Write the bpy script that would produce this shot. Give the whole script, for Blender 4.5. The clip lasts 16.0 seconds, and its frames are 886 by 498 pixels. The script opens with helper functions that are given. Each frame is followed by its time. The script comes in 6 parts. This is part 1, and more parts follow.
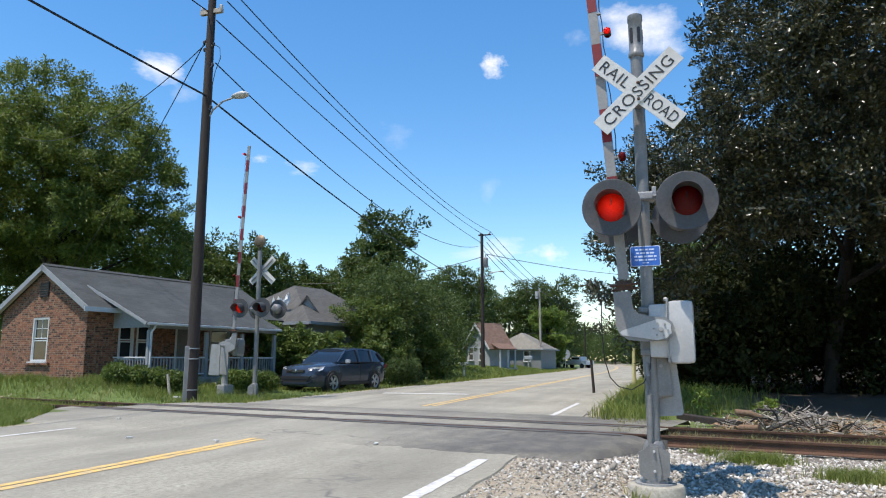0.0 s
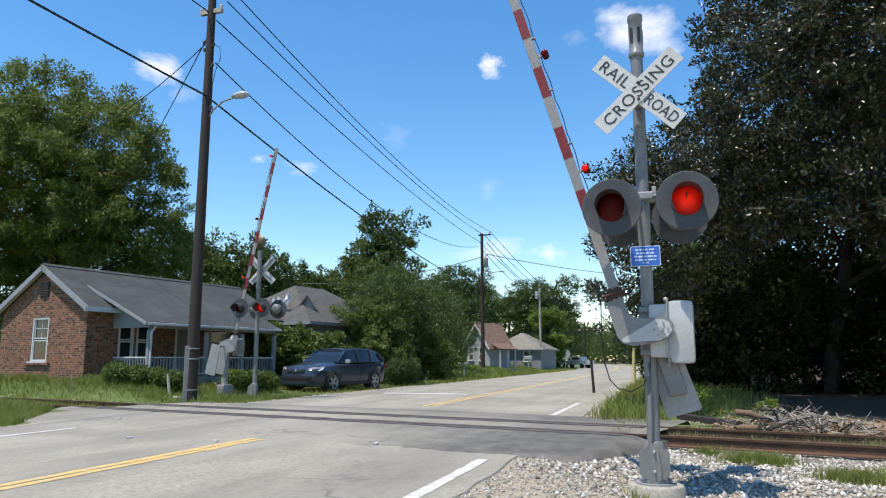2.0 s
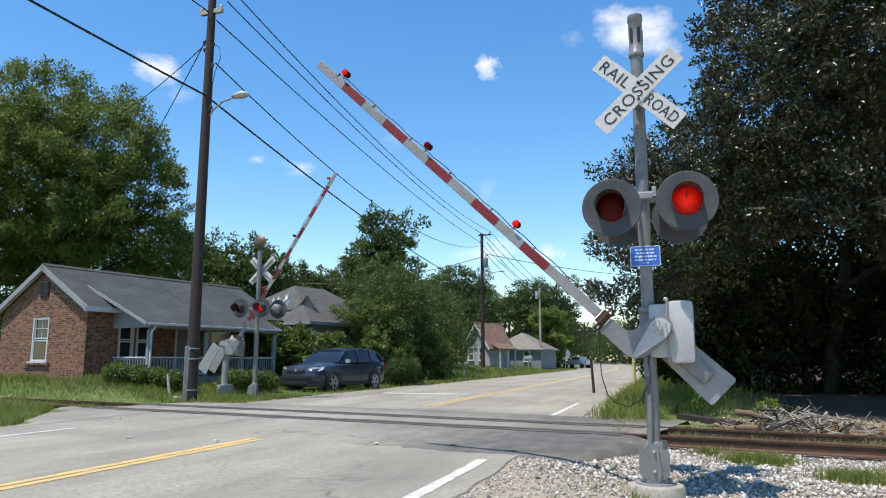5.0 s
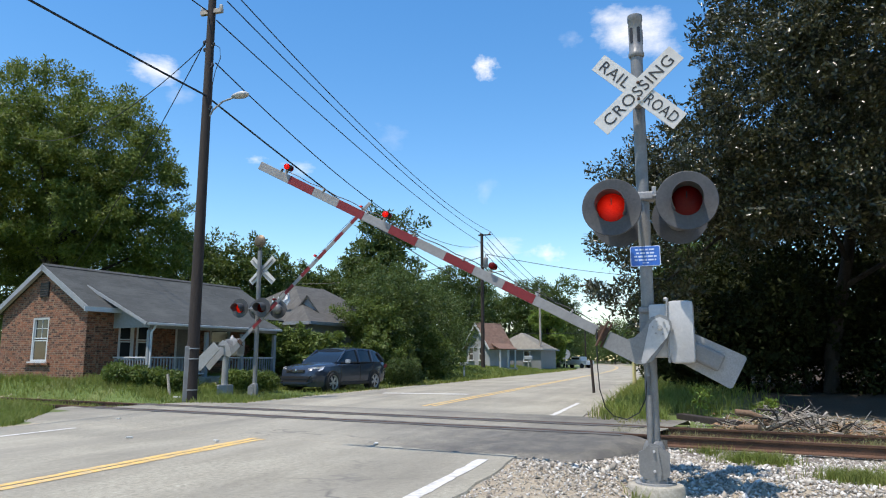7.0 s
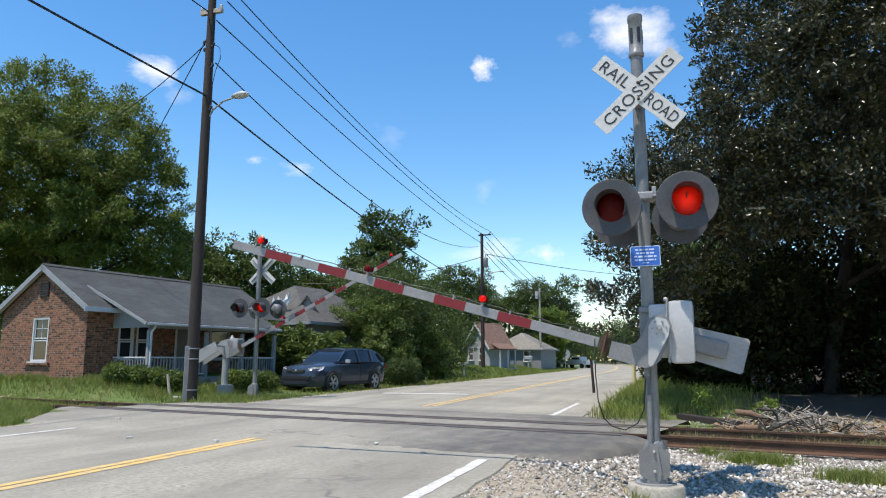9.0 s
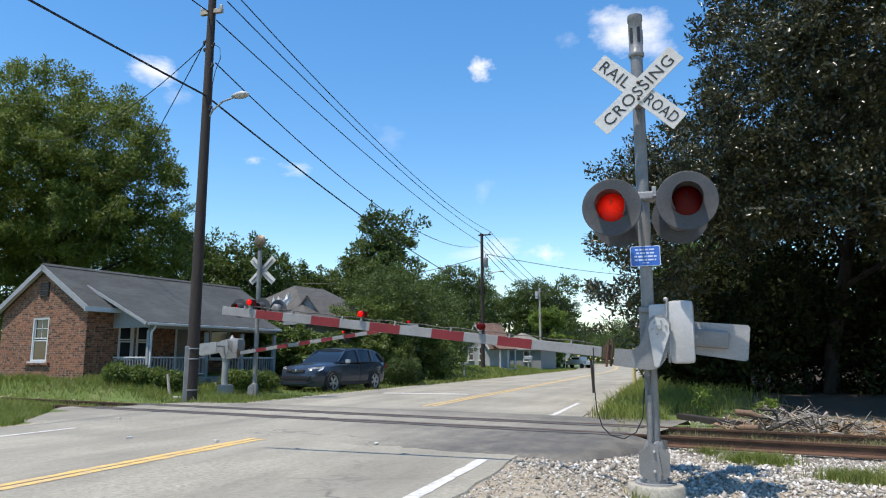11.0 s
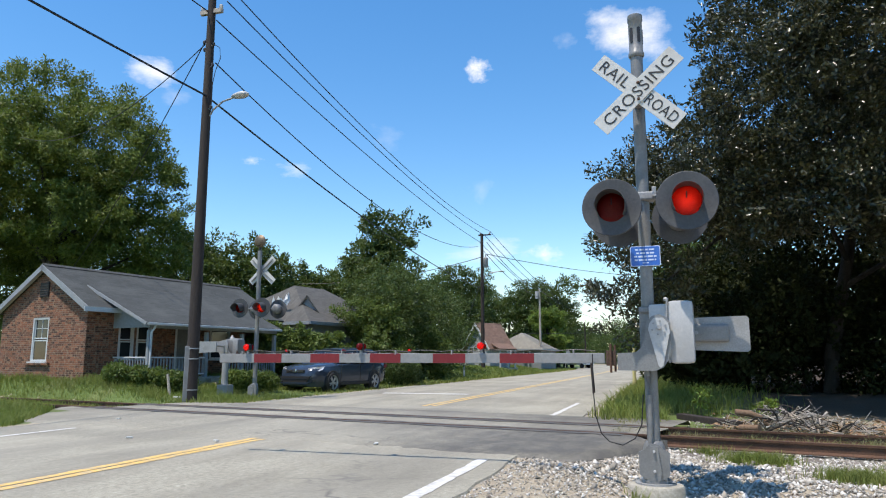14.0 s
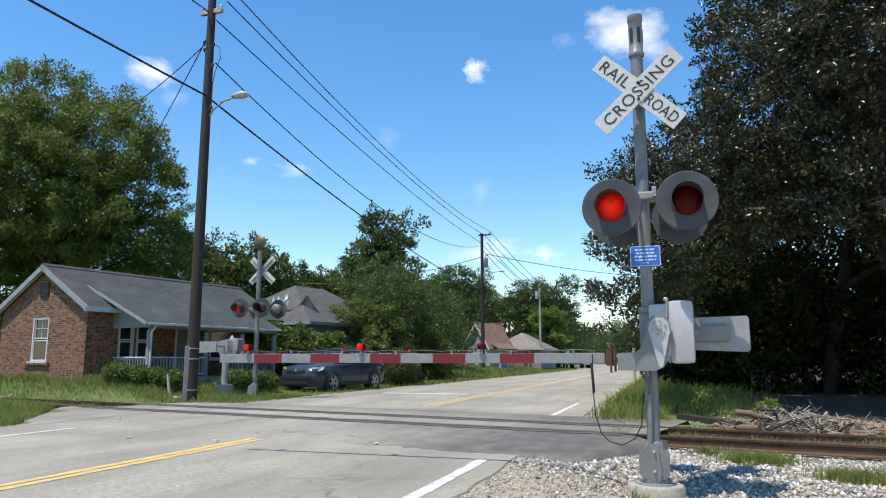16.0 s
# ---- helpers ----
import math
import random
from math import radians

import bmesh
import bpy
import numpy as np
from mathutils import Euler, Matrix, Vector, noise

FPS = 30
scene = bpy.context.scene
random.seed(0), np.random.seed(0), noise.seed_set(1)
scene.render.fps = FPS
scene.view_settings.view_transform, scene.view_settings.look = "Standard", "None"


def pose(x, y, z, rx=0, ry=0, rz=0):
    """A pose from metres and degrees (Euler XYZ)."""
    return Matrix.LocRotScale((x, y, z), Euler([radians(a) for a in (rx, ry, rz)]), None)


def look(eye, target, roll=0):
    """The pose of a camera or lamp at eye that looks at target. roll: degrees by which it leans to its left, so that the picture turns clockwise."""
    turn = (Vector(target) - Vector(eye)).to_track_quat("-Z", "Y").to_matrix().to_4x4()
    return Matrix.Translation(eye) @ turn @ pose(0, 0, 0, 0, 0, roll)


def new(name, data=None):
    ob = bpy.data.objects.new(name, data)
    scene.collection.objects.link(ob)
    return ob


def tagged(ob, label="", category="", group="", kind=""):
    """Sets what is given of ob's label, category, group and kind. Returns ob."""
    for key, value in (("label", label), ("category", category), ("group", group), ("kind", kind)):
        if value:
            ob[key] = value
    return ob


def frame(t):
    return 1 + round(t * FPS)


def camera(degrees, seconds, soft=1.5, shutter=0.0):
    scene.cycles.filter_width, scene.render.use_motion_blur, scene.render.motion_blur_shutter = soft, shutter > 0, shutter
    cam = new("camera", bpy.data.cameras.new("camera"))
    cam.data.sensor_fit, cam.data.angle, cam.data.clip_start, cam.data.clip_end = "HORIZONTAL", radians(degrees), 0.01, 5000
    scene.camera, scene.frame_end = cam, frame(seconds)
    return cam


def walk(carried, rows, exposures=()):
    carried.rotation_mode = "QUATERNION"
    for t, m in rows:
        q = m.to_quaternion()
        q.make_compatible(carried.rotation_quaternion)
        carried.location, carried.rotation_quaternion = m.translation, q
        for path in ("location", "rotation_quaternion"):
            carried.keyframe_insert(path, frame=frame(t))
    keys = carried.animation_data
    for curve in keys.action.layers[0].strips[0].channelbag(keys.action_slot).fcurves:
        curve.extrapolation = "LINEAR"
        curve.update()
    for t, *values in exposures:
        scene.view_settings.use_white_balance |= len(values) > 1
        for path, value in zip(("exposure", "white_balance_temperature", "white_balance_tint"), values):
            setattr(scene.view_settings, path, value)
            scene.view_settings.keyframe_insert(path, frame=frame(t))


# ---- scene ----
# World: x across the road, y along it, z up; the road surface by the crossing lies at z = 0.
cam = camera(64.6, 16.0, soft=1.1)
EYE = pose(0, 0, 1.2, 99.03, 0, 17.71)
walk(cam, [(0, EYE), (16, EYE)], exposures=[(0, 0.42, 6800, 12), (16, 0.42, 6800, 12)])

# ---------------------------------------------------------------- light
SUN_EL, SUN_AZ = radians(69), radians(211)
world = bpy.data.worlds.new("sky")
scene.world = world
world.use_nodes = True
wn = world.node_tree
sky = wn.nodes.new("ShaderNodeTexSky")
sky.sky_type, sky.sun_disc = "NISHITA", False
sky.sun_elevation, sky.sun_rotation = SUN_EL, SUN_AZ
sky.air_density, sky.dust_density, sky.ozone_density = 1.15, 0.12, 3.2
deep = wn.nodes.new("ShaderNodeHueSaturation")
deep.inputs["Saturation"].default_value = 1.30
wn.links.new(sky.outputs[0], deep.inputs["Color"])
wn.links.new(deep.outputs[0], wn.nodes["Background"].inputs[0])
wn.nodes["Background"].inputs[1].default_value = 0.158
to_sun = Vector((math.sin(SUN_AZ) * math.cos(SUN_EL), math.cos(SUN_AZ) * math.cos(SUN_EL), math.sin(SUN_EL)))
sun = new("sun", bpy.data.lights.new("sun", "SUN"))
sun.data.energy, sun.data.angle, sun.data.color = 4.3, radians(0.53), (1.0, 0.95, 0.88)
sun.matrix_world = look(to_sun * 60, (0, 0, 0))


# ---------------------------------------------------------------- materials
def nodes_of(name):
    m = bpy.data.materials.new(name)
    m.use_nodes = True
    return m, m.node_tree, m.node_tree.nodes["Principled BSDF"]


def mix_colour(nt, fac, a, b, mode="MIX"):
    n = nt.nodes.new("ShaderNodeMix")
    n.data_type, n.blend_type = "RGBA", mode
    for sock, v in ((n.inputs[0], fac), (n.inputs[6], a), (n.inputs[7], b)):
        if isinstance(v, bpy.types.NodeSocket):
            nt.links.new(v, sock)
        elif isinstance(v, tuple):
            sock.default_value = (*v[:3], 1)
        else:
            sock.default_value = v
    return n.outputs[2]


def tex_noise(nt, scale, detail=4, rough=0.6, vec=None, stretch=None):
    n = nt.nodes.new("ShaderNodeTexNoise")
    n.inputs["Scale"].default_value, n.inputs["Detail"].default_value, n.inputs["Roughness"].default_value = scale, detail, rough
    if vec is None:
        g = nt.nodes.new("ShaderNodeNewGeometry")
        vec = g.outputs["Position"]
    if stretch:
        mp = nt.nodes.new("ShaderNodeMapping")
        mp.inputs["Scale"].default_value = stretch
        nt.links.new(vec, mp.inputs["Vector"])
        vec = mp.outputs[0]
    nt.links.new(vec, n.inputs["Vector"])
    return n.outputs[0]


def ramp(nt, v, lo, hi, a=0.0, b=1.0):
    n = nt.nodes.new("ShaderNodeMapRange")
    for i, k in enumerate((lo, hi, a, b)):
        n.inputs[i + 1].default_value = k
    nt.links.new(v, n.inputs[0])
    return n.outputs[0]


def bump(nt, p, height, strength, dist):
    n = nt.nodes.new("ShaderNodeBump")
    n.inputs["Strength"].default_value, n.inputs["Distance"].default_value = strength, dist
    nt.links.new(height, n.inputs["Height"])
    nt.links.new(n.outputs[0], p.inputs["Normal"])


def surface(name, a, b, fine=60.0, coarse=3.0, rough=0.6, metal=0.0, dirt=None, dirt_amount=0.35, relief=0.3, depth=0.004, local=False, stretch=None):
    """A weathered surface: two colours by grain, stains at a coarse scale, fine relief."""
    m, nt, p = nodes_of(name)
    vec = None
    if local:
        vec = nt.nodes.new("ShaderNodeTexCoord").outputs["Object"]
    f = tex_noise(nt, fine, 5, 0.7, vec, stretch)
    c = tex_noise(nt, coarse, 4, 0.6, vec, stretch)
    col = mix_colour(nt, ramp(nt, f, 0.35, 0.65), a, b)
    if dirt:
        col = mix_colour(nt, ramp(nt, c, 0.45, 0.72, 0, dirt_amount), col, dirt)
    nt.links.new(col, p.inputs["Base Color"])
    nt.links.new(ramp(nt, c, 0.3, 0.7, rough - 0.1, min(1, rough + 0.1)), p.inputs["Roughness"])
    p.inputs["Metallic"].default_value = metal
    if relief:
        bump(nt, p, f, relief, depth)
    return m


def leafage(name, a, b, c, gloss=0.45, through_light=0.3, scale=0.5, shine=0.25):
    m, nt, p = nodes_of(name)
    g = nt.nodes.new("ShaderNodeNewGeometry")
    big = tex_noise(nt, scale, 3, 0.6)
    col = mix_colour(nt, g.outputs["Random Per Island"], a, b)
    col = mix_colour(nt, ramp(nt, big, 0.4, 0.7), col, c)
    nt.links.new(col, p.inputs["Base Color"])
    p.inputs["Roughness"].default_value = gloss
    p.inputs["Specular IOR Level"].default_value = shine
    tr = nt.nodes.new("ShaderNodeBsdfTranslucent")
    nt.links.new(mix_colour(nt, 0.5, col, (0.25, 0.32, 0.05)), tr.inputs["Color"])
    mx = nt.nodes.new("ShaderNodeMixShader")
    mx.inputs[0].default_value = through_light
    nt.links.new(p.outputs[0], mx.inputs[1])
    nt.links.new(tr.outputs[0], mx.inputs[2])
    nt.links.new(mx.outputs[0], nt.nodes["Material Output"].inputs["Surface"])
    return m


def glowing(name, colour, strength, radius=0.0):
    """A lit lamp face; with a radius it is hottest in the middle, as a bulb in a dish is."""
    m, nt, p = nodes_of(name)
    p.inputs["Base Color"].default_value = (*colour, 1)
    p.inputs["Emission Color"].default_value = (*colour, 1)
    p.inputs["Emission Strength"].default_value = strength
    if radius:
        ln = nt.nodes.new("ShaderNodeVectorMath")
        ln.operation = "LENGTH"
        nt.links.new(nt.nodes.new("ShaderNodeTexCoord").outputs["Object"], ln.inputs[0])
        nt.links.new(ramp(nt, ln.outputs["Value"], 0.15 * radius, radius, strength * 1.5, strength * 0.4), p.inputs["Emission Strength"])
    return m


def lens_red(name, radius):
    """A red moulded lens: prisms all over, lamp falloff painted in darker towards its rim."""
    m, nt, p = nodes_of(name)
    p.inputs["Base Color"].default_value = (0.26, 0.006, 0.008, 1)
    p.inputs["Roughness"].default_value = 0.25
    v = nt.nodes.new("ShaderNodeTexVoronoi")
    v.inputs["Scale"].default_value = 15 / radius
    bump(nt, p, v.outputs["Distance"], 0.4, 0.003)
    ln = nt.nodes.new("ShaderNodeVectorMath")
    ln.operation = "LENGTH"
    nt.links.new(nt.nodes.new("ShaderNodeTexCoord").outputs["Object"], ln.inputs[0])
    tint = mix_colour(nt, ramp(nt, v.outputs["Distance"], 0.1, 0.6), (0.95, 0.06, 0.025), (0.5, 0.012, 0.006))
    # the lamp's weaker light near the rim, mixed into the tint
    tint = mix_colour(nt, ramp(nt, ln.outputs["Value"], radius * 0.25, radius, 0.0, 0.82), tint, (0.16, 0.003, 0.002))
    tr = nt.nodes.new("ShaderNodeBsdfTranslucent")
    nt.links.new(tint, tr.inputs["Color"])
    mx = nt.nodes.new("ShaderNodeMixShader")
    mx.inputs[0].default_value = 0.7
    nt.links.new(p.outputs[0], mx.inputs[1])
    nt.links.new(tr.outputs[0], mx.inputs[2])
    nt.links.new(mx.outputs[0], nt.nodes["Material Output"].inputs["Surface"])
    return m


def glass(name, tint=(0.02, 0.025, 0.03), rough=0.05):
    m, nt, p = nodes_of(name)
    p.inputs["Base Color"].default_value = (*tint, 1)
    p.inputs["Roughness"].default_value = rough
    p.inputs["Specular IOR Level"].default_value = 0.45
    return m


def asphalt_material(name):
    """Bleached asphalt; the "tar" map says where bitumen and rubber have darkened it."""
    m, nt, p = nodes_of(name)
    g = nt.nodes.new("ShaderNodeNewGeometry")
    pos = g.outputs["Position"]
    grit = tex_noise(nt, 70, 4, 0.9, pos)
    speck = tex_noise(nt, 16, 5, 0.85, pos)
    stain = tex_noise(nt, 0.8, 10, 0.72, pos, (1.0, 0.3, 1))
    patch = tex_noise(nt, 0.22, 5, 0.6, pos)
    col = mix_colour(nt, ramp(nt, grit, 0.3, 0.7), (0.165, 0.152, 0.114), (0.47, 0.44, 0.345))
    col = mix_colour(nt, ramp(nt, speck, 0.50, 0.64, 0, 0.65), col, (0.105, 0.098, 0.080))
    col = mix_colour(nt, ramp(nt, speck, 0.46, 0.32, 0, 0.6), col, (0.56, 0.53, 0.45))
    col = mix_colour(nt, ramp(nt, stain, 0.40, 0.66, 0, 0.7), col, (0.145, 0.132, 0.102))
    col = mix_colour(nt, ramp(nt, patch, 0.4, 0.65, 0, 0.35), col, (0.46, 0.43, 0.345))
    lane = tex_noise(nt, 0.75, 4, 0.55, pos, (1.0, 0.07, 1))
    col = mix_colour(nt, ramp(nt, lane, 0.48, 0.68, 0, 0.5), col, (0.17, 0.158, 0.13))
    tar = nt.nodes.new("ShaderNodeAttribute")
    tar.attribute_name = "tar"
    dark = nt.nodes.new("ShaderNodeMath")
    dark.operation = "MULTIPLY"
    nt.links.new(tar.outputs["Fac"], dark.inputs[0])
    nt.links.new(ramp(nt, tex_noise(nt, 3.0, 6, 0.7, pos, (1, 0.6, 1)), 0.25, 0.6, 0.45, 1.1), dark.inputs[1])
    col = mix_colour(nt, dark.outputs[0], col, mix_colour(nt, ramp(nt, grit, 0.3, 0.7), (0.055, 0.052, 0.046), (0.125, 0.118, 0.104)))
    vor = nt.nodes.new("ShaderNodeTexVoronoi")
    vor.feature = "DISTANCE_TO_EDGE"
    vor.inputs["Scale"].default_value = 0.22
    warp = nt.nodes.new("ShaderNodeVectorMath")
    wob = nt.nodes.new("ShaderNodeTexNoise")
    wob.inputs["Scale"].default_value = 1.5
    nt.links.new(pos, wob.inputs["Vector"])
    nt.links.new(pos, warp.inputs[0])
    nt.links.new(wob.outputs["Color"], warp.inputs[1])
    nt.links.new(warp.outputs[0], vor.inputs["Vector"])
    crack = ramp(nt, vor.outputs["Distance"], 0.0, 0.007, 0.75, 0.0)
    gate = nt.nodes.new("ShaderNodeMath")
    gate.operation = "MULTIPLY"
    nt.links.new(crack, gate.inputs[0])
    nt.links.new(ramp(nt, tex_noise(nt, 0.6, 3, 0.6, pos), 0.46, 0.6), gate.inputs[1])
    col = mix_colour(nt, gate.outputs[0], col, (0.09, 0.083, 0.075))
    nt.links.new(col, p.inputs["Base Color"])
    p.inputs["Roughness"].default_value = 0.85
    bump(nt, p, grit, 0.5, 0.004)
    return m


def ground_material():
    """Turf, with bare sandy earth and gravel where the cover map says so."""
    m, nt, p = nodes_of("turf_and_earth")
    att = nt.nodes.new("ShaderNodeAttribute")
    att.attribute_name = "cover"
    f = tex_noise(nt, 25, 5, 0.7)
    c = tex_noise(nt, 0.7, 4, 0.6)
    turf = mix_colour(nt, ramp(nt, f, 0.3, 0.7), (0.05, 0.085, 0.018), (0.13, 0.18, 0.04))
    turf = mix_colour(nt, ramp(nt, c, 0.5, 0.75, 0, 0.6), turf, (0.20, 0.17, 0.08))
    earth = mix_colour(nt, ramp(nt, f, 0.3, 0.7), (0.25, 0.205, 0.14), (0.47, 0.405, 0.30))
    sep = nt.nodes.new("ShaderNodeSeparateColor")
    nt.links.new(att.outputs["Color"], sep.inputs[0])
    wood = mix_colour(nt, ramp(nt, f, 0.3, 0.7), (0.03, 0.022, 0.014), (0.09, 0.06, 0.035))
    edge = nt.nodes.new("ShaderNodeMath")
    edge.operation = "ADD"
    nt.links.new(sep.outputs[0], edge.inputs[0])
    nt.links.new(ramp(nt, tex_noise(nt, 4, 4, 0.7), 0.3, 0.7, -0.25, 0.25), edge.inputs[1])
    col = mix_colour(nt, ramp(nt, edge.outputs[0], 0.35, 0.65), turf, earth)
    col = mix_colour(nt, sep.outputs[1], col, wood)
    nt.links.new(col, p.inputs["Base Color"])
    p.inputs["Roughness"].default_value = 0.95
    bump(nt, p, f, 0.8, 0.03)
    return m


M = {}
M["asphalt"] = asphalt_material("worn_asphalt")
M["ground"] = ground_material()
M["yellow"] = surface("worn_yellow_paint", (0.58, 0.34, 0.07), (0.74, 0.52, 0.19), 30, 6, 0.7, dirt=(0.33, 0.30, 0.235), dirt_amount=1.0)
M["white_line"] = surface("worn_white_paint", (0.52, 0.51, 0.48), (0.68, 0.67, 0.64), 40, 9, 0.7, dirt=(0.33, 0.31, 0.28), dirt_amount=0.9)
M["steel"] = surface("aluminium_grey_paint", (0.165, 0.168, 0.166), (0.22, 0.222, 0.218), 50, 4, 0.45, 0.1, dirt=(0.115, 0.113, 0.105), dirt_amount=0.5, relief=0.08, depth=0.002)
M["galvanised"] = surface("dull_galvanised_steel", (0.24, 0.242, 0.238), (0.33, 0.33, 0.325), 60, 5, 0.5, 0.1, dirt=(0.2, 0.19, 0.17), dirt_amount=0.5, relief=0.1, depth=0.002)
M["box_grey"] = surface("pale_grey_enamel", (0.38, 0.382, 0.376), (0.45, 0.452, 0.445), 40, 3, 0.42, 0.0, dirt=(0.29, 0.288, 0.28), dirt_amount=0.5, relief=0.05, depth=0.001)
M["black_disc"] = surface("faded_black_paint", (0.038, 0.040, 0.043), (0.060, 0.062, 0.066), 40, 4, 0.55, 0.0, dirt=(0.095, 0.098, 0.10), dirt_amount=0.6, relief=0.08, depth=0.001)
M["black"] = surface("matt_black", (0.012, 0.012, 0.013), (0.022, 0.022, 0.024), 40, 4, 0.6, relief=0.05)
M["lens"] = lens_red("red_lens", 0.165)
M["lamp_glow"] = glowing("lit_lamp", (1.0, 0.62, 0.42), 2.9, 0.115)
M["lamp_glow_small"] = glowing("lit_small_lamp", (1.0, 0.42, 0.34), 4.0, 0.045)
M["sheet_white"] = surface("white_reflective_sheeting", (0.47, 0.475, 0.45), (0.54, 0.54, 0.515), 20, 3, 0.45, dirt=(0.40, 0.385, 0.34), dirt_amount=0.5, relief=0.03)
M["letter"] = surface("black_lettering", (0.012, 0.012, 0.012), (0.03, 0.03, 0.03), 30, 3, 0.5, relief=0)
M["arm_white"] = surface("dirty_white_arm", (0.20, 0.203, 0.20), (0.25, 0.252, 0.248), 30, 3, 0.6, dirt=(0.155, 0.152, 0.145), dirt_amount=0.6, relief=0.05)
M["arm_red"] = surface("faded_red_arm", (0.140, 0.005, 0.009), (0.18, 0.008, 0.012), 30, 3, 0.65, dirt=(0.10, 0.007, 0.010), dirt_amount=0.5, relief=0.05)
M["blue"] = surface("blue_sign_face", (0.02, 0.11, 0.45), (0.03, 0.14, 0.52), 20, 3, 0.4, relief=0.02)
M["sign_white"] = surface("white_sign_print", (0.45, 0.55, 0.75), (0.6, 0.68, 0.82), 20, 3, 0.4, relief=0)
M["rust"] = surface("rusty_steel", (0.055, 0.028, 0.017), (0.14, 0.070, 0.040), 50, 3, 0.75, 0.2, dirt=(0.05, 0.03, 0.02), dirt_amount=0.6, relief=0.5)
M["tie"] = surface("weathered_tie_timber", (0.10, 0.085, 0.07), (0.21, 0.18, 0.15), 40, 3, 0.9, relief=0.7, depth=0.01, stretch=(1, 8, 8))
M["concrete"] = surface("stained_concrete", (0.26, 0.24, 0.19), (0.40, 0.375, 0.31), 35, 3, 0.9, dirt=(0.16, 0.145, 0.10), dirt_amount=0.6, relief=0.5)
M["pole_wood"] = surface("creosoted_pole_wood", (0.013, 0.009, 0.007), (0.038, 0.027, 0.022), 14, 2, 0.85, dirt=(0.075, 0.060, 0.052), dirt_amount=0.4, relief=0.8, depth=0.01, stretch=(6, 6, 0.4))
M["wire"] = surface("black_cable", (0.012, 0.012, 0.013), (0.02, 0.02, 0.022), 20, 3, 0.6, relief=0)
M["bark"] = surface("grey_brown_bark", (0.018, 0.015, 0.012), (0.052, 0.044, 0.036), 20, 2, 0.95, relief=0.9, depth=0.03, stretch=(4, 4, 0.7))
M["dead_wood"] = surface("bleached_dead_wood", (0.24, 0.20, 0.16), (0.46, 0.42, 0.36), 30, 3, 0.9, relief=0.6)
M["trim"] = surface("white_painted_trim", (0.46, 0.48, 0.48), (0.56, 0.575, 0.575), 20, 2, 0.6, dirt=(0.42, 0.42, 0.40), dirt_amount=0.4, relief=0.05)
M["siding"] = surface("pale_siding", (0.26, 0.28, 0.295), (0.34, 0.36, 0.37), 20, 1, 0.7, dirt=(0.20, 0.21, 0.20), dirt_amount=0.4, relief=0.1)
M["window_glass"] = glass("dark_window_glass")
M["car_paint"] = surface("dark_blue_grey_car_paint", (0.033, 0.048, 0.074), (0.040, 0.056, 0.082), 80, 2, 0.16, 0.2, relief=0)
M["car_glass"] = glass("tinted_car_glass", (0.012, 0.016, 0.02), 0.03)
M["tyre"] = surface("black_tyre_rubber", (0.014, 0.014, 0.014), (0.03, 0.03, 0.03), 40, 4, 0.85, relief=0.2)
M["chrome"] = surface("bright_metal", (0.55, 0.55, 0.55), (0.65, 0.65, 0.65), 30, 3, 0.22, 0.9, relief=0)
M["headlight"] = surface("clear_headlight", (0.55, 0.57, 0.58), (0.8, 0.8, 0.8), 40, 9, 0.12, 0.4, relief=0)
M["leaf_big_tree"] = leafage("oak_leaves", (0.045, 0.074, 0.012), (0.150, 0.190, 0.036), (0.090, 0.120, 0.024), 0.5, 0.28, 0.6)
M["leaf_magnolia"] = leafage("glossy_magnolia_leaves", (0.013, 0.016, 0.006), (0.078, 0.078, 0.032), (0.034, 0.035, 0.013), 0.30, 0.03, 0.6, 0.42)
# darker matt copy of the magnolia leaf; shade under the crown in its colour
M["leaf_shade_dark"] = leafage("matt_shade_darkened_leaves", (0.008, 0.012, 0.004), (0.034, 0.042, 0.014), (0.016, 0.022, 0.007), 0.7, 0.05, 0.5, 0.1)
M["leaf_dark"] = leafage("dark_green_leaves", (0.027, 0.050, 0.012), (0.078, 0.114, 0.028), (0.046, 0.076, 0.019), 0.5, 0.22, 0.3)
M["leaf_mid"] = leafage("mid_green_leaves", (0.050, 0.086, 0.017), (0.130, 0.176, 0.038), (0.082, 0.120, 0.030), 0.5, 0.28, 0.4)
M["leaf_bright"] = leafage("fresh_green_leaves", (0.07, 0.12, 0.018), (0.17, 0.23, 0.045), (0.11, 0.18, 0.03), 0.5, 0.3, 0.8)
M["grass"] = leafage("green_grass", (0.095, 0.140, 0.024), (0.23, 0.275, 0.065), (0.20, 0.215, 0.070), 0.6, 0.35, 0.9)
M["grass_dry"] = leafage("dry_grass", (0.18, 0.17, 0.08), (0.36, 0.32, 0.17), (0.13, 0.15, 0.045), 0.7, 0.3, 0.9)


# ---------------------------------------------------------------- mesh helpers
def part(name, bm, material, parent=None, label="", at=None, smooth=False):
    """Links a bmesh as one mesh object under a thing or a part."""
    me = bpy.data.meshes.new(name)
    bm.to_mesh(me)
    bm.free()
    me.materials.append(material)
    if smooth:
        me.shade_smooth()
        me.set_sharp_from_angle(angle=radians(40))
    ob = new(name, me)
    if parent is not None:
        ob.parent = parent
    if at is not None:
        ob.matrix_basis = at
    if label:
        ob["label"] = label
    return ob


def thing(name, label, category, at=None, group="", kind=""):
    ob = new(name)
    if at is not None:
        ob.matrix_basis = at
    return tagged(ob, label, category, group, kind)


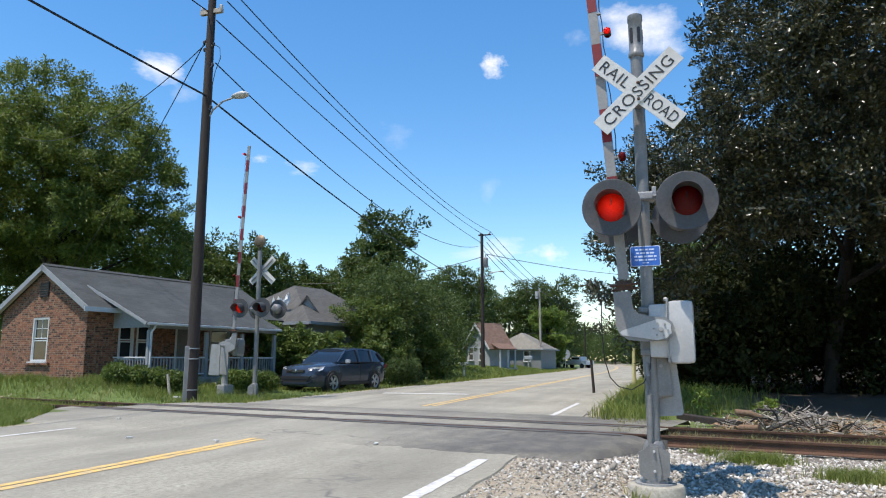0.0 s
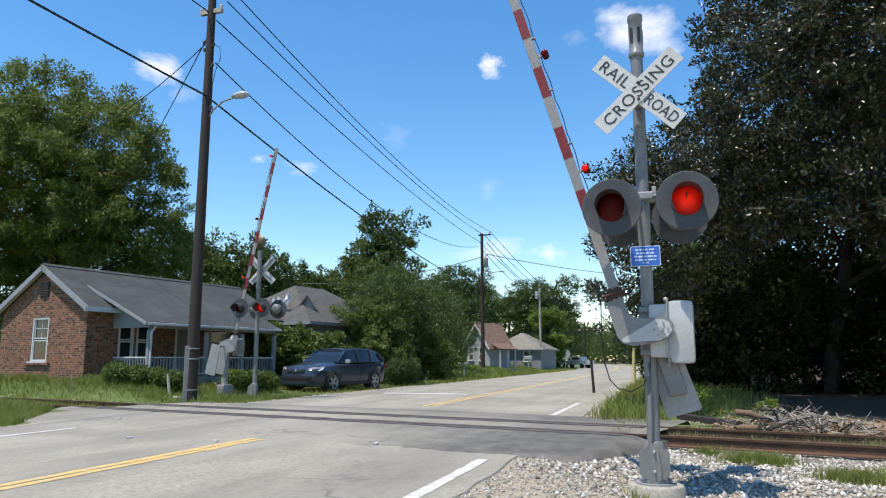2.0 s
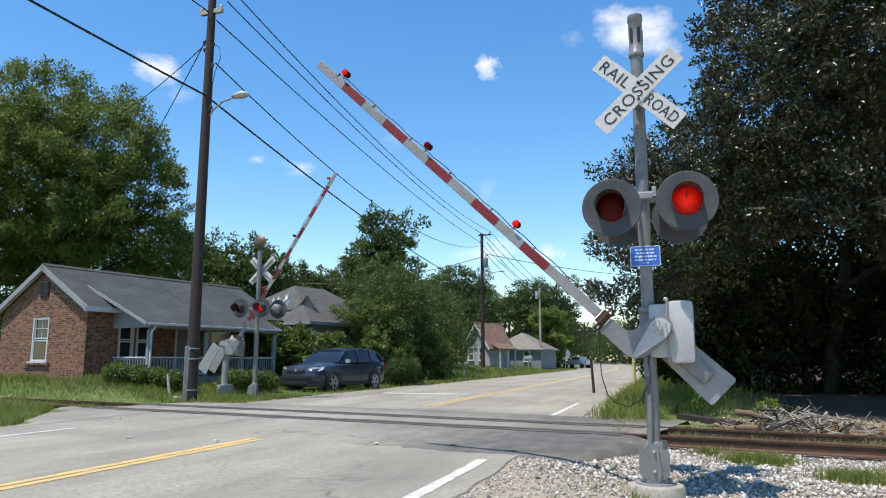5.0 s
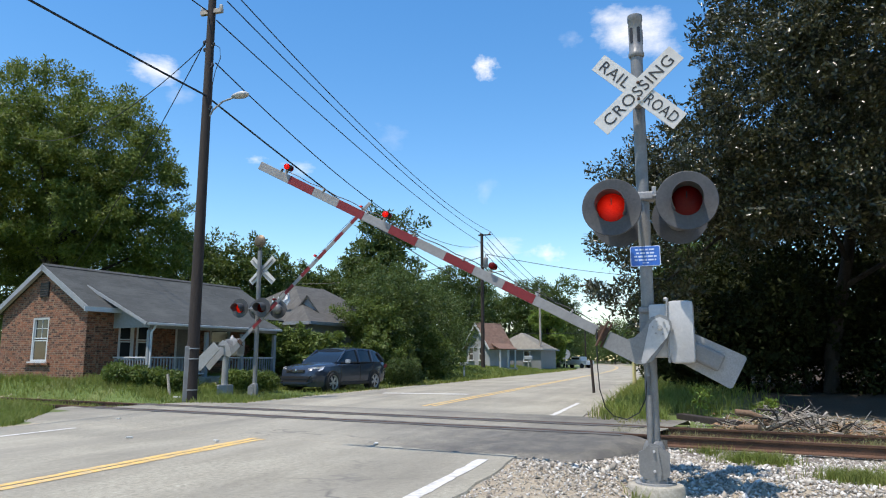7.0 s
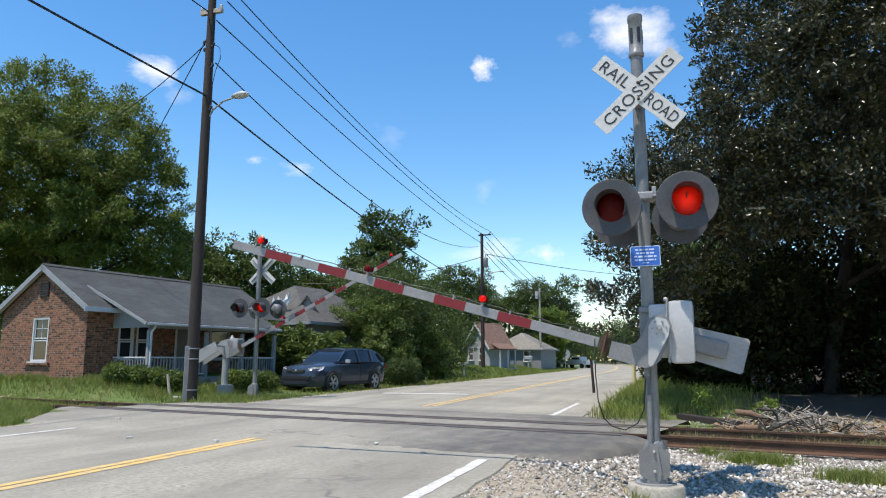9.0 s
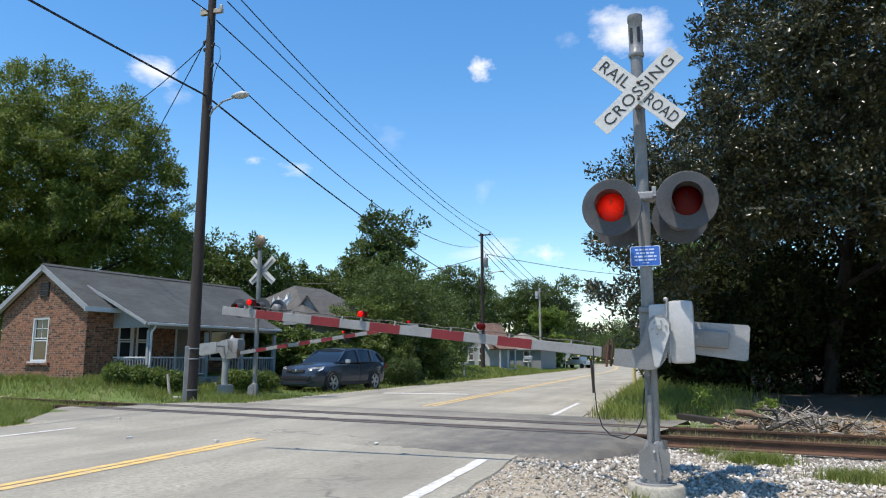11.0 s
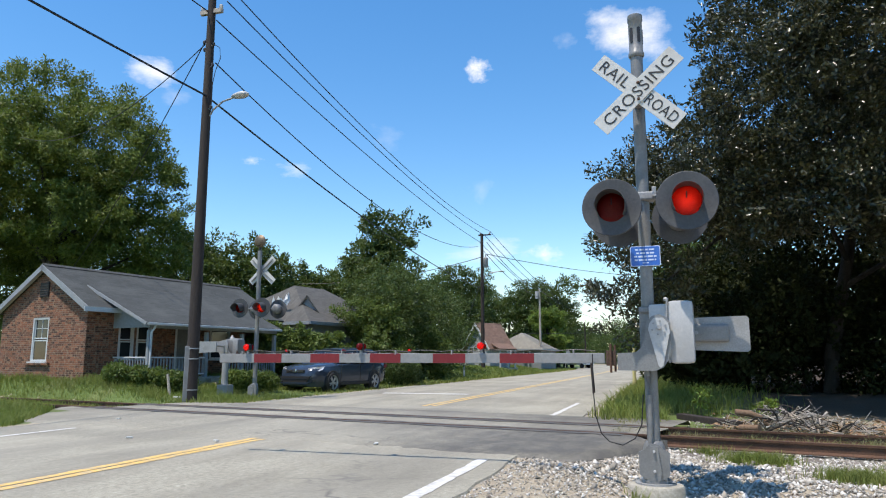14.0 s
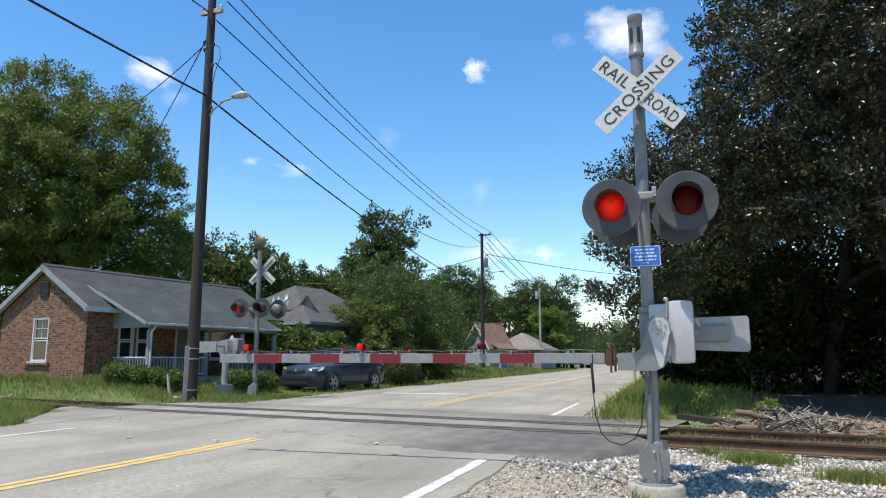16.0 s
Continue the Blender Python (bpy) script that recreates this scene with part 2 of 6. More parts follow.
def add_box(bm, c, s, rot=None, bevel=0.0):
    r = bmesh.ops.create_cube(bm, size=1.0)
    vs = r["verts"]
    m = Matrix.Translation(c) @ (rot if rot is not None else Matrix.Identity(4)) @ Matrix.Diagonal((*s, 1))
    bmesh.ops.transform(bm, matrix=m, verts=vs)
    if bevel:
        es = list({e for v in vs for e in v.link_edges})
        bmesh.ops.bevel(bm, geom=es, offset=bevel, segments=2, affect="EDGES", profile=0.6)
    return bm


def box(c, s, rot=None, bevel=0.0):
    return add_box(bmesh.new(), c, s, rot, bevel)


def add_tube(bm, p0, p1, r0, r1=None, seg=12, cap=True):
    p0, p1 = Vector(p0), Vector(p1)
    r1 = r0 if r1 is None else r1
    d = p1 - p0
    m = Matrix.Translation((p0 + p1) / 2) @ d.to_track_quat("Z", "Y").to_matrix().to_4x4()
    bmesh.ops.create_cone(bm, cap_ends=cap, segments=seg, radius1=r0, radius2=r1, depth=d.length, matrix=m)
    return bm


def tube(p0, p1, r0, r1=None, seg=12, cap=True):
    return add_tube(bmesh.new(), p0, p1, r0, r1, seg, cap)


def add_path(bm, pts, r, seg=8):
    """A round bar through points."""
    rings = []
    pts = [Vector(p) for p in pts]
    for i, p in enumerate(pts):
        d = (pts[min(i + 1, len(pts) - 1)] - pts[max(i - 1, 0)]).normalized()
        q = d.to_track_quat("Z", "Y")
        rr = r[i] if isinstance(r, (list, tuple)) else r
        rings.append([bm.verts.new(p + q @ Vector((math.cos(a) * rr, math.sin(a) * rr, 0))) for a in [2 * math.pi * k / seg for k in range(seg)]])
    for a, b in zip(rings, rings[1:]):
        for k in range(seg):
            bm.faces.new((a[k], a[(k + 1) % seg], b[(k + 1) % seg], b[k]))
    bm.faces.new(rings[0][::-1])
    bm.faces.new(rings[-1])
    return bm


def add_profile(bm, outline, depth, m=None):
    """An outline in x and z, pushed through in y by depth on both sides of 0."""
    a = [bm.verts.new((x, -depth / 2, z)) for x, z in outline]
    b = [bm.verts.new((x, depth / 2, z)) for x, z in outline]
    n = len(outline)
    fs = [bm.faces.new(a), bm.faces.new(b[::-1])]
    fs += [bm.faces.new((a[i], b[i], b[(i + 1) % n], a[(i + 1) % n])) for i in range(n)]
    bmesh.ops.recalc_face_normals(bm, faces=fs)
    if m is not None:
        bmesh.ops.transform(bm, matrix=m, verts=a + b)
    return bm


def profile(outline, depth, m=None):
    return add_profile(bmesh.new(), outline, depth, m)


def lathe(rows, seg=24, m=None, caps=(True, True)):
    """A turned form round z from rows of radius and height."""
    bm = bmesh.new()
    rings = [[bm.verts.new((r * math.cos(2 * math.pi * k / seg), r * math.sin(2 * math.pi * k / seg), z)) for k in range(seg)] for r, z in rows]
    for a, b in zip(rings, rings[1:]):
        for k in range(seg):
            bm.faces.new((a[k], a[(k + 1) % seg], b[(k + 1) % seg], b[k]))
    if caps[0]:
        bm.faces.new(rings[0][::-1])
    if caps[1]:
        bm.faces.new(rings[-1])
    if m is not None:
        bmesh.ops.transform(bm, matrix=m, verts=bm.verts)
    return bm


def raw_mesh(name, verts, faces, material, parent=None, label=""):
    me = bpy.data.meshes.new(name)
    verts, faces = np.asarray(verts, np.float32), np.asarray(faces, np.int32)
    k = faces.shape[1]
    me.vertices.add(len(verts))
    me.vertices.foreach_set("co", verts.ravel())
    me.loops.add(faces.size)
    me.loops.foreach_set("vertex_index", faces.ravel())
    me.polygons.add(len(faces))
    me.polygons.foreach_set("loop_start", np.arange(0, faces.size, k, dtype=np.int32))
    me.update(calc_edges=True)
    me.validate()
    me.materials.append(material)
    ob = new(name, me)
    if parent is not None:
        ob.parent = parent
    if label:
        ob["label"] = label
    return ob


def unit(v):
    return v / np.maximum(np.linalg.norm(v, axis=1, keepdims=True), 1e-6)


def leaf_faces(rng, pos, out, length, width, droop=0.15):
    """One folded leaf of four corners at each place."""
    n = len(pos)
    along = unit(out * 0.5 + rng.normal(size=(n, 3)) * 0.8 - np.array([0, 0, droop]))
    side = unit(np.cross(along, unit(out + rng.normal(size=(n, 3)) * 0.42)))
    up = np.cross(side, along)
    L = (length * rng.uniform(0.6, 1.25, n))[:, None]
    W = (width * rng.uniform(0.7, 1.2, n))[:, None]
    v = np.stack([pos, pos + along * L * 0.5 + side * W * 0.5 + up * W * 0.16, pos + along * L, pos + along * L * 0.5 - side * W * 0.5 + up * W * 0.16], 1).reshape(-1, 3)
    b = np.arange(n)[:, None] * 4
    f = np.concatenate([b + np.array([[0, 1, 2]]), b + np.array([[0, 2, 3]])])
    return v, f


def lobe_tufts(rng, lobes, size, cover=1.0, low=-0.6, rise=0.3):
    """Leafy sprays over the outer faces of overlapping lobes: places, radii and the way each spray points."""
    C = np.array([q[0] for q in lobes], float)
    R = np.array([q[1] for q in lobes], float)
    at, rad, way = [], [], []
    for i in range(len(C)):
        m = R[i].mean()
        t = -size * m if size < 0 else size
        n = max(5, int(cover * 3.2 * (m / t) ** 2))
        d = unit(rng.normal(size=(n, 3)))
        d = d[d[:, 2] > low]
        p = C[i] + d * R[i] * rng.uniform(0.78, 1.06, len(d))[:, None]
        deep = np.ones(len(d), bool)
        for j in range(len(C)):
            if j != i:
                deep &= (((p - C[j]) / R[j]) ** 2).sum(1) > 0.62
        p, d = p[deep], d[deep]
        at.append(p)
        rad.append(t * rng.uniform(0.65, 1.3, len(p)))
        way.append(unit(d / R[i] * m + np.array([0, 0, rise]) + rng.normal(size=(len(p), 3)) * 0.25))
        core = unit(rng.normal(size=(max(3, n // 4), 3)))
        at.append(C[i] + core * R[i] * rng.uniform(0.15, 0.62, len(core))[:, None])
        rad.append(t * rng.uniform(1.1, 1.7, len(core)))
        way.append(core)
    return np.concatenate(at), np.concatenate(rad), np.concatenate(way)


def tuft_leaves(rng, tufts, count, length, width, flat=0.6, reach=0.9):
    at, rad, way = tufts
    k = rng.choice(len(at), count, p=rad ** 2 / (rad ** 2).sum())
    u = unit(rng.normal(size=(count, 3)))
    spray = rng.random(count) ** 1.3
    spread = rad[k] * (1.0 - 0.55 * spray) * rng.random(count) ** 0.45
    pos = at[k] + u * np.array([1, 1, flat]) * spread[:, None] + way[k] * (rad[k] * reach * spray)[:, None]
    out = unit(u * 0.55 + way[k] * 0.6 + np.array([0, 0, 0.8]))
    return leaf_faces(rng, pos, out, length, width)


def crown_leaves(rng, clumps, count, length, width, hollow=0.72):
    c = np.array([q[0] for q in clumps], float)
    r = np.array([q[1] for q in clumps], float)
    w = (r.prod(1)) ** (2 / 3)
    k = rng.choice(len(clumps), count, p=w / w.sum())
    d = unit(rng.normal(size=(count, 3)))
    d[:, 2] = np.where(rng.random(count) < 0.35, np.abs(d[:, 2]), d[:, 2])
    s = hollow + (1.06 - hollow) * rng.random(count) ** 0.8
    s = np.where(rng.random(count) < 0.07, s + rng.random(count) * 0.30, s)
    return leaf_faces(rng, c[k] + d * r[k] * s[:, None], d, length, width)


def envelope_clumps(rng, centre, radii, n, size=(0.22, 0.36), low=-0.7):
    """Clumps scattered in an uneven ellipsoid."""
    out = []
    R = np.array(radii, float)
    while len(out) < n:
        d = unit(rng.normal(size=(1, 3)))[0]
        if d[2] < low:
            continue
        q = rng.uniform(0.45, 0.9)
        k = rng.uniform(*size)
        m = R.mean()
        out.append((np.array(centre) + d * R * q, np.array([m * k, m * k, m * k * rng.uniform(0.6, 0.85)])))
    out.append((np.array(centre, float), R * 0.5))
    return out


def limbs(bm, rng, base, top, r, clumps, n):
    base, top = Vector(base), Vector(top)
    pts = [base + (top - base) * t + Vector(rng.normal(size=3) * r * (0.5 if 0 < t < 1 else 0)) for t in (0, 0.08, 0.35, 0.7, 1.0)]
    add_path(bm, pts, [r * 1.5, r * 1.05, r * 0.85, r * 0.6, r * 0.3], 10)
    for i in rng.permutation(len(clumps))[:n]:
        c = Vector(clumps[i][0])
        t = float(rng.uniform(0.3, 0.85))
        s = base + (top - base) * t
        if (c - s).length < 0.2:
            continue
        mid = (s + c) / 2 + Vector(rng.normal(size=3) * 0.2)
        add_path(bm, [s, mid, c], [r * 0.45, r * 0.3, r * 0.1], 6)


def tree(name, label, base, height, centre, radii, leaf_mat, count, leaf, seed, clumps=26, trunk_r=0.25, n_limbs=12, size=(0.22, 0.36), category="tree", group="", low=-0.7, lobes=(), tuft=-0.5, cover=1.35, rise=0.3):
    rng = np.random.default_rng(seed)
    t = thing(name, label, category, pose(*base), group)
    cl = list(lobes) or envelope_clumps(rng, centre, radii, clumps, size, low)
    bm = bmesh.new()
    limbs(bm, rng, (0, 0, -0.1), (centre[0] * 0.6, centre[1] * 0.6, height * 0.85), trunk_r, cl, n_limbs)
    part("trunk", bm, M["bark"], t, smooth=True)
    v, f = tuft_leaves(rng, lobe_tufts(rng, cl, tuft, cover, -0.75, rise), count, leaf[0], leaf[1])
    raw_mesh("crown", v, f, leaf_mat, t)
    return t


# ---------------------------------------------------------------- ground, road
SKEW = radians(11.5)                       # the track crosses the road at this skew
TDIR = Vector((math.cos(SKEW), -math.sin(SKEW), 0))
TNOR = Vector((math.sin(SKEW), math.cos(SKEW), 0))
RAIL0 = Vector((-0.55, 12.06, 0))          # a point on the near rail
GAUGE = 1.49


def smooth01(a, b, v):
    t = np.clip((v - a) / (b - a), 0, 1)
    return t * t * (3 - 2 * t)


def road_centre(y):
    return -6.3 - 13.0 * np.clip((y - 60) / 150, 0, None) ** 2


def ground_z(x, y):
    x, y = np.asarray(x, float), np.asarray(y, float)
    off = x - road_centre(y)
    z = -0.022 + 0 * x
    z = z + 0.56 * smooth01(-7.2, -12.0, off) * smooth01(15, 19, y) + 0.12 * smooth01(-6, -10, off) * (1 - smooth01(15, 19, y))
    s = (x - RAIL0.x) * TNOR.x + (y - RAIL0.y) * TNOR.y       # metres past the near rail
    right = smooth01(4.5, 6.3, off)
    bed = -0.20 - 0.17 * smooth01(-2.2, -3.6, s) * smooth01(5.2, 6.2, off) + 0.10 * smooth01(2.6, 4.0, s) + 0.35 * smooth01(4.5, 9.0, s)
    z = z * (1 - right) + bed * right
    leftbed = smooth01(-5.0, -5.8, off) * smooth01(-1.2, -0.4, s) * (1 - smooth01(2.0, 2.8, s))
    z = z * (1 - leftbed) + (-0.16) * leftbed
    return z + 0.02 * np.sin(x * 1.7) * np.cos(y * 1.3) * smooth01(5.5, 8, np.abs(off))


def build_ground():
    def axis(lo, hi, n, far):
        core = np.linspace(lo, hi, n)
        grow = np.geomspace(1.5, far, 16)
        return np.concatenate([lo - grow[::-1], core, hi + grow])
    xs, ys = axis(-45, 20, 200, 2500), axis(-5, 60, 190, 2500)
    X, Y = np.meshgrid(xs, ys)
    Z = ground_z(X, Y)
    v = np.stack([X, Y, Z], -1).reshape(-1, 3)
    nx, ny = len(xs), len(ys)
    i = (np.arange(ny - 1)[:, None] * nx + np.arange(nx - 1)[None, :]).ravel()
    f = np.stack([i, i + 1, i + nx + 1, i + nx], 1)
    g = raw_mesh("ground", v, f, M["ground"])
    g.data.shade_smooth()
    off = X - road_centre(Y)
    s = (X - RAIL0.x) * TNOR.x + (Y - RAIL0.y) * TNOR.y
    bare = np.maximum(smooth01(4.0, 4.4, off) * (1 - smooth01(-0.2, 2.2, s)) , 0.9 * smooth01(6.2, 5.4, np.abs(off)))
    bare = np.maximum(bare, smooth01(-0.9, -0.5, s) * (1 - smooth01(1.9, 2.3, s)))
    bare = np.maximum(bare, 0.62 * smooth01(7.0, 8.5, off) * smooth01(2.5, 3.2, s) * (1 - smooth01(6, 7, s)))
    wood = smooth01(7.2, 9.0, off) * smooth01(5.0, 6.6, s)
    col = g.data.attributes.new("cover", "FLOAT_COLOR", "POINT")
    col.data.foreach_set("color", np.stack([bare, wood, 0 * bare, 0 * bare + 1], -1).astype(np.float32).ravel())
    tagged(g, "grassy ground with bare sandy earth and gravel beside the road", "ground", kind="structure")


def strip(x0, x1, y0, y1, z, wobble, seed, step=0.5, follow=True):
    """A band along the road with uneven edges, its top at z, 5 cm thick at the rim."""
    rng = np.random.default_rng(seed)
    bm = bmesh.new()
    rows = []
    n = max(2, int((y1 - y0) / step))
    for i in range(n + 1):
        y = y0 + (y1 - y0) * i / n
        sh = float(road_centre(y) + 6.3) if follow else 0.0
        a, b = x0(y) if callable(x0) else x0, x1(y) if callable(x1) else x1
        a, b = a + sh + rng.normal() * wobble, b + sh + rng.normal() * wobble
        k = 24
        rows.append([bm.verts.new((a, y, z - 0.06))] + [bm.verts.new((a + 0.03 + (b - a - 0.06) * j / k, y, z + 0.0)) for j in range(k + 1)] + [bm.verts.new((b, y, z - 0.06))])
    for r, q in zip(rows, rows[1:]):
        for j in range(len(r) - 1):
            bm.faces.new((r[j], r[j + 1], q[j + 1], q[j]))
    return bm


def paint(x0, x1, y0, y1, z, seed, wobble=0.007, step=0.22):
    rng = np.random.default_rng(seed)
    bm = bmesh.new()
    rows = []
    n = max(1, int((y1 - y0) / step))
    for i in range(n + 1):
        y = y0 + (y1 - y0) * i / n
        sh = float(road_centre(y) + 6.3)
        rows.append((bm.verts.new((x0 + sh + rng.normal() * wobble, y, z)), bm.verts.new((x1 + sh + rng.normal() * wobble, y, z))))
    for r, q in zip(rows, rows[1:]):
        bm.faces.new((r[0], r[1], q[1], q[0]))
    return bm


STAINS = ((-5.7, 16.7, 1.7, 0.6, 0.55), (-5.2, 22.4, 0.8, 0.9, 0.4), (-4.6, 12.3, 1.3, 0.9, 0.4), (-9.6, 9.6, 2.2, 0.5, 0.28), (-3.9, 8.6, 1.0, 0.7, 0.22), (-3.2, 15.0, 1.8, 0.5, 0.3), (-9.0, 12.0, 2.0, 0.5, 0.2))


def darken(ob, extra=None):
    """Writes the "tar" map: oil and rubber stains, and what the given rule adds along and across the rails."""
    co = np.zeros(len(ob.data.vertices) * 3, np.float32)
    ob.data.vertices.foreach_get("co", co)
    co = co.reshape(-1, 3)
    v = np.zeros(len(co))
    for x, y, rx, ry, k in STAINS:
        v += k * np.exp(-((co[:, 0] - x) / rx) ** 2 - ((co[:, 1] - y) / ry) ** 2)
    if extra:
        dx, dy = co[:, 0] - RAIL0.x, co[:, 1] - RAIL0.y
        v += extra(dx * TDIR.x + dy * TDIR.y, dx * TNOR.x + dy * TNOR.y)
    a = ob.data.attributes.new("tar", "FLOAT", "POINT")
    a.data.foreach_set("value", np.clip(v, 0, 0.95).astype(np.float32))


def build_road():
    road = part("road", strip(-11.6, -1.85, -25, 70, 0.0, 0.04, 1), M["asphalt"], smooth=True)
    darken(road)
    tagged(road, "sun-bleached grey asphalt road with worn paint and cracks", "road", kind="structure")
    far = part("road", strip(-11.0, -2.3, 70.0, 330, 0.0, 0.1, 2, 4.0), M["asphalt"], smooth=True)
    tagged(far, "sun-bleached asphalt road running off into the distance", "road", kind="structure")
    lines = (("yellow_line", M["yellow"], (-6.29, -6.16), -25, 9.85), ("yellow_line", M["yellow"], (-6.12, -5.99), -25, 9.75),
             ("yellow_line", M["yellow"], (-6.36, -6.24), 18.0, 200), ("yellow_line", M["yellow"], (-6.12, -6.0), 18.1, 200),
             ("white_line", M["white_line"], (-2.30, -2.16), -25, 8.6), ("white_line", M["white_line"], (-2.58, -2.46), 15.8, 20.6),
             ("white_line", M["white_line"], (-10.28, -10.16), -25, 10.3), ("stop_line", M["white_line"], (-10.2, -6.9), 24.4, 24.9))
    for i, (n, m, (a, b), y0, y1) in enumerate(lines):
        ob = part(n, paint(a, b, y0, y1, 0.005, 10 + i), m)
        tagged(ob, "worn %s painted line on the asphalt" % n.split("_")[0].replace("stop", "white stop"), "road marking", kind="structure")
    # darker asphalt ramp round the rails
    bm = bmesh.new()
    rng = np.random.default_rng(4)
    rows = []
    for i in range(105):
        d = -14.7 + 15.18 * i / 104
        p = RAIL0 + TDIR * d
        end = float(smooth01(-0.15, 0.5, np.float64(d)))
        near = -3.35 + 2.7 * end + 3.0 * max(0.0, 1.0 - (d + 14.7) / 3.2) ** 1.6 + rng.normal() * 0.05
        row = []
        e = float(smooth01(-1.0, 0.3, np.float64(d)))
        for k, z in ((0.0, -0.05 - 0.25 * e), (0.06, 0.004 - 0.06 * e), (0.3, 0.010 - 0.01 * e), (0.8, 0.012), (1.0, 0.012)):
            s = near + (-0.075 - near) * k
            drop = 0.24 * max(0.0, (d + 0.15) / 0.63) ** 2
            row.append(bm.verts.new(p + TNOR * s + Vector((0, 0, z - drop))))
        row.append(bm.verts.new(p + TNOR * -0.07 + Vector((0, 0, -0.04))))
        rows.append(row)
    for r, q in zip(rows, rows[1:]):
        for j in range(5):
            bm.faces.new((r[j], q[j], q[j + 1], r[j + 1]))
    ap = part("asphalt_apron", bm, M["asphalt"], smooth=True)
    darken(ap, lambda d, s: 0.12 + 0.82 * smooth01(-4.6, -1.2, d) + 0.22 * smooth01(-10.5, -13.0, d))
    tagged(ap, "dark patched asphalt apron laid up against the rails", "road", kind="structure")
    bm = bmesh.new()
    rows = []
    for i in range(61):
        p = RAIL0 + TDIR * (-13.6 + 13.8 * i / 60)
        rows.append([bm.verts.new(p + TNOR * (s + rng.normal() * (0.04 if s > 3 else 0.0)) + Vector((0, 0, z))) for s, z in ((0.14, -0.03), (0.145, 0.010), (0.75, 0.012), (GAUGE - 0.08, 0.010), (GAUGE - 0.075, -0.03), (GAUGE + 0.07, -0.03), (GAUGE + 0.075, 0.010), (2.5, 0.008), (3.3, 0.006), (3.45, -0.1))])
    for r, q in zip(rows, rows[1:]):
        for j in range(9):
            bm.faces.new((r[j], q[j], q[j + 1], r[j + 1]))
    ap = part("asphalt_apron", bm, M["asphalt"], smooth=True)
    darken(ap, lambda d, s: 0.10 + 0.40 * smooth01(-4.5, -1.0, d) + 0.25 * smooth01(1.6, 2.2, s))
    tagged(ap, "dark patched asphalt between and beyond the rails", "road", kind="structure")


def build_track():
    outline = [(-0.07, -0.17), (0.07, -0.17), (0.07, -0.155), (0.012, -0.13), (0.012, -0.035), (0.036, -0.03), (0.037, 0.0), (-0.037, 0.0), (-0.036, -0.03), (-0.012, -0.035), (-0.012, -0.13), (-0.07, -0.155)]
    track = thing("railway_track", "rusty railway track on ballast with weathered timber ties", "railway track", kind="structure")
    turn = Matrix.Rotation(-SKEW, 4, "Z") @ Matrix.Rotation(radians(90), 4, "Z")
    for k in (0, GAUGE):
        p = RAIL0 + TNOR * k
        bm = profile(outline, 90.0)
        ob = part("rail", bm, M["rust"], track, "rusty steel rail with a dull worn head")
        ob.matrix_basis = Matrix.Translation(p + Vector((0, 0, 0.026))) @ turn
    me = bpy.data.meshes.new("tie")
    bm = box((0, 0, 0), (0.23, 2.6, 0.18), bevel=0.012)
    bm.to_mesh(me)
    bm.free()
    me.materials.append(M["tie"])
    rng = np.random.default_rng(5)
    for i in range(46):
        d = -24.6 + i * 0.53 if i < 20 else 0.4 + (i - 20) * 0.53
        ob = new("tie", me)
        ob.parent = track
        ob.matrix_basis = Matrix.Translation(RAIL0 + TDIR * d + TNOR * (GAUGE / 2 + rng.normal() * 0.04) + Vector((0, 0, -0.265))) @ Matrix.Rotation(-SKEW + rng.normal() * 0.02, 4, "Z")


def rail_bands():
    """Dark bitumen packed along both rails where they cross the road."""
    rng = np.random.default_rng(9)
    for k in (0.0, GAUGE):
        for s0, s1 in ((-0.30, -0.05), (0.055, 0.22)):
            bm = bmesh.new()
            rows = []
            for i in range(81):
                p = RAIL0 + TDIR * (-14.0 + 13.8 * i / 80) + TNOR * k
                rows.append([bm.verts.new(p + TNOR * (s + rng.normal() * (0.03 if abs(s) > 0.1 else 0)) + Vector((0, 0, 0.021))) for s in (s0, s1)])
            for r, q in zip(rows, rows[1:]):
                bm.faces.new((r[0], q[0], q[1], r[1]))
            tagged(part("bitumen_band", bm, M["bitumen"]), "dark bitumen packed along the rail", "road", kind="structure")


M["bitumen"] = surface("dark_bitumen", (0.045, 0.043, 0.04), (0.10, 0.096, 0.09), 60, 2, 0.9, dirt=(0.16, 0.15, 0.14), dirt_amount=0.6, relief=0.5)
build_ground()
build_road()
rail_bands()
build_track()


# ---------------------------------------------------------------- crossing signals
def lettering(name, text, height, width, m, material, parent):
    cu = bpy.data.curves.new(name, "FONT")
    cu.body, cu.align_x, cu.align_y, cu.size, cu.extrude, cu.space_character = text, "CENTER", "CENTER", 1.0, 0.002, 1.1
    tmp = bpy.data.objects.new(name, cu)
    scene.collection.objects.link(tmp)
    bpy.context.view_layer.update()
    me = bpy.data.meshes.new_from_object(tmp.evaluated_get(bpy.context.evaluated_depsgraph_get()))
    bpy.data.objects.remove(tmp)
    co = np.array([v.co for v in me.vertices])
    lo, hi = co.min(0), co.max(0)
    k = Matrix.Diagonal((width / (hi[0] - lo[0]), height / (hi[1] - lo[1]), 1.0, 1)) @ Matrix.Translation((-(lo[0] + hi[0]) / 2, -(lo[1] + hi[1]) / 2, 0))
    me.transform(k)
    me.materials.clear()
    me.materials.append(material)
    ob = new(name, me)
    ob.parent = parent
    ob.matrix_basis = m
    return ob


FACE = Matrix.Rotation(radians(90), 4, "X")      # a flat thing in x, y set upright to face -y


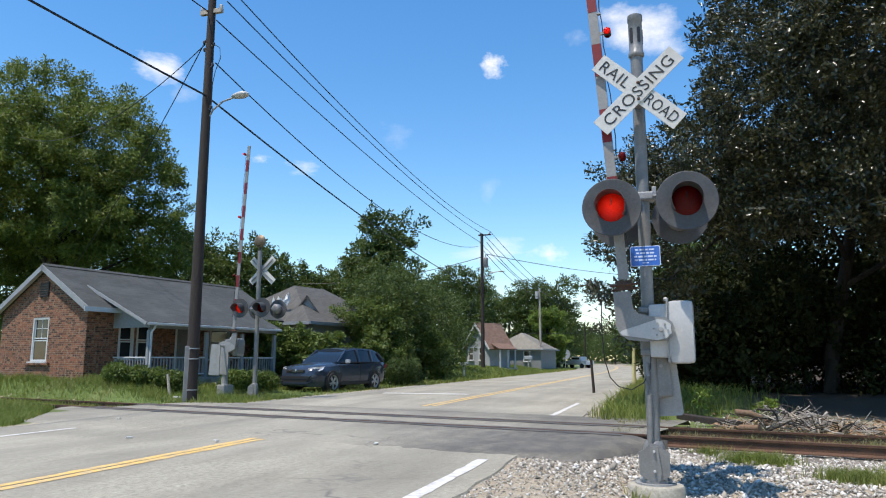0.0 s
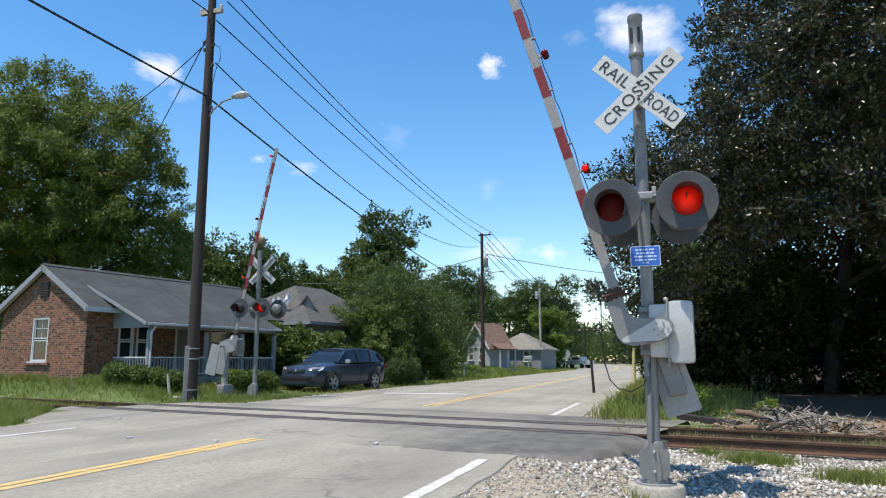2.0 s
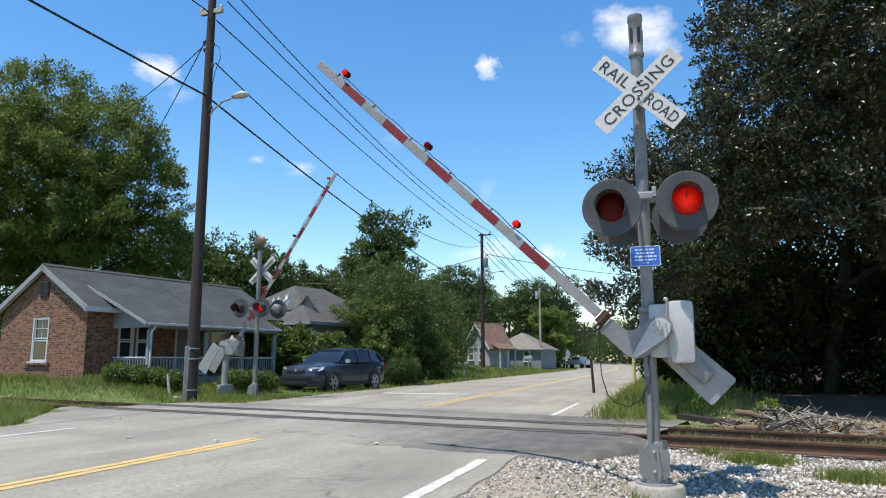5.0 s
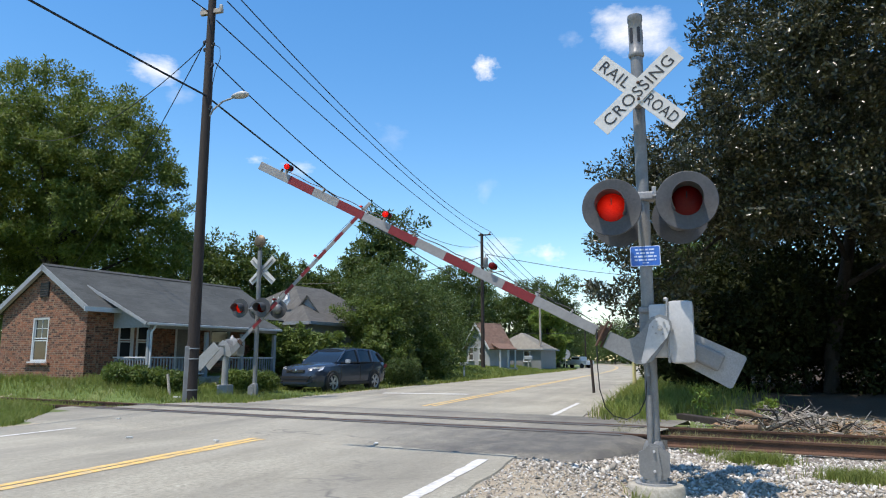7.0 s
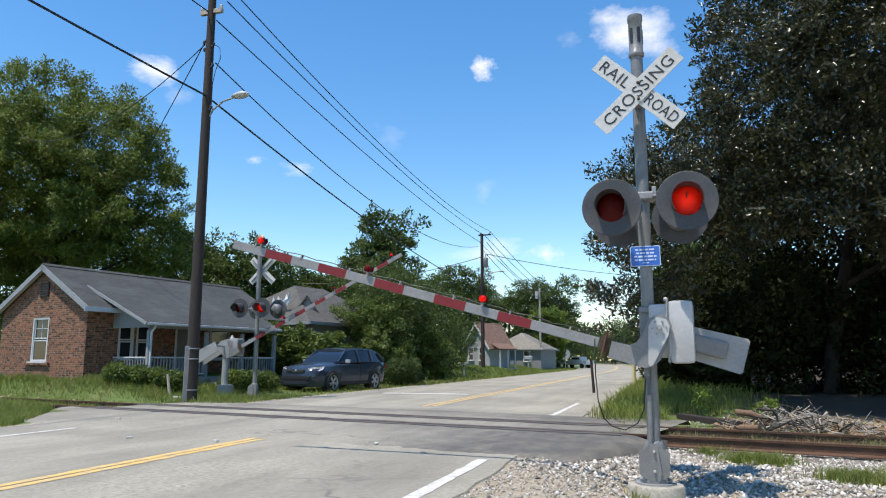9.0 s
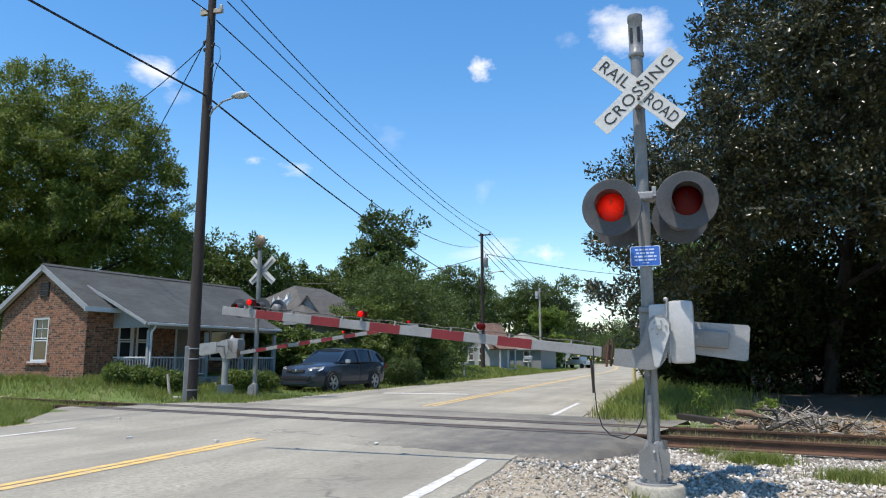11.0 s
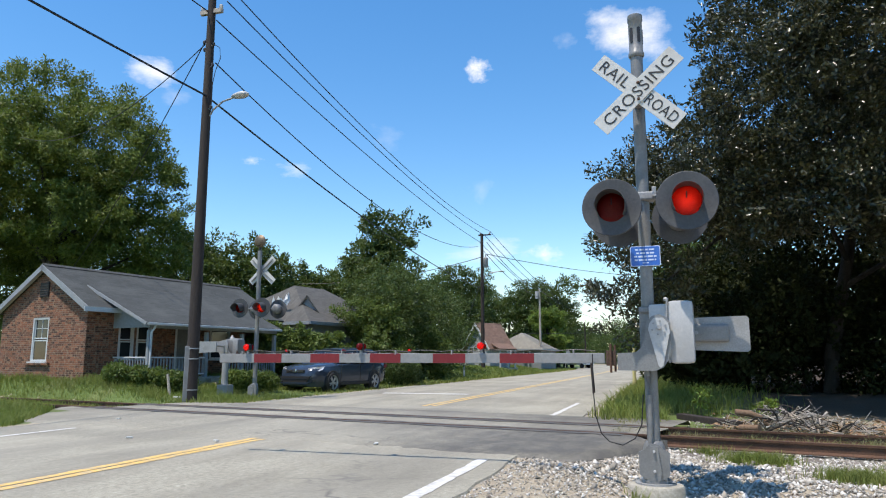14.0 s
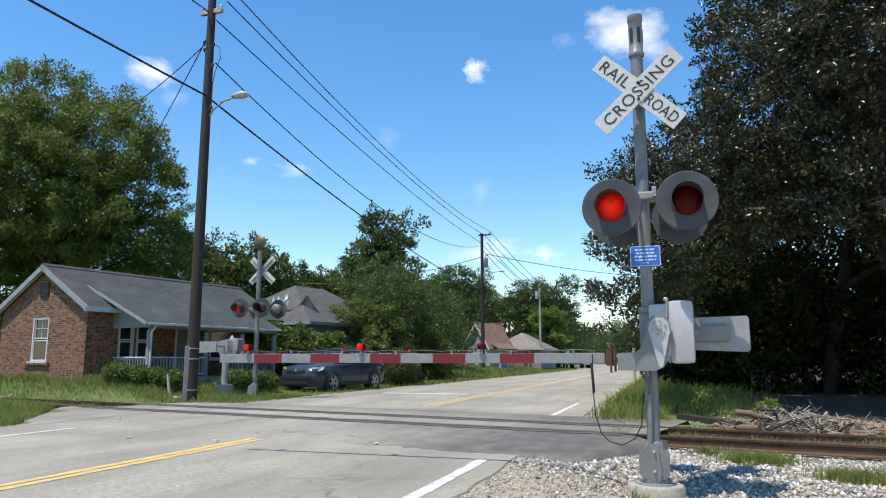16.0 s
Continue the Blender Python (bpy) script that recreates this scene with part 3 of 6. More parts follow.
def rounded_plate(w, h, r, t, seg=5):
    pts = []
    for cx, cz, a0 in ((w / 2 - r, h / 2 - r, 0), (-w / 2 + r, h / 2 - r, 90), (-w / 2 + r, -h / 2 + r, 180), (w / 2 - r, -h / 2 + r, 270)):
        pts += [(cx + r * math.cos(radians(a0 + 90 * i / seg)), cz + r * math.sin(radians(a0 + 90 * i / seg))) for i in range(seg + 1)]
    return profile(pts, t)


FLASHERS = []          # turning reflectors and the side they belong to: 0 left, 1 right, 2 always lit


def signal_lamp(parent, at, side, back=False):
    """A flashing lamp with its round background, hood, red lens and turning reflector; it faces -y."""
    body = part("lamp", lathe([(0.16, 0.0), (0.172, 0.02), (0.172, 0.10), (0.165, 0.17), (0.12, 0.22), (0.04, 0.235)], 28, Matrix.Rotation(radians(-90), 4, "X"), (False, True)), M["steel"], parent, "grey cast lamp housing", at, True)
    # unseen black lining, added to swallow light from the turned-away lit face
    part("liner", lathe([(0.1655, 0.002), (0.1655, 0.03), (0.166, 0.10), (0.158, 0.165), (0.115, 0.212), (0.03, 0.226)], 24, Matrix.Rotation(radians(-90), 4, "X"), (False, True)), M["liner"], body, smooth=True)
    ring = bmesh.new()
    rows = [(0.165, -0.004), (0.25, -0.012), (0.322, -0.018), (0.328, -0.012), (0.328, -0.004), (0.25, 0.0), (0.165, 0.006)]
    seg = 40
    vs = [[ring.verts.new((r * math.cos(2 * math.pi * k / seg), z, r * math.sin(2 * math.pi * k / seg))) for k in range(seg)] for r, z in rows]
    for i in range(len(rows)):
        a, b = vs[i], vs[(i + 1) % len(rows)]
        for k in range(seg):
            ring.faces.new((a[k], a[(k + 1) % seg], b[(k + 1) % seg], b[k]))
    bmesh.ops.recalc_face_normals(ring, faces=ring.faces)
    part("background_disc", ring, M["black_disc"], body, "faded black round background", smooth=True)
    hood = bmesh.new()
    n = 22
    def hood_ring(r):
        out = []
        for k in range(n + 1):
            a = radians(-38 + 256 * k / n)
            reach = 0.33 - 0.15 * max(0.0, -math.sin(a)) / 0.62
            out.append((hood.verts.new((r * math.cos(a), -0.005, r * math.sin(a))), hood.verts.new((r * 0.98 * math.cos(a), -reach, r * 0.98 * math.sin(a) - 0.02))))
        return out
    o, i_ = hood_ring(0.168), hood_ring(0.162)
    for k in range(n):
        hood.faces.new((o[k][0], o[k + 1][0], o[k + 1][1], o[k][1]))
        hood.faces.new((i_[k][0], i_[k][1], i_[k + 1][1], i_[k + 1][0]))
        hood.faces.new((o[k][1], o[k + 1][1], i_[k + 1][1], i_[k][1]))
    part("hood", hood, M["black_disc"], body, smooth=True)
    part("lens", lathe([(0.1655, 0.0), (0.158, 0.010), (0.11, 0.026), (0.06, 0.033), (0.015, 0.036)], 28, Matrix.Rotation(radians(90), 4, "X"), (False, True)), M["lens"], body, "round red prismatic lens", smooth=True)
    refl = part("reflector", lathe([(0.115, 0.0), (0.115, 0.006)], 24, Matrix.Rotation(radians(90), 4, "X")), M["black"], body, "turning lamp reflector with one lit face")
    refl.data.materials.append(M["lamp_glow"])
    for p in refl.data.polygons:
        p.material_index = 1 if p.normal.y < -0.9 else 0
    refl.matrix_basis = pose(0, 0.095, 0)
    # bulb holder's silhouette, made as a dark bar in front of the lens
    part("lamp_holder", box((0, -0.035, 0.060), (0.012, 0.006, 0.075)), M["black"], body, "dark upright bar for the holder's silhouette on the lens")
    FLASHERS.append((refl, side, (0, 0.095, 0)))
    return body


def arm_lamp(arm, at, side, face):
    """A small two-sided red lamp on a gate arm."""
    body = part("arm_lamp", box((0, 0, 0), (0.05, 0.09, 0.085), bevel=0.012), M["black"], arm, "small black arm lamp with red lenses", at)
    foot = part("bracket", box((0, 0.0, -0.06), (0.03, 0.03, 0.07)), M["galvanised"], body)
    for s in (-1, 1):
        part("lens", lathe([(0.043, 0.045), (0.043, 0.06), (0.033, 0.074), (0.010, 0.082)], 16, Matrix.Rotation(radians(90 * -s), 4, "X")), M["lens_small"], body, "round red lens", smooth=True)
    b = part("reflector", lathe([(0.040, -0.003), (0.040, 0.003)], 14, Matrix.Rotation(radians(90), 4, "X")), M["black"], body, "turning lit reflector")
    b.data.materials.append(M["lamp_glow_small"])
    for p in b.data.polygons:
        p.material_index = 1 if p.normal.y * face > 0.9 else 0
    hole = (0, 0.0495 * face, 0)
    b.matrix_basis = pose(*hole)
    FLASHERS.append((b, side, hole))
    return body


def crossbuck(parent, at, lettered=True):
    a = part("crossbuck_blade", rounded_plate(1.22, 0.229, 0.004, 0.012), M["sheet_white"], parent, "white blade lettered in black", at @ pose(0, 0.016, 0) @ Matrix.Rotation(radians(43), 4, "Y"))
    b = part("crossbuck_blade", rounded_plate(1.22, 0.229, 0.004, 0.012), M["sheet_white"], parent, "white blade lettered in black", at @ Matrix.Rotation(radians(-43), 4, "Y"))
    if lettered:
        lettering("lettering", "RAIL", 0.135, 0.40, Matrix.Translation((-0.345, -0.008, 0)) @ FACE, M["letter"], a)
        lettering("lettering", "ROAD", 0.135, 0.43, Matrix.Translation((0.35, -0.008, 0)) @ FACE, M["letter"], a)
        lettering("lettering", "CROSSING", 0.135, 1.04, Matrix.Translation((0, -0.008, 0)) @ FACE, M["letter"], b)
        for z in (-0.10, 0.10):
            part("bolt", lathe([(0.018, 0), (0.018, 0.01), (0.01, 0.016)], 8, at @ pose(0.0, -0.006, z) @ Matrix.Rotation(radians(90), 4, "X")), M["rust"], parent, "rusty bolt")
    else:
        for q in (a, b):
            part("stiffener", box((0, -0.03, 0), (1.1, 0.04, 0.03)), M["galvanised"], q)
    return a, b


def gate_arm(parent, at, length, start, lamps, face, stripe0, sgn, pitch=0.812, behind=0.52):
    """A striped arm that turns round the pivot at its origin; it reaches out along sgn * x when lowered."""
    bracket = [(-0.46, -0.26), (-0.26, -0.25), (-0.20, -0.20), (-0.16, -0.10), (-0.13, 0.09), (-0.07, 0.15), (0.0, 0.17), (0.08, 0.14), (0.125, 0.07),
               (0.12, -0.15), (0.09, -0.33), (0.03, -0.42), (-0.06, -0.455), (-0.46, -0.45)]
    z0 = -0.315
    arm = part("gate_arm", profile([(sgn * -x, z) for x, z in bracket], 0.05), M["steel"], parent, "raised and lowered red and white striped gate arm", at)
    arm.data.materials.append(M["steel"])
    fan = [(0.0, -0.42), (0.03, -0.40), (0.115, -0.03), (0.10, 0.07), (0.05, 0.13), (-0.05, 0.13), (-0.10, 0.07), (-0.115, 0.0), (-0.02, -0.40)]
    part("pivot_plate", profile([(sgn * -x, z) for x, z in fan], 0.018, pose(0, -0.036 * face, 0)), M["box_grey"], arm, "pale cast pivot plate with bolts")
    for a in range(6):
        q = radians(60 * a + 20)
        part("bolt", tube((0.075 * math.cos(q), -0.03 * face, 0.02 + 0.075 * math.sin(q)), (0.075 * math.cos(q), -0.062 * face, 0.02 + 0.075 * math.sin(q)), 0.012, 0.010, 8), M["galvanised"], arm)
    part("pivot_nut", tube((0, -0.03 * face, 0.02), (0, -0.085 * face, 0.02), 0.03, 0.026, 10), M["galvanised"], arm)
    board = part("arm_board", box((sgn * (start + length) / 2, 0, z0), (length - start, 0.035, 0.116), bevel=0.006), M["arm_white"], arm, "dirty white arm board")
    k = stripe0
    while k < length - 0.38:
        e = min(k + pitch * 0.493, length - 0.02)
        part("red_stripe", box((sgn * (k + e) / 2, 0, z0), (e - k, 0.041, 0.112)), M["arm_red"], board, "faded red stripe")
        k += pitch
    part("arm_clamp", box((sgn * 0.53, 0, z0), (0.11, 0.07, 0.17), bevel=0.01), M["dark_rust"], arm, "rusty bolted arm clamp")
    part("clamp_bolt", tube((sgn * 0.53, -0.055, z0 - 0.16), (sgn * 0.53, -0.055, z0 + 0.16), 0.013, seg=8), M["rust"], arm)
    part("clamp_bolt", tube((sgn * 0.49, 0.055, z0 - 0.15), (sgn * 0.49, 0.055, z0 + 0.15), 0.013, seg=8), M["rust"], arm)
    for (s, side) in lamps:
        arm_lamp(arm, pose(sgn * s, 0, z0 + 0.145), side, -1)
    wire = bmesh.new()
    pts = []
    n = 60
    for i in range(n + 1):
        x = 0.7 + (length - 1.1) * i / n
        pts.append((sgn * x, -0.01, z0 + 0.078 + 0.018 * abs(math.sin(i * 0.52))))
    add_path(wire, pts, 0.006, 5)
    part("lamp_cable", wire, M["wire"], arm, "thin black cable clipped along the arm")
    for i in range(7):
        x = 0.95 + (length - 1.3) * i / 6.0
        part("cable_clip", box((sgn * x, 0, z0 + 0.07), (0.016, 0.05, 0.05)), M["galvanised"], arm)
    # counterweight on the other side of the pivot
    cwy = behind * face
    cw = part("counterweight", profile([(sgn * -x, z) for x, z in [(-0.05, -0.21), (0.935, -0.245), (0.96, -0.22), (0.96, 0.13), (0.935, 0.155), (-0.05, 0.13)]], 0.03, pose(0, cwy, 0)), M["galvanised"], arm, "flat grey counterweight plate")
    part("weight_block", box((sgn * -0.50, cwy - 0.05 * face, -0.035), (0.50, 0.07, 0.20), bevel=0.03), M["steel"], cw, "dark bolted weight block")
    part("weight_bolt", tube((sgn * -0.40, cwy - 0.07 * face, -0.03), (sgn * -0.40, cwy - 0.13 * face, -0.03), 0.02, seg=8), M["galvanised"], cw)
    part("shaft", tube((0, -0.02 * face, 0), (0, cwy, 0), 0.03, seg=12), M["galvanised"], arm)
    return arm


def base_casting(parent, at):
    b = part("base_casting", lathe([(0.17, 0.0), (0.17, 0.03), (0.13, 0.05), (0.12, 0.36), (0.10, 0.42), (0.085, 0.44)], 18, at), M["steel"], parent, "grey cast junction base", smooth=True)
    plate = [(-0.16, 0.09), (-0.06, 0.02), (0.06, 0.02), (0.16, 0.09), (0.165, 0.33), (0.10, 0.36), (0.05, 0.42), (-0.05, 0.42), (-0.10, 0.36), (-0.165, 0.33)]
    part("cover_plate", profile(plate, 0.03, at @ pose(0, -0.135, 0)), M["steel"], parent, "bolted cover plate")
    rib = [(-0.05, 0.03), (0.05, 0.03), (0.075, 0.10), (0.05, 0.33), (0.04, 0.40), (-0.04, 0.40), (-0.05, 0.33), (-0.075, 0.10)]
    part("cover_rib", profile(rib, 0.03, at @ pose(0, -0.155, 0)), M["steel"], parent)
    for z in (0.13, 0.34):
        part("bolt", tube(at @ Vector((0, -0.16, z)), at @ Vector((0, -0.20, z)), 0.017, 0.013, 8), M["box_grey"], parent)
    for x in (-0.11, 0.11):
        part("anchor_nut", tube(at @ Vector((x, -0.1, 0.0)), at @ Vector((x, -0.1, 0.07)), 0.025, seg=6), M["galvanised"], parent)
    return b


def near_signal():
    B = Vector((-0.21, 8.43, -0.13))
    fd = thing("concrete_foundation", "round stained concrete footing set in the gravel", "foundation", pose(B.x, B.y, -0.45))
    part("footing", lathe([(0.31, 0.0), (0.31, 0.27), (0.295, 0.29), (0.22, 0.30)], 28), M["concrete"], fd, smooth=True)
    part("base_plate", lathe([(0.22, 0.296), (0.22, 0.318)], 24), M["galvanised"], fd)
    sig = thing("crossing_signal", "grey railway crossing signal with crossbuck, red flashing lamps and gate", "crossing signal", pose(*B))
    part("mast", tube((0, 0, 0.40), (0, 0, 5.10), 0.072, 0.072, 24), M["steel"], sig, "grey steel mast pipe", smooth=True)
    base_casting(sig, Matrix.Identity(4))
    cap = part("mast_cap", lathe([(0.082, 4.98), (0.095, 5.0), (0.095, 5.03), (0.082, 5.05), (0.082, 5.44), (0.09, 5.45), (0.09, 5.52), (0.075, 5.53)], 24), M["steel"], sig, "slotted grey mast cap", smooth=True)
    for a in (-125, -60, 20, 90):
        q = radians(a)
        part("slot", rounded_plate(0.04, 0.20, 0.019, 0.02), M["black"], cap, "dark slot", pose(0.076 * math.cos(q), 0.076 * math.sin(q), 5.25, 0, 0, a + 90))
    crossbuck(sig, pose(0.010, -0.30, 4.445))
    part("crossbuck_clamp", box((0.005, -0.16, 4.445), (0.10, 0.22, 0.26), bevel=0.01), M["galvanised"], sig)
    # lamp cross arm and four lamps
    part("lamp_arm", tube((-0.36, -0.0, 3.28), (0.50, 0.0, 3.28), 0.024, seg=12), M["steel"], sig, "horizontal pipe carrying the lamps")
    part("lamp_clamp", box((0.03, -0.02, 3.23), (0.20, 0.20, 0.10), bevel=0.02), M["galvanised"], sig)
    part("lamp_clamp", box((0.13, -0.06, 3.26), (0.05, 0.06, 0.16), bevel=0.01), M["galvanised"], sig)
    for x, z, side in ((-0.330, 3.03, 0), (0.473, 3.054, 1)):
        signal_lamp(sig, pose(x, -0.50, z), side)
        k = 1 if x < 0 else -1
        part("lamp_bracket", add_path(bmesh.new(), [(x + 0.165 * k, -0.40, z + 0.03), (x + 0.20 * k, -0.28, z + 0.12), (0.02 - 0.10 * k, -0.10, 3.22), (0.02 - 0.10 * k, 0.0, 3.26)], 0.022, 8), M["steel"], sig, "bent grey lamp bracket", smooth=True)
        signal_lamp(sig, pose(x + (0.02 if x < 0 else -0.06), 0.42, 3.05, 0, 0, 180), 1 - side)
    # blue notice
    sg = part("notice", rounded_plate(0.335, 0.235, 0.02, 0.006), M["sign_white"], sig, "blue notice plate with white border", pose(0.0, -0.09, 2.52))
    part("notice_face", rounded_plate(0.318, 0.218, 0.015, 0.004), M["blue"], sg, "blue face", pose(0, -0.004, 0))
    for z, w, h in ((0.075, 0.22, 0.018), (0.035, 0.20, 0.018), (-0.005, 0.25, 0.02), (-0.045, 0.24, 0.018), (-0.08, 0.07, 0.01)):
        x = -w / 2
        i = 0
        while x < w / 2 - 0.01:
            l = min((0.035, 0.052, 0.028, 0.06)[i % 4], w / 2 - x)
            part("print_bar", box((x + l / 2, -0.0075, z), (l, 0.003, h)), M["sign_white"], sg)
            x += l + 0.012
            i += 1
    # gate machine
    gm = part("gate_machine", box((0.16, 0.06, 1.66), (0.30, 0.44, 0.60), bevel=0.035), M["box_grey"], sig, "pale grey gate machine housing", smooth=True)
    part("housing_lid", box((0.352, 0.06, 1.645), (0.275, 0.46, 0.70), bevel=0.055), M["box_grey"], gm, "pale rounded housing cover", smooth=True)
    part("lid_seam", box((0.210, 0.06, 1.655), (0.022, 0.475, 0.71), bevel=0.006), M["galvanised"], gm)
    part("latch", tube((0.205, -0.185, 1.97), (0.205, -0.185, 1.31), 0.008, seg=6), M["galvanised"], gm)
    part("lifting_eye", lathe([(0.025, 0.0), (0.03, 0.02), (0.015, 0.04)], 10, pose(0.20, -0.08, 2.0)), M["galvanised"], gm)
    part("mount_bracket", box((-0.02, 0.04, 1.66), (0.16, 0.22, 0.5), bevel=0.02), M["steel"], gm)
    part("mount_clamp", box((0.0, 0.0, 1.90), (0.20, 0.22, 0.07), bevel=0.02), M["steel"], gm)
    part("mount_clamp", box((0.0, 0.0, 1.42), (0.20, 0.22, 0.07), bevel=0.02), M["steel"], gm)
    arm = gate_arm(sig, pose(0.1135, -0.22, 1.669), 5.68, 0.60, ((2.04, 1), (3.61, 0), (5.25, 2)), 1, 1.405, -1, 0.833, 0.31)
    # conduit and hanging cable
    c = bmesh.new()
    add_path(c, [(-0.03, -0.085, 0.40), (-0.03, -0.09, 0.7), (-0.02, -0.10, 0.95), (-0.03, -0.10, 1.15), (-0.05, -0.08, 1.3)], 0.03, 10)
    part("conduit", c, M["steel"], sig, "short grey conduit", smooth=True)
    h = bmesh.new()
    add_path(h, [(-0.62, -0.27, 1.40), (-0.625, -0.26, 1.0), (-0.61, -0.22, 0.72), (-0.56, -0.15, 0.52), (-0.48, -0.06, 0.42), (-0.34, -0.0, 0.38), (-0.20, -0.03, 0.46), (-0.12, -0.08, 0.62), (-0.09, -0.10, 0.95)], 0.0065, 6)
    cable = part("hanging_cable", h, M["wire"], sig, "thin black hanging cable loop", smooth=True)
    return sig, arm, cable


def far_signal():
    B = Vector((-13.35, 20.95, 0.0))
    sig = thing("crossing_signal", "grey crossing signal mast with bell, crossbuck and flashing red lamps", "crossing signal", pose(*B))
    part("mast", tube((0, 0, 0.3), (0, 0, 4.95), 0.075, 0.075, 20), M["steel"], sig, smooth=True)
    base_casting(sig, pose(0, 0, 0.0))
    part("bell_stem", tube((0, 0, 4.9), (0, 0, 5.2), 0.05, 0.04, 12), M["black"], sig)
    part("bell", lathe([(0.05, 0), (0.16, 0.03), (0.21, 0.09), (0.225, 0.13), (0.18, 0.17), (0.10, 0.21)], 24, pose(0.0, 0.10, 5.28) @ Matrix.Rotation(radians(90), 4, "X")), M["bell"], sig, "weathered bronze warning bell", smooth=True)
    part("bell_box", box((0, 0.02, 5.2), (0.12, 0.22, 0.16), bevel=0.02), M["black"], sig)
    crossbuck(sig, pose(0.05, 0.12, 4.28), False)
    part("lamp_arm", tube((-0.5, 0, 2.95), (0.5, 0, 2.95), 0.024, seg=10), M["steel"], sig)
    for x, side in ((-0.42, 0), (0.42, 1)):
        signal_lamp(sig, pose(x, -0.42, 2.95), side)
        signal_lamp(sig, pose(x + 0.12, 0.42, 2.95, 0, 0, 180), 1 - side)
    gate = thing("crossing_gate", "grey gate machine on its own post with a striped arm", "crossing gate", pose(-14.36, 20.6, -0.02))
    part("post", tube((0, 0.1, 0), (0, 0.1, 1.5), 0.12, 0.10, 18), M["galvanised"], gate, "grey steel post", smooth=True)
    part("post_base", box((0.03, 0.1, 0.2), (0.42, 0.36, 0.42), bevel=0.03), M["galvanised"], gate, "square grey post base")
    gm = part("gate_machine", box((0.16, 0.36, 1.68), (0.56, 0.44, 0.52), bevel=0.08), M["steel"], gate, "pale grey gate machine housing", smooth=True)
    part("housing_lid", box((0.30, 0.36, 1.66), (0.24, 0.46, 0.60), bevel=0.08), M["galvanised"], gm, smooth=True)
    part("lid_cap", lathe([(0.10, 0), (0.09, 0.05), (0.04, 0.09), (0.02, 0.15)], 14, pose(0.05, 0.36, 1.93)), M["galvanised"], gm, smooth=True)
    arm = gate_arm(gate, pose(0.0, 0.0, 1.70), 7.0, 0.60, ((2.4, 1), (4.45, 0), (6.7, 2)), -1, 1.2, 1)
    part("side_plate", profile([(-0.02, 0.2), (0.1, 0.18), (0.16, 0.05), (0.14, -0.2), (0.02, -0.42), (-0.08, -0.44), (-0.2, -0.2), (-0.95, -0.22), (-0.95, 0.16), (-0.2, 0.16)], 0.03, pose(0, -0.02, 0)), M["galvanised"], arm, "pale flat side plate")
    return gate, arm


M["dark_rust"] = surface("dark_rusty_iron", (0.045, 0.026, 0.018), (0.10, 0.06, 0.04), 50, 4, 0.8, 0.2, relief=0.3)
M["lens_small"] = lens_red("small_red_lens", 0.09)
M["liner"] = surface("light_trap_black", (0.004, 0.004, 0.004), (0.007, 0.007, 0.007), 40, 4, 0.9, relief=0)
M["bell"] = surface("weathered_bronze", (0.10, 0.075, 0.05), (0.22, 0.17, 0.12), 30, 4, 0.5, 0.6, relief=0.1)
NEAR_SIGNAL, NEAR_ARM, NEAR_CABLE = near_signal()
FAR_GATE, FAR_ARM = far_signal()


# ---------------------------------------------------------------- trees and shrubs
def hedge(name, label, p0, p1, h, depth, leaf_mat, count, seed):
    rng = np.random.default_rng(seed)
    p0, p1 = np.array(p0), np.array(p1)
    t = thing(name, label, "hedge")
    n = max(3, int(np.linalg.norm(p1 - p0) / 0.45))
    cl, bm = [], bmesh.new()
    for i in range(n):
        q = p0 + (p1 - p0) * (i + 0.5) / n + rng.normal(size=2) * 0.06
        z = float(ground_z(q[0], q[1]))
        cl.append((np.array([q[0], q[1], z + h * 0.52]), np.array([0.42, depth / 2, h * 0.5 * rng.uniform(0.9, 1.1)])))
        add_path(bm, [(q[0], q[1], z - 0.05), (q[0] + 0.05, q[1], z + h * 0.4), (q[0] - 0.05, q[1] + 0.04, z + h * 0.8)], [0.025, 0.02, 0.008], 5)
    tagged(part("stems", bm, M["bark"], t), kind="stuff")
    v, f = crown_leaves(rng, cl, count, 0.10, 0.06, 0.55)
    raw_mesh("foliage", v, f, leaf_mat, t)
    return t


def at_ground(x, y):
    return (x, y, float(ground_z(x, y)))


def lobe_list(rows, base):
    """Lobes given in the world as x, y, z and three radii, moved to a tree's foot."""
    return [(np.array([x - base[0], y - base[1], z - base[2]]), np.array([a, b, c])) for x, y, z, a, b, c in rows]


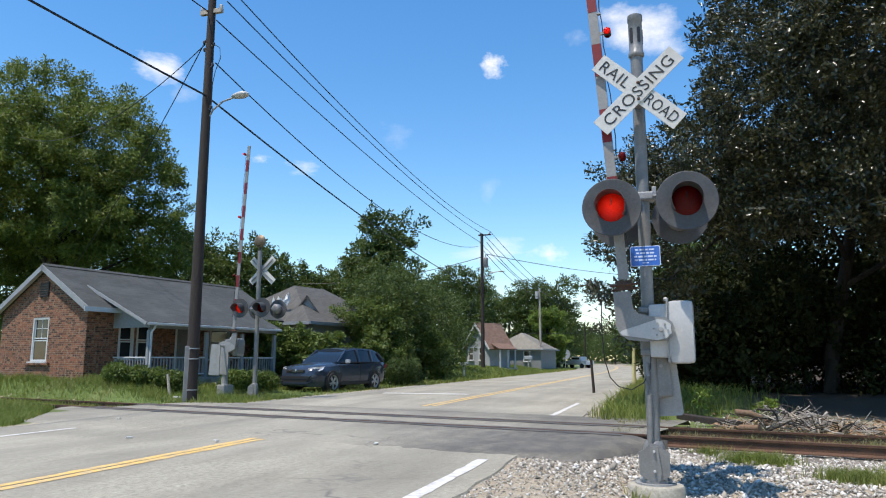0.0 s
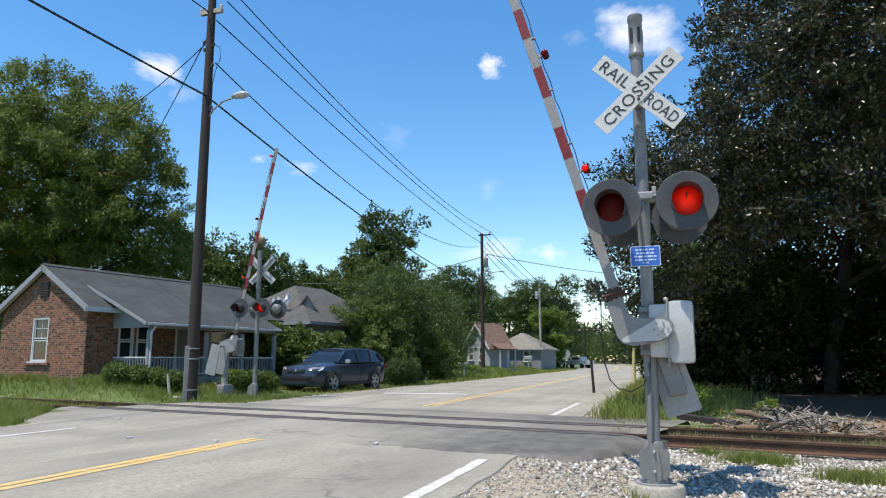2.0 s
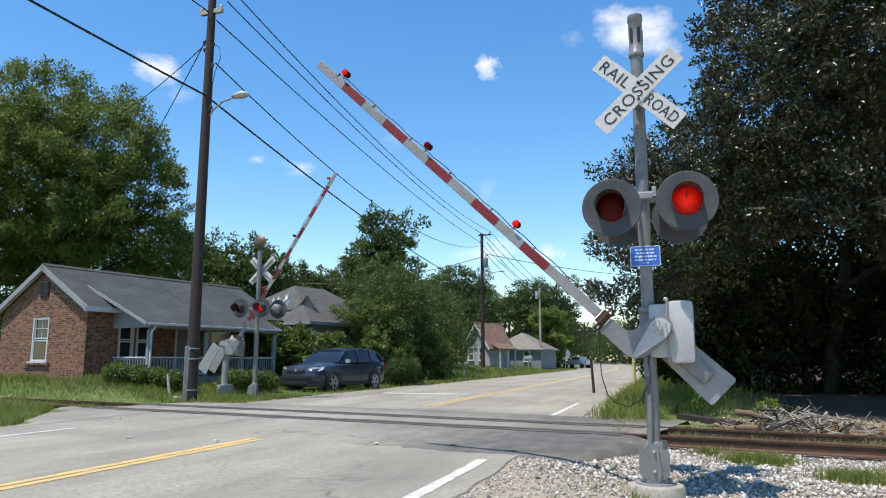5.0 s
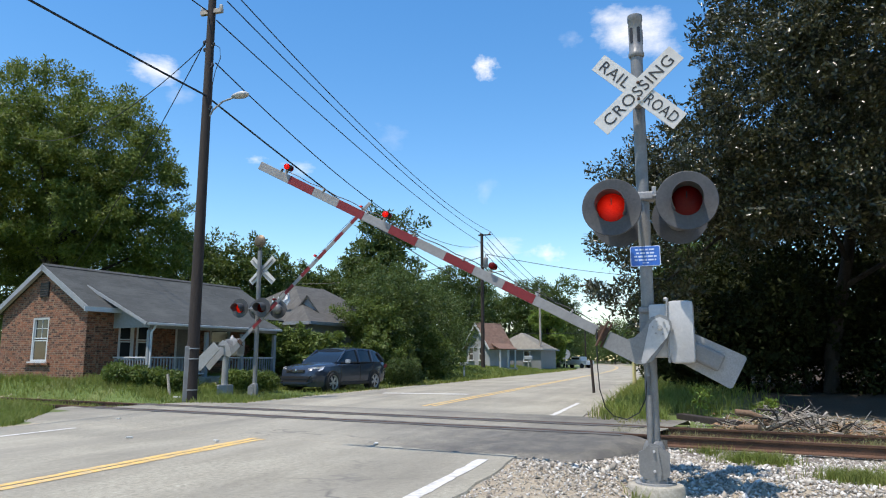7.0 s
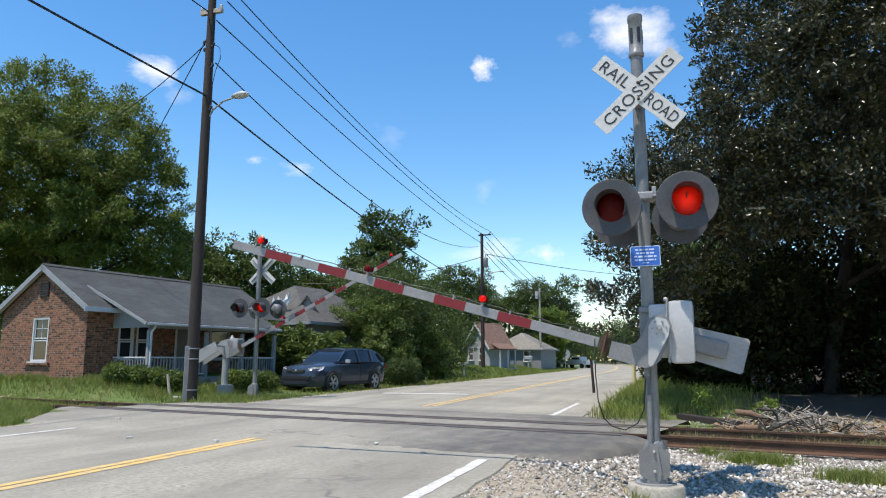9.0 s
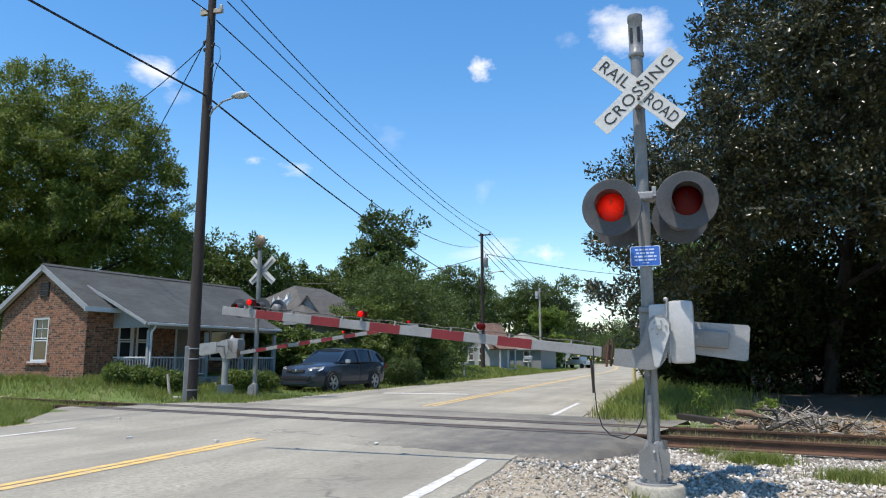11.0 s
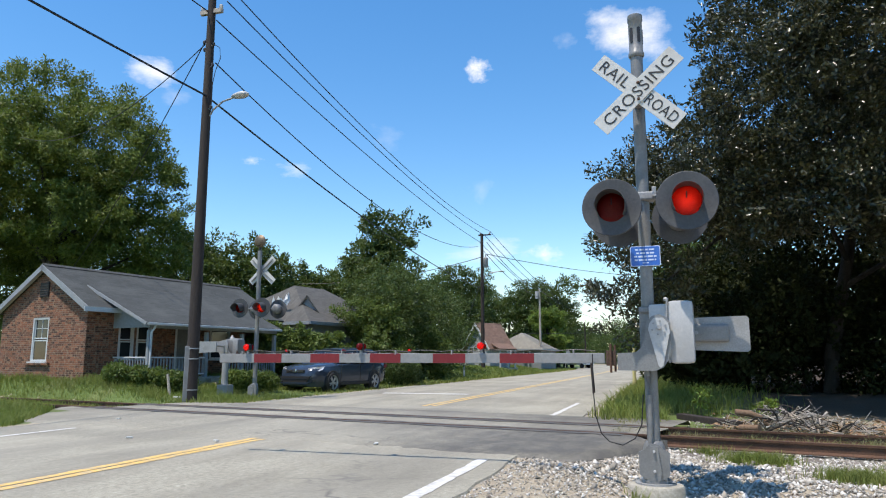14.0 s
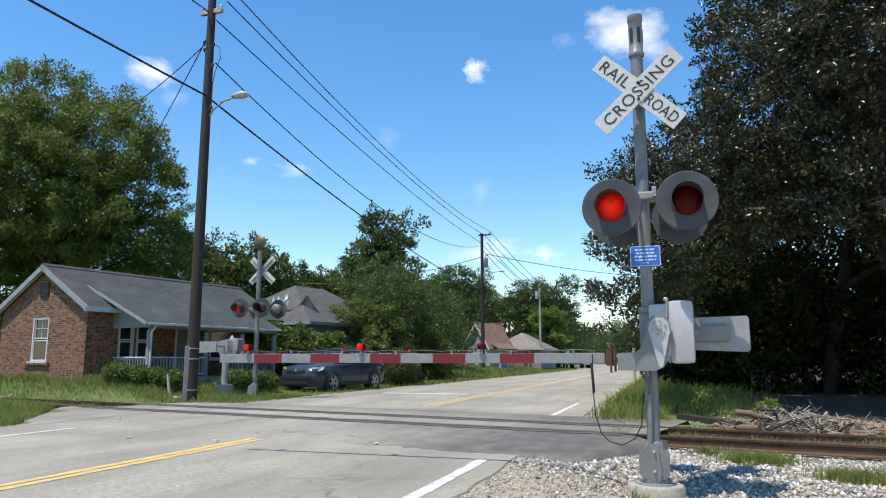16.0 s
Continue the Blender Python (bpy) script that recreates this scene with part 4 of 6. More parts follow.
def plant_trees():
    foot = at_ground(-35.0, 32.7)
    oak = lobe_list(((-37.5, 33.0, 14.9, 6.0, 5.5, 4.6), (-33.0, 33.0, 13.2, 4.2, 4.2, 3.6), (-30.6, 33.0, 10.9, 3.4, 3.4, 2.6), (-31.2, 34.6, 7.4, 3.6, 3.2, 3.0), (-36.0, 31.6, 10.0, 4.6, 3.4, 3.2),
                     (-42.5, 33.0, 11.8, 5.5, 5.0, 5.4), (-37.0, 35.4, 5.6, 5.5, 3.6, 3.0), (-34.2, 30.4, 12.4, 2.4, 2.0, 1.6), (-39.5, 30.6, 13.0, 2.8, 2.2, 1.8), (-32.0, 31.2, 9.4, 2.2, 1.8, 1.5)), foot)
    tree("oak_tree", "large broad green tree standing behind the brick house", foot, 17.0, (0, 0, 10.9), (7.3, 7.0, 8.9), M["leaf_big_tree"], 215000, (0.24, 0.10), 21, 0, 0.42, 8, lobes=oak, tuft=0.85, cover=1.7, rise=0.3)
    tree("tree", "dense dark green tree at the back of the yards", at_ground(-44.0, 40.0), 14, (0, 0, 7.5), (7, 6, 7), M["leaf_dark"], 12000, (0.4, 0.2), 22, 26)
    rows = (("tree", "dense dark green tree behind the roofs", -40.4, 52.1, 12.3, 5.2, "leaf_dark"), ("tree", "dense dark green tree behind the roofs", -34.6, 53.0, 11.2, 4.6, "leaf_dark"),
            ("tree", "dense mid-green tree behind the roofs", -37.5, 64.0, 10.2, 4.4, "leaf_mid"), ("tree", "dense mid-green tree behind the roofs", -34.0, 65.0, 11.0, 4.2, "leaf_dark"),
            ("tall_tree", "tall dark tree with an irregular rounded top", -24.0, 57.5, 14.6, 3.4, "leaf_dark"), ("tree", "dark tree beyond the shrubs", -25.0, 81.5, 12.6, 5.4, "leaf_dark"),
            ("tree", "dark tree beyond the shrubs", -30.8, 70.0, 11.6, 5.0, "leaf_dark"), ("tall_tree", "full dark green tree far down the road", -21.2, 110.0, 15.6, 4.6, "leaf_dark"),
            ("tall_tree", "full dark green tree far down the road", -16.4, 110.0, 15.8, 3.6, "leaf_dark"), ("young_tree", "bright green young tree far down the road", -15.9, 97.0, 8.6, 2.6, "leaf_bright"),
            ("tree", "dark tree far down the road", -30.5, 112.0, 15.8, 5.6, "leaf_dark"), ("tree", "dark tree far down the road", -25.8, 118.0, 13.2, 5.0, "leaf_dark"), ("tree", "dark tree far down the road", -19.0, 122.0, 12.5, 5.0, "leaf_dark"))
    for i, (n, l, x, y, h, r, m) in enumerate(rows):
        tree(n, l, at_ground(x, y), h, (0, 0, h * 0.5), (r, r, h * 0.52), M[m], 20000 if y < 90 else 17000, (0.36, 0.18), 30 + i, 40, 0.2, 7, (0.20, 0.36), low=-1)
    shrubs = ((-14.9, 34.4, 4.7, 1.7, "leaf_mid"), (-15.2, 37.4, 5.9, 2.5, "leaf_dark"), (-16.0, 46.0, 6.6, 3.2, "leaf_dark"), (-16.6, 42.0, 6.7, 2.9, "leaf_dark"),
              (-15.9, 28.0, 2.3, 1.0, "leaf_mid"), (-16.6, 26.9, 2.5, 0.6, "leaf_mid"), (-15.6, 30.6, 2.3, 1.2, "leaf_mid"), (-18.6, 57.0, 6.6, 3.0, "leaf_dark"), (-13.9, 34.6, 2.2, 1.1, "leaf_dark"), (-14.2, 40.0, 3.2, 1.6, "leaf_mid"), (-19.0, 50.5, 8.0, 3.6, "leaf_dark"))
    for i, (x, y, h, r, m) in enumerate(shrubs):
        tree("shrub", "dense green overgrown shrub beside the yard", at_ground(x, y), h * 0.9, (0, 0, h * 0.42), (r, r, h * 0.62), M[m], 17000 if y < 44 else 11000, (0.19, 0.085), 60 + i, 30, 0.09, 9, (0.24, 0.42), "shrub", low=-0.8, tuft=-0.55)
    foot = at_ground(4.5, 23.4)
    mag = lobe_list(((-0.33, 17.9, 4.6, 1.28, 1.6, 1.7), (-0.55, 18.3, 2.7, 1.1, 1.3, 1.4), (1.5, 17.4, 6.3, 1.6, 1.8, 1.5), (3.0, 16.6, 8.6, 1.9, 2.1, 1.9), (5.0, 16.2, 8.2, 2.0, 2.1, 1.9),
                     (3.0, 17.2, 6.4, 1.6, 1.7, 1.2), (4.9, 20.0, 5.8, 2.0, 1.8, 1.6), (7.2, 16.4, 8.2, 2.2, 2.2, 2.1), (4.4, 18.4, 11.2, 2.6, 2.6, 2.2), (7.4, 18.6, 11.6, 3.0, 2.8, 2.4),
                     (1.0, 19.6, 5.0, 1.8, 1.6, 1.6), (7.4, 20.6, 5.6, 2.2, 1.9, 1.8), (4.6, 22.0, 9.0, 3.4, 3.0, 4.0), (8.6, 22.0, 7.6, 3.2, 3.0, 4.6), (1.4, 22.2, 6.4, 2.6, 2.4, 2.2), (9.8, 18.2, 8.0, 2.2, 2.4, 4.0),
                     # low rim and out-of-view right lobes, added to block light from the hollow
                     (3.4, 17.0, 4.7, 1.9, 1.5, 0.8), (6.4, 18.2, 4.4, 2.2, 1.7, 0.9), (11.6, 19.4, 4.6, 2.4, 2.6, 4.2), (9.2, 19.0, 4.2, 1.6, 1.6, 1.6)), foot)
    tree("magnolia_tree", "huge dark magnolia with glossy leathery leaves", foot, 12, (2.9, -0.3, 9.2), (5.2, 5.2, 7.4), M["leaf_magnolia"], 270000, (0.14, 0.06), 80, 0, 0.2, 12, lobes=mag, tuft=0.42, cover=1.5, rise=0.2)
    # foliage from here back has the hollow's shade painted into its leaf colour
    tree("evergreen_tree", "dark dense evergreen tree standing further back", at_ground(7.5, 28.5), 13, (0, 0, 7.0), (6.0, 5.5, 7.4), M["leaf_shade_dark"], 36000, (0.28, 0.13), 81, 40, 0.3, 14, (0.2, 0.34), low=-1)
    tree("evergreen_tree", "dark dense evergreen tree beside the track", at_ground(14.5, 26.0), 13, (0, 0, 7.0), (5.5, 5.5, 7.6), M["leaf_shade_dark"], 36000, (0.27, 0.125), 82, 44, 0.3, 14, (0.2, 0.34), low=-1)
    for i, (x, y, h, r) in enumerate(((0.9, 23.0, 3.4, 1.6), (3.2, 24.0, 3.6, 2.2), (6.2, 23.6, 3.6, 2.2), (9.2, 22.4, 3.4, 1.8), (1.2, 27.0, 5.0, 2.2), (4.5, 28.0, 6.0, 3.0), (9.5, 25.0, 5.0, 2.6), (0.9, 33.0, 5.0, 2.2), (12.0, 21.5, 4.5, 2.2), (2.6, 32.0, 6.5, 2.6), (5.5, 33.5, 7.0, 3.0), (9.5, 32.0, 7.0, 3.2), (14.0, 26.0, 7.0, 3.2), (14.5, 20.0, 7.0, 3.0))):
        tree("understory_shrub", "dark shrub in the shade under the trees", at_ground(x, y), h * 0.9, (0, 0, h * 0.4), (r, r, h * 0.65), M["leaf_shade_dark"], 8000, (0.22, 0.10), 120 + i, 20, 0.05, 6, (0.28, 0.42), "shrub", low=-1)
    for i, (x, y, h, r) in enumerate(((2.6, 44, 9, 4.0), (2.0, 75, 9, 4.5), (3.2, 60, 11, 4.5), (-3.6, 150, 8.0, 4.5), (-9.5, 188, 11.5, 7), (-15, 212, 13, 8), (-24, 225, 12, 8), (-2.6, 122, 7.0, 3.6), (-4.5, 168, 9.0, 5))):
        tree("tree", "green tree along the far road", at_ground(x, y), h, (0, 0, h * 0.5), (r, r, h * 0.5), M["leaf_dark"], 9000, (0.45, 0.2), 90 + i, 26, 0.2, 6, (0.24, 0.4), low=-1)
    rng = np.random.default_rng(77)
    far = []
    for i in range(150):
        a = radians(rng.uniform(-78, 48))
        d = rng.uniform(235, 330)
        h = rng.uniform(6.0, 8.6)
        far.append((np.array([math.sin(a) * d, math.cos(a) * d, h * 0.7]), np.array([rng.uniform(6, 10), rng.uniform(6, 10), h])))
    for i in range(34):
        a = radians(-24 + i)
        far.append((np.array([math.sin(a) * 338, math.cos(a) * 338, 4.5]), np.array([8.0, 6.0, rng.uniform(6.5, 9.0)])))
    v, f = crown_leaves(rng, far, 62000, 1.9, 1.2, 0.8)
    tagged(raw_mesh("far_woods", v, f, M["leaf_dark"]), "dark green belt of woods in the distance", "woods", kind="stuff")
    hedge("hedge", "clipped leafy hedge in front of the brick house", (-17.2, 18.65), (-15.1, 20.1), 0.62, 0.8, M["leaf_mid"], 9000, 101)
    hedge("hedge", "clipped leafy hedge beside the porch", (-15.0, 21.6), (-14.5, 23.6), 0.72, 0.9, M["leaf_mid"], 7000, 102)
    hedge("hedge", "dark clipped hedge behind the parked car", (-12.9, 31.8), (-12.2, 33.6), 1.25, 1.2, M["leaf_dark"], 7000, 103)


plant_trees()


# ---------------------------------------------------------------- poles and wires
def utility_pole(name, label, x, y, top, r0, r1):
    p = thing(name, label, "utility pole", pose(*at_ground(x, y)))
    p.location.z = min(p.location.z, 0.1)
    part("pole", tube((0, 0, -0.1), (0, 0, top), r0, r1, 16), M["pole_wood"], p, smooth=True)
    return p


def wire(pts_a, pts_b, sag, r, name="overhead_wire", label="black overhead wire strung between poles"):
    a, b = Vector(pts_a), Vector(pts_b)
    bm = bmesh.new()
    n = 24
    add_path(bm, [a + (b - a) * (i / n) - Vector((0, 0, sag * 4 * (i / n) * (1 - i / n))) for i in range(n + 1)], r, 5)
    return tagged(part(name, bm, M["wire"]), label, "wire")


def poles():
    p = utility_pole("utility_pole", "tall dark creosoted utility pole with a street lamp", -13.45, 17.75, 12.9, 0.185, 0.12)
    part("crossarm", box((0, 0, 12.25), (0.8, 0.12, 0.14), bevel=0.01), M["dead_wood"], p, "short pale crossarm")
    for x in (-0.35, 0.35):
        part("insulator", lathe([(0.03, 12.3), (0.06, 12.34), (0.06, 12.42), (0.03, 12.46)], 10, pose(x, 0, 0)), M["box_grey"], p)
    part("pole_guard", box((-0.07, -0.12, 0.82), (0.20, 0.19, 1.64), Matrix.Rotation(radians(37), 4, "Z"), 0.03), M["steel"], p, "grey metal cable guard strapped to the foot")
    for z in (0.35, 1.25, 1.55):
        part("band", lathe([(0.195, z), (0.195, z + 0.035)], 16), M["galvanised"], p)
    for x, z in ((0.17, 11.05), (0.17, 10.35), (-0.17, 11.15), (-0.15, 10.9), (0.2, 8.95)):
        part("insulator", lathe([(0.02, z), (0.05, z + 0.03), (0.05, z + 0.10), (0.02, z + 0.13)], 10, pose(x, -0.05, 0)), M["black"], p, "dark porcelain insulator")
        part("bolt_arm", tube((0, -0.05, z + 0.02), (x, -0.05, z + 0.02), 0.018, seg=6), M["galvanised"], p)
    drop = bmesh.new()
    add_path(drop, [(0.2, -0.06, 11.1), (0.42, -0.06, 10.95), (0.46, -0.06, 10.6), (0.30, -0.06, 10.2), (0.22, -0.06, 9.8), (0.22, -0.06, 9.1)], 0.012, 5)
    part("drop_cable", drop, M["wire"], p, "thin looped drop cable")
    lamp = bmesh.new()
    add_path(lamp, [(0.12, 0, 8.75), (0.25, 0, 8.95), (0.55, 0.05, 9.2), (0.95, 0.1, 9.32)], 0.03, 8)
    arm = part("lamp_arm", lamp, M["galvanised"], p, "curved lamp arm", smooth=True)
    part("lamp_head", lathe([(0.05, -0.08), (0.10, 0.0), (0.15, 0.18), (0.155, 0.32), (0.11, 0.45), (0.03, 0.52)], 16, pose(0.92, 0.1, 9.34) @ Matrix.Rotation(radians(86), 4, "Y") @ Matrix.Diagonal((0.7, 1, 1, 1))), M["box_grey"], arm, "pale cobra-head street lamp", smooth=True)
    p2 = utility_pole("utility_pole", "dark utility pole with a transformer beside the road", -17.0, 65.8, 13.4, 0.2, 0.14)
    part("transformer", lathe([(0.2, 10.0), (0.24, 10.05), (0.24, 10.9), (0.15, 11.0), (0.06, 11.05), (0.06, 11.3)], 14, pose(0.42, -0.2, 0)), M["galvanised"], p2, "grey drum transformer", smooth=True)
    part("crossarm", box((0.25, 0.2, 13.3), (1.3, 0.1, 0.12)), M["pole_wood"], p2)
    part("pin_arm", tube((0.75, 0.3, 13.3), (0.72, 0.4, 13.72), 0.03, seg=6), M["galvanised"], p2)
    for x in (-0.2, 0.72):
        part("insulator", lathe([(0.04, 13.36), (0.09, 13.42), (0.09, 13.52), (0.04, 13.58)], 10, pose(x, 0.2, 0)), M["box_grey"], p2)
    a = bmesh.new()
    add_path(a, [(0.1, 0, 9.0), (0.8, 0, 9.5), (1.7, 0, 9.6)], 0.04, 6)
    la = part("lamp_arm", a, M["galvanised"], p2)
    part("lamp_head", lathe([(0.05, 0), (0.13, 0.2), (0.13, 0.45), (0.03, 0.65)], 12, pose(1.6, 0, 9.6) @ Matrix.Rotation(radians(90), 4, "Y") @ Matrix.Diagonal((0.6, 1, 1, 1))), M["box_grey"], la)
    p3 = utility_pole("utility_pole", "pale grey utility pole far down the road", -15.2, 87.5, 10.0, 0.16, 0.11)
    p3.children[0].data.materials[0] = M["dead_wood"]
    p3["label"] = "pale grey utility pole far down the road"
    part("transformer", lathe([(0.2, 8.8), (0.22, 9.7)], 12, pose(-0.3, -0.2, 0)), M["box_grey"], p3)
    p4 = utility_pole("utility_pole", "thin dark utility pole at the far bend", -13.3, 120.0, 7.6, 0.14, 0.1)
    part("lamp_head", box((-0.9, 0, 6.3), (0.5, 0.2, 0.15)), M["box_grey"], p4)
    # wires past the first pole to the second
    back = Vector((-13.0, -14.0, 0))
    for a, b, sag in (((-13.05, 17.9, 13.2), (-16.3, 66.2, 13.8), 1.0), ((-13.0, 17.9, 12.6), (-16.75, 66.0, 13.35), 0.7), ((-13.3, 17.8, 11.95), (-17.3, 65.8, 12.75), 0.5), ((-13.25, 17.8, 10.5), (-17.4, 65.8, 12.25), 1.8)):
        wire(a, b, sag, 0.021)
    wire((-13.4, 17.6, 9.37), (-17.2, 65.8, 8.15), 0.7, 0.032, label="thick black telephone cable strung between poles")
    wire(back + Vector((0, 0, 9.5)), (-13.4, 17.6, 9.37), 0.3, 0.032, label="thick black telephone cable strung between poles")
    wire(back + Vector((-0.2, 0, 12.4)), (-13.5, 17.7, 12.2), 0.3, 0.02)
    wire((-13.5, 17.7, 11.2), (-33.0, 28.0, 13.2), 1.3, 0.016, label="thin service wire running off over the yards")
    wire((-13.5, 17.7, 11.4), (-27.0, 26.0, 5.2), 0.5, 0.016, label="thin service wire running to the house")
    for a, b in (((-16.6, 66.1, 12.7), (-15.2, 87.5, 9.9)), ((-17.0, 65.8, 12.0), (-15.2, 87.5, 9.0)), ((-15.2, 87.5, 9.9), (-12.5, 150, 9.5)), ((-16.6, 66.1, 11.5), (3.0, 105.0, 13.0)), ((-17.0, 65.8, 11.2), (-34, 60, 8.5)), ((-16.0, 121, 6.5), (6, 130, 9.0))):
        wire(a, b, 0.7, 0.03)
    for a, b in (((-16.3, 66.2, 13.8), (-14.6, 121.0, 9.6)), ((-16.75, 66.0, 13.35), (-14.9, 121.0, 9.1)), ((-17.3, 65.8, 12.75), (-15.4, 121.0, 8.6))):
        wire(a, b, 0.9, 0.028)
    wire((-28.0, 88.0, 4.9), (-7.0, 96.0, 4.9), 0.2, 0.03, label="black service wire crossing the far road")
    guy = wire((-17.0, 65.8, 9.0), (-18.5, 59.5, 0.4), 0.0, 0.02, "guy_wire", "straight steel guy wire staying the pole")


poles()


# ---------------------------------------------------------------- houses
def brick_material(name, a, b, c, mortar, scale=1.0):
    """Running-bond brickwork in the object's own metres; u runs along x + y, v along z."""
    m, nt, p = nodes_of(name)
    tc = nt.nodes.new("ShaderNodeTexCoord")
    sep = nt.nodes.new("ShaderNodeSeparateXYZ")
    nt.links.new(tc.outputs["Object"], sep.inputs[0])
    add = nt.nodes.new("ShaderNodeMath")
    nt.links.new(sep.outputs[0], add.inputs[0])
    nt.links.new(sep.outputs[1], add.inputs[1])
    com = nt.nodes.new("ShaderNodeCombineXYZ")
    nt.links.new(add.outputs[0], com.inputs[0])
    nt.links.new(sep.outputs[2], com.inputs[1])
    bt = nt.nodes.new("ShaderNodeTexBrick")
    for k, v in (("Scale", scale), ("Mortar Size", 0.008), ("Brick Width", 0.215), ("Row Height", 0.075), ("Bias", 0.0), ("Mortar Smooth", 0.2)):
        bt.inputs[k].default_value = v
    bt.inputs["Color1"].default_value, bt.inputs["Color2"].default_value, bt.inputs["Mortar"].default_value = (0, 0, 0, 1), (1, 1, 1, 1), (0.5, 0.5, 0.5, 1)
    nt.links.new(com.outputs[0], bt.inputs["Vector"])
    tint = ramp(nt, bt.outputs["Color"], 0.0, 1.0)
    col = mix_colour(nt, tint, a, b)
    big = tex_noise(nt, 2.2, 4, 0.6, tc.outputs["Object"])
    mid = tex_noise(nt, 9.0, 3, 0.7, tc.outputs["Object"])
    col = mix_colour(nt, ramp(nt, mid, 0.52, 0.60, 0, 0.8), col, c)
    col = mix_colour(nt, ramp(nt, big, 0.5, 0.75, 0, 0.4), col, (0.13, 0.08, 0.06))
    col = mix_colour(nt, ramp(nt, bt.outputs["Fac"], 0, 1, 0, 0.55), col, mortar)
    nt.links.new(col, p.inputs["Base Color"])
    p.inputs["Roughness"].default_value = 0.9
    inv = nt.nodes.new("ShaderNodeMath")
    inv.operation = "SUBTRACT"
    inv.inputs[0].default_value = 1.0
    nt.links.new(bt.outputs["Fac"], inv.inputs[1])
    bump(nt, p, inv.outputs[0], 0.8, 0.01)
    return m


def shingle_material(name, a, b, stain):
    m, nt, p = nodes_of(name)
    tc = nt.nodes.new("ShaderNodeTexCoord")
    sep = nt.nodes.new("ShaderNodeSeparateXYZ")
    nt.links.new(tc.outputs["Object"], sep.inputs[0])
    com = nt.nodes.new("ShaderNodeCombineXYZ")
    nt.links.new(sep.outputs[1], com.inputs[0])
    nt.links.new(sep.outputs[0], com.inputs[1])
    bt = nt.nodes.new("ShaderNodeTexBrick")
    for k, v in (("Scale", 1.0), ("Mortar Size", 0.006), ("Brick Width", 0.3), ("Row Height", 0.13), ("Bias", 0.0)):
        bt.inputs[k].default_value = v
    bt.inputs["Color1"].default_value, bt.inputs["Color2"].default_value, bt.inputs["Mortar"].default_value = (0, 0, 0, 1), (1, 1, 1, 1), (0, 0, 0, 1)
    nt.links.new(com.outputs[0], bt.inputs["Vector"])
    col = mix_colour(nt, ramp(nt, bt.outputs["Color"], 0, 1), a, b)
    grit = tex_noise(nt, 60, 3, 0.8, tc.outputs["Object"])
    col = mix_colour(nt, ramp(nt, grit, 0.3, 0.7, 0, 0.5), col, b)
    col = mix_colour(nt, ramp(nt, tex_noise(nt, 0.6, 5, 0.6, tc.outputs["Object"]), 0.5, 0.75, 0, 0.6), col, stain)
    nt.links.new(col, p.inputs["Base Color"])
    p.inputs["Roughness"].default_value = 0.9
    bump(nt, p, grit, 0.5, 0.01)
    return m


M["brick"] = brick_material("old_red_brick", (0.036, 0.018, 0.012), (0.27, 0.100, 0.048), (0.27, 0.180, 0.110), (0.22, 0.185, 0.14))
M["shingle"] = shingle_material("grey_shingles", (0.030, 0.033, 0.031), (0.054, 0.059, 0.056), (0.085, 0.091, 0.086))
M["shingle_old"] = shingle_material("old_brown_grey_shingles", (0.055, 0.053, 0.048), (0.095, 0.092, 0.084), (0.05, 0.052, 0.038))
M["shingle_red"] = shingle_material("red_brown_shingles_far", (0.12, 0.072, 0.052), (0.19, 0.115, 0.082), (0.10, 0.08, 0.065))
M["shingle_tan"] = shingle_material("tan_grey_shingles", (0.15, 0.14, 0.115), (0.22, 0.205, 0.17), (0.12, 0.115, 0.09))
# dirty white; on the porch its grey also stands in for shade
M["trim_grey_shaded"] = surface("greyed_and_shaded_white_paint", (0.20, 0.22, 0.23), (0.27, 0.29, 0.30), 20, 2, 0.7, dirt=(0.16, 0.165, 0.16), dirt_amount=0.4, relief=0.05)
M["siding_grey"] = surface("grey_siding", (0.16, 0.17, 0.17), (0.22, 0.23, 0.23), 20, 1, 0.7, relief=0.1)
M["tarp"] = surface("torn_white_tarp", (0.6, 0.6, 0.6), (0.78, 0.78, 0.78), 12, 3, 0.6, dirt=(0.3, 0.3, 0.3), dirt_amount=0.7)
M["door_paint"] = surface("pale_door_paint", (0.15, 0.145, 0.13), (0.20, 0.195, 0.18), 15, 2, 0.6, relief=0.05)

HA = radians(11.0)
H0 = Vector((-18.9, 19.2, 0.5))
HM = Matrix.Translation(H0) @ Matrix.Rotation(-HA, 4, "Z")    # house frame: x out to the street front, y along the front


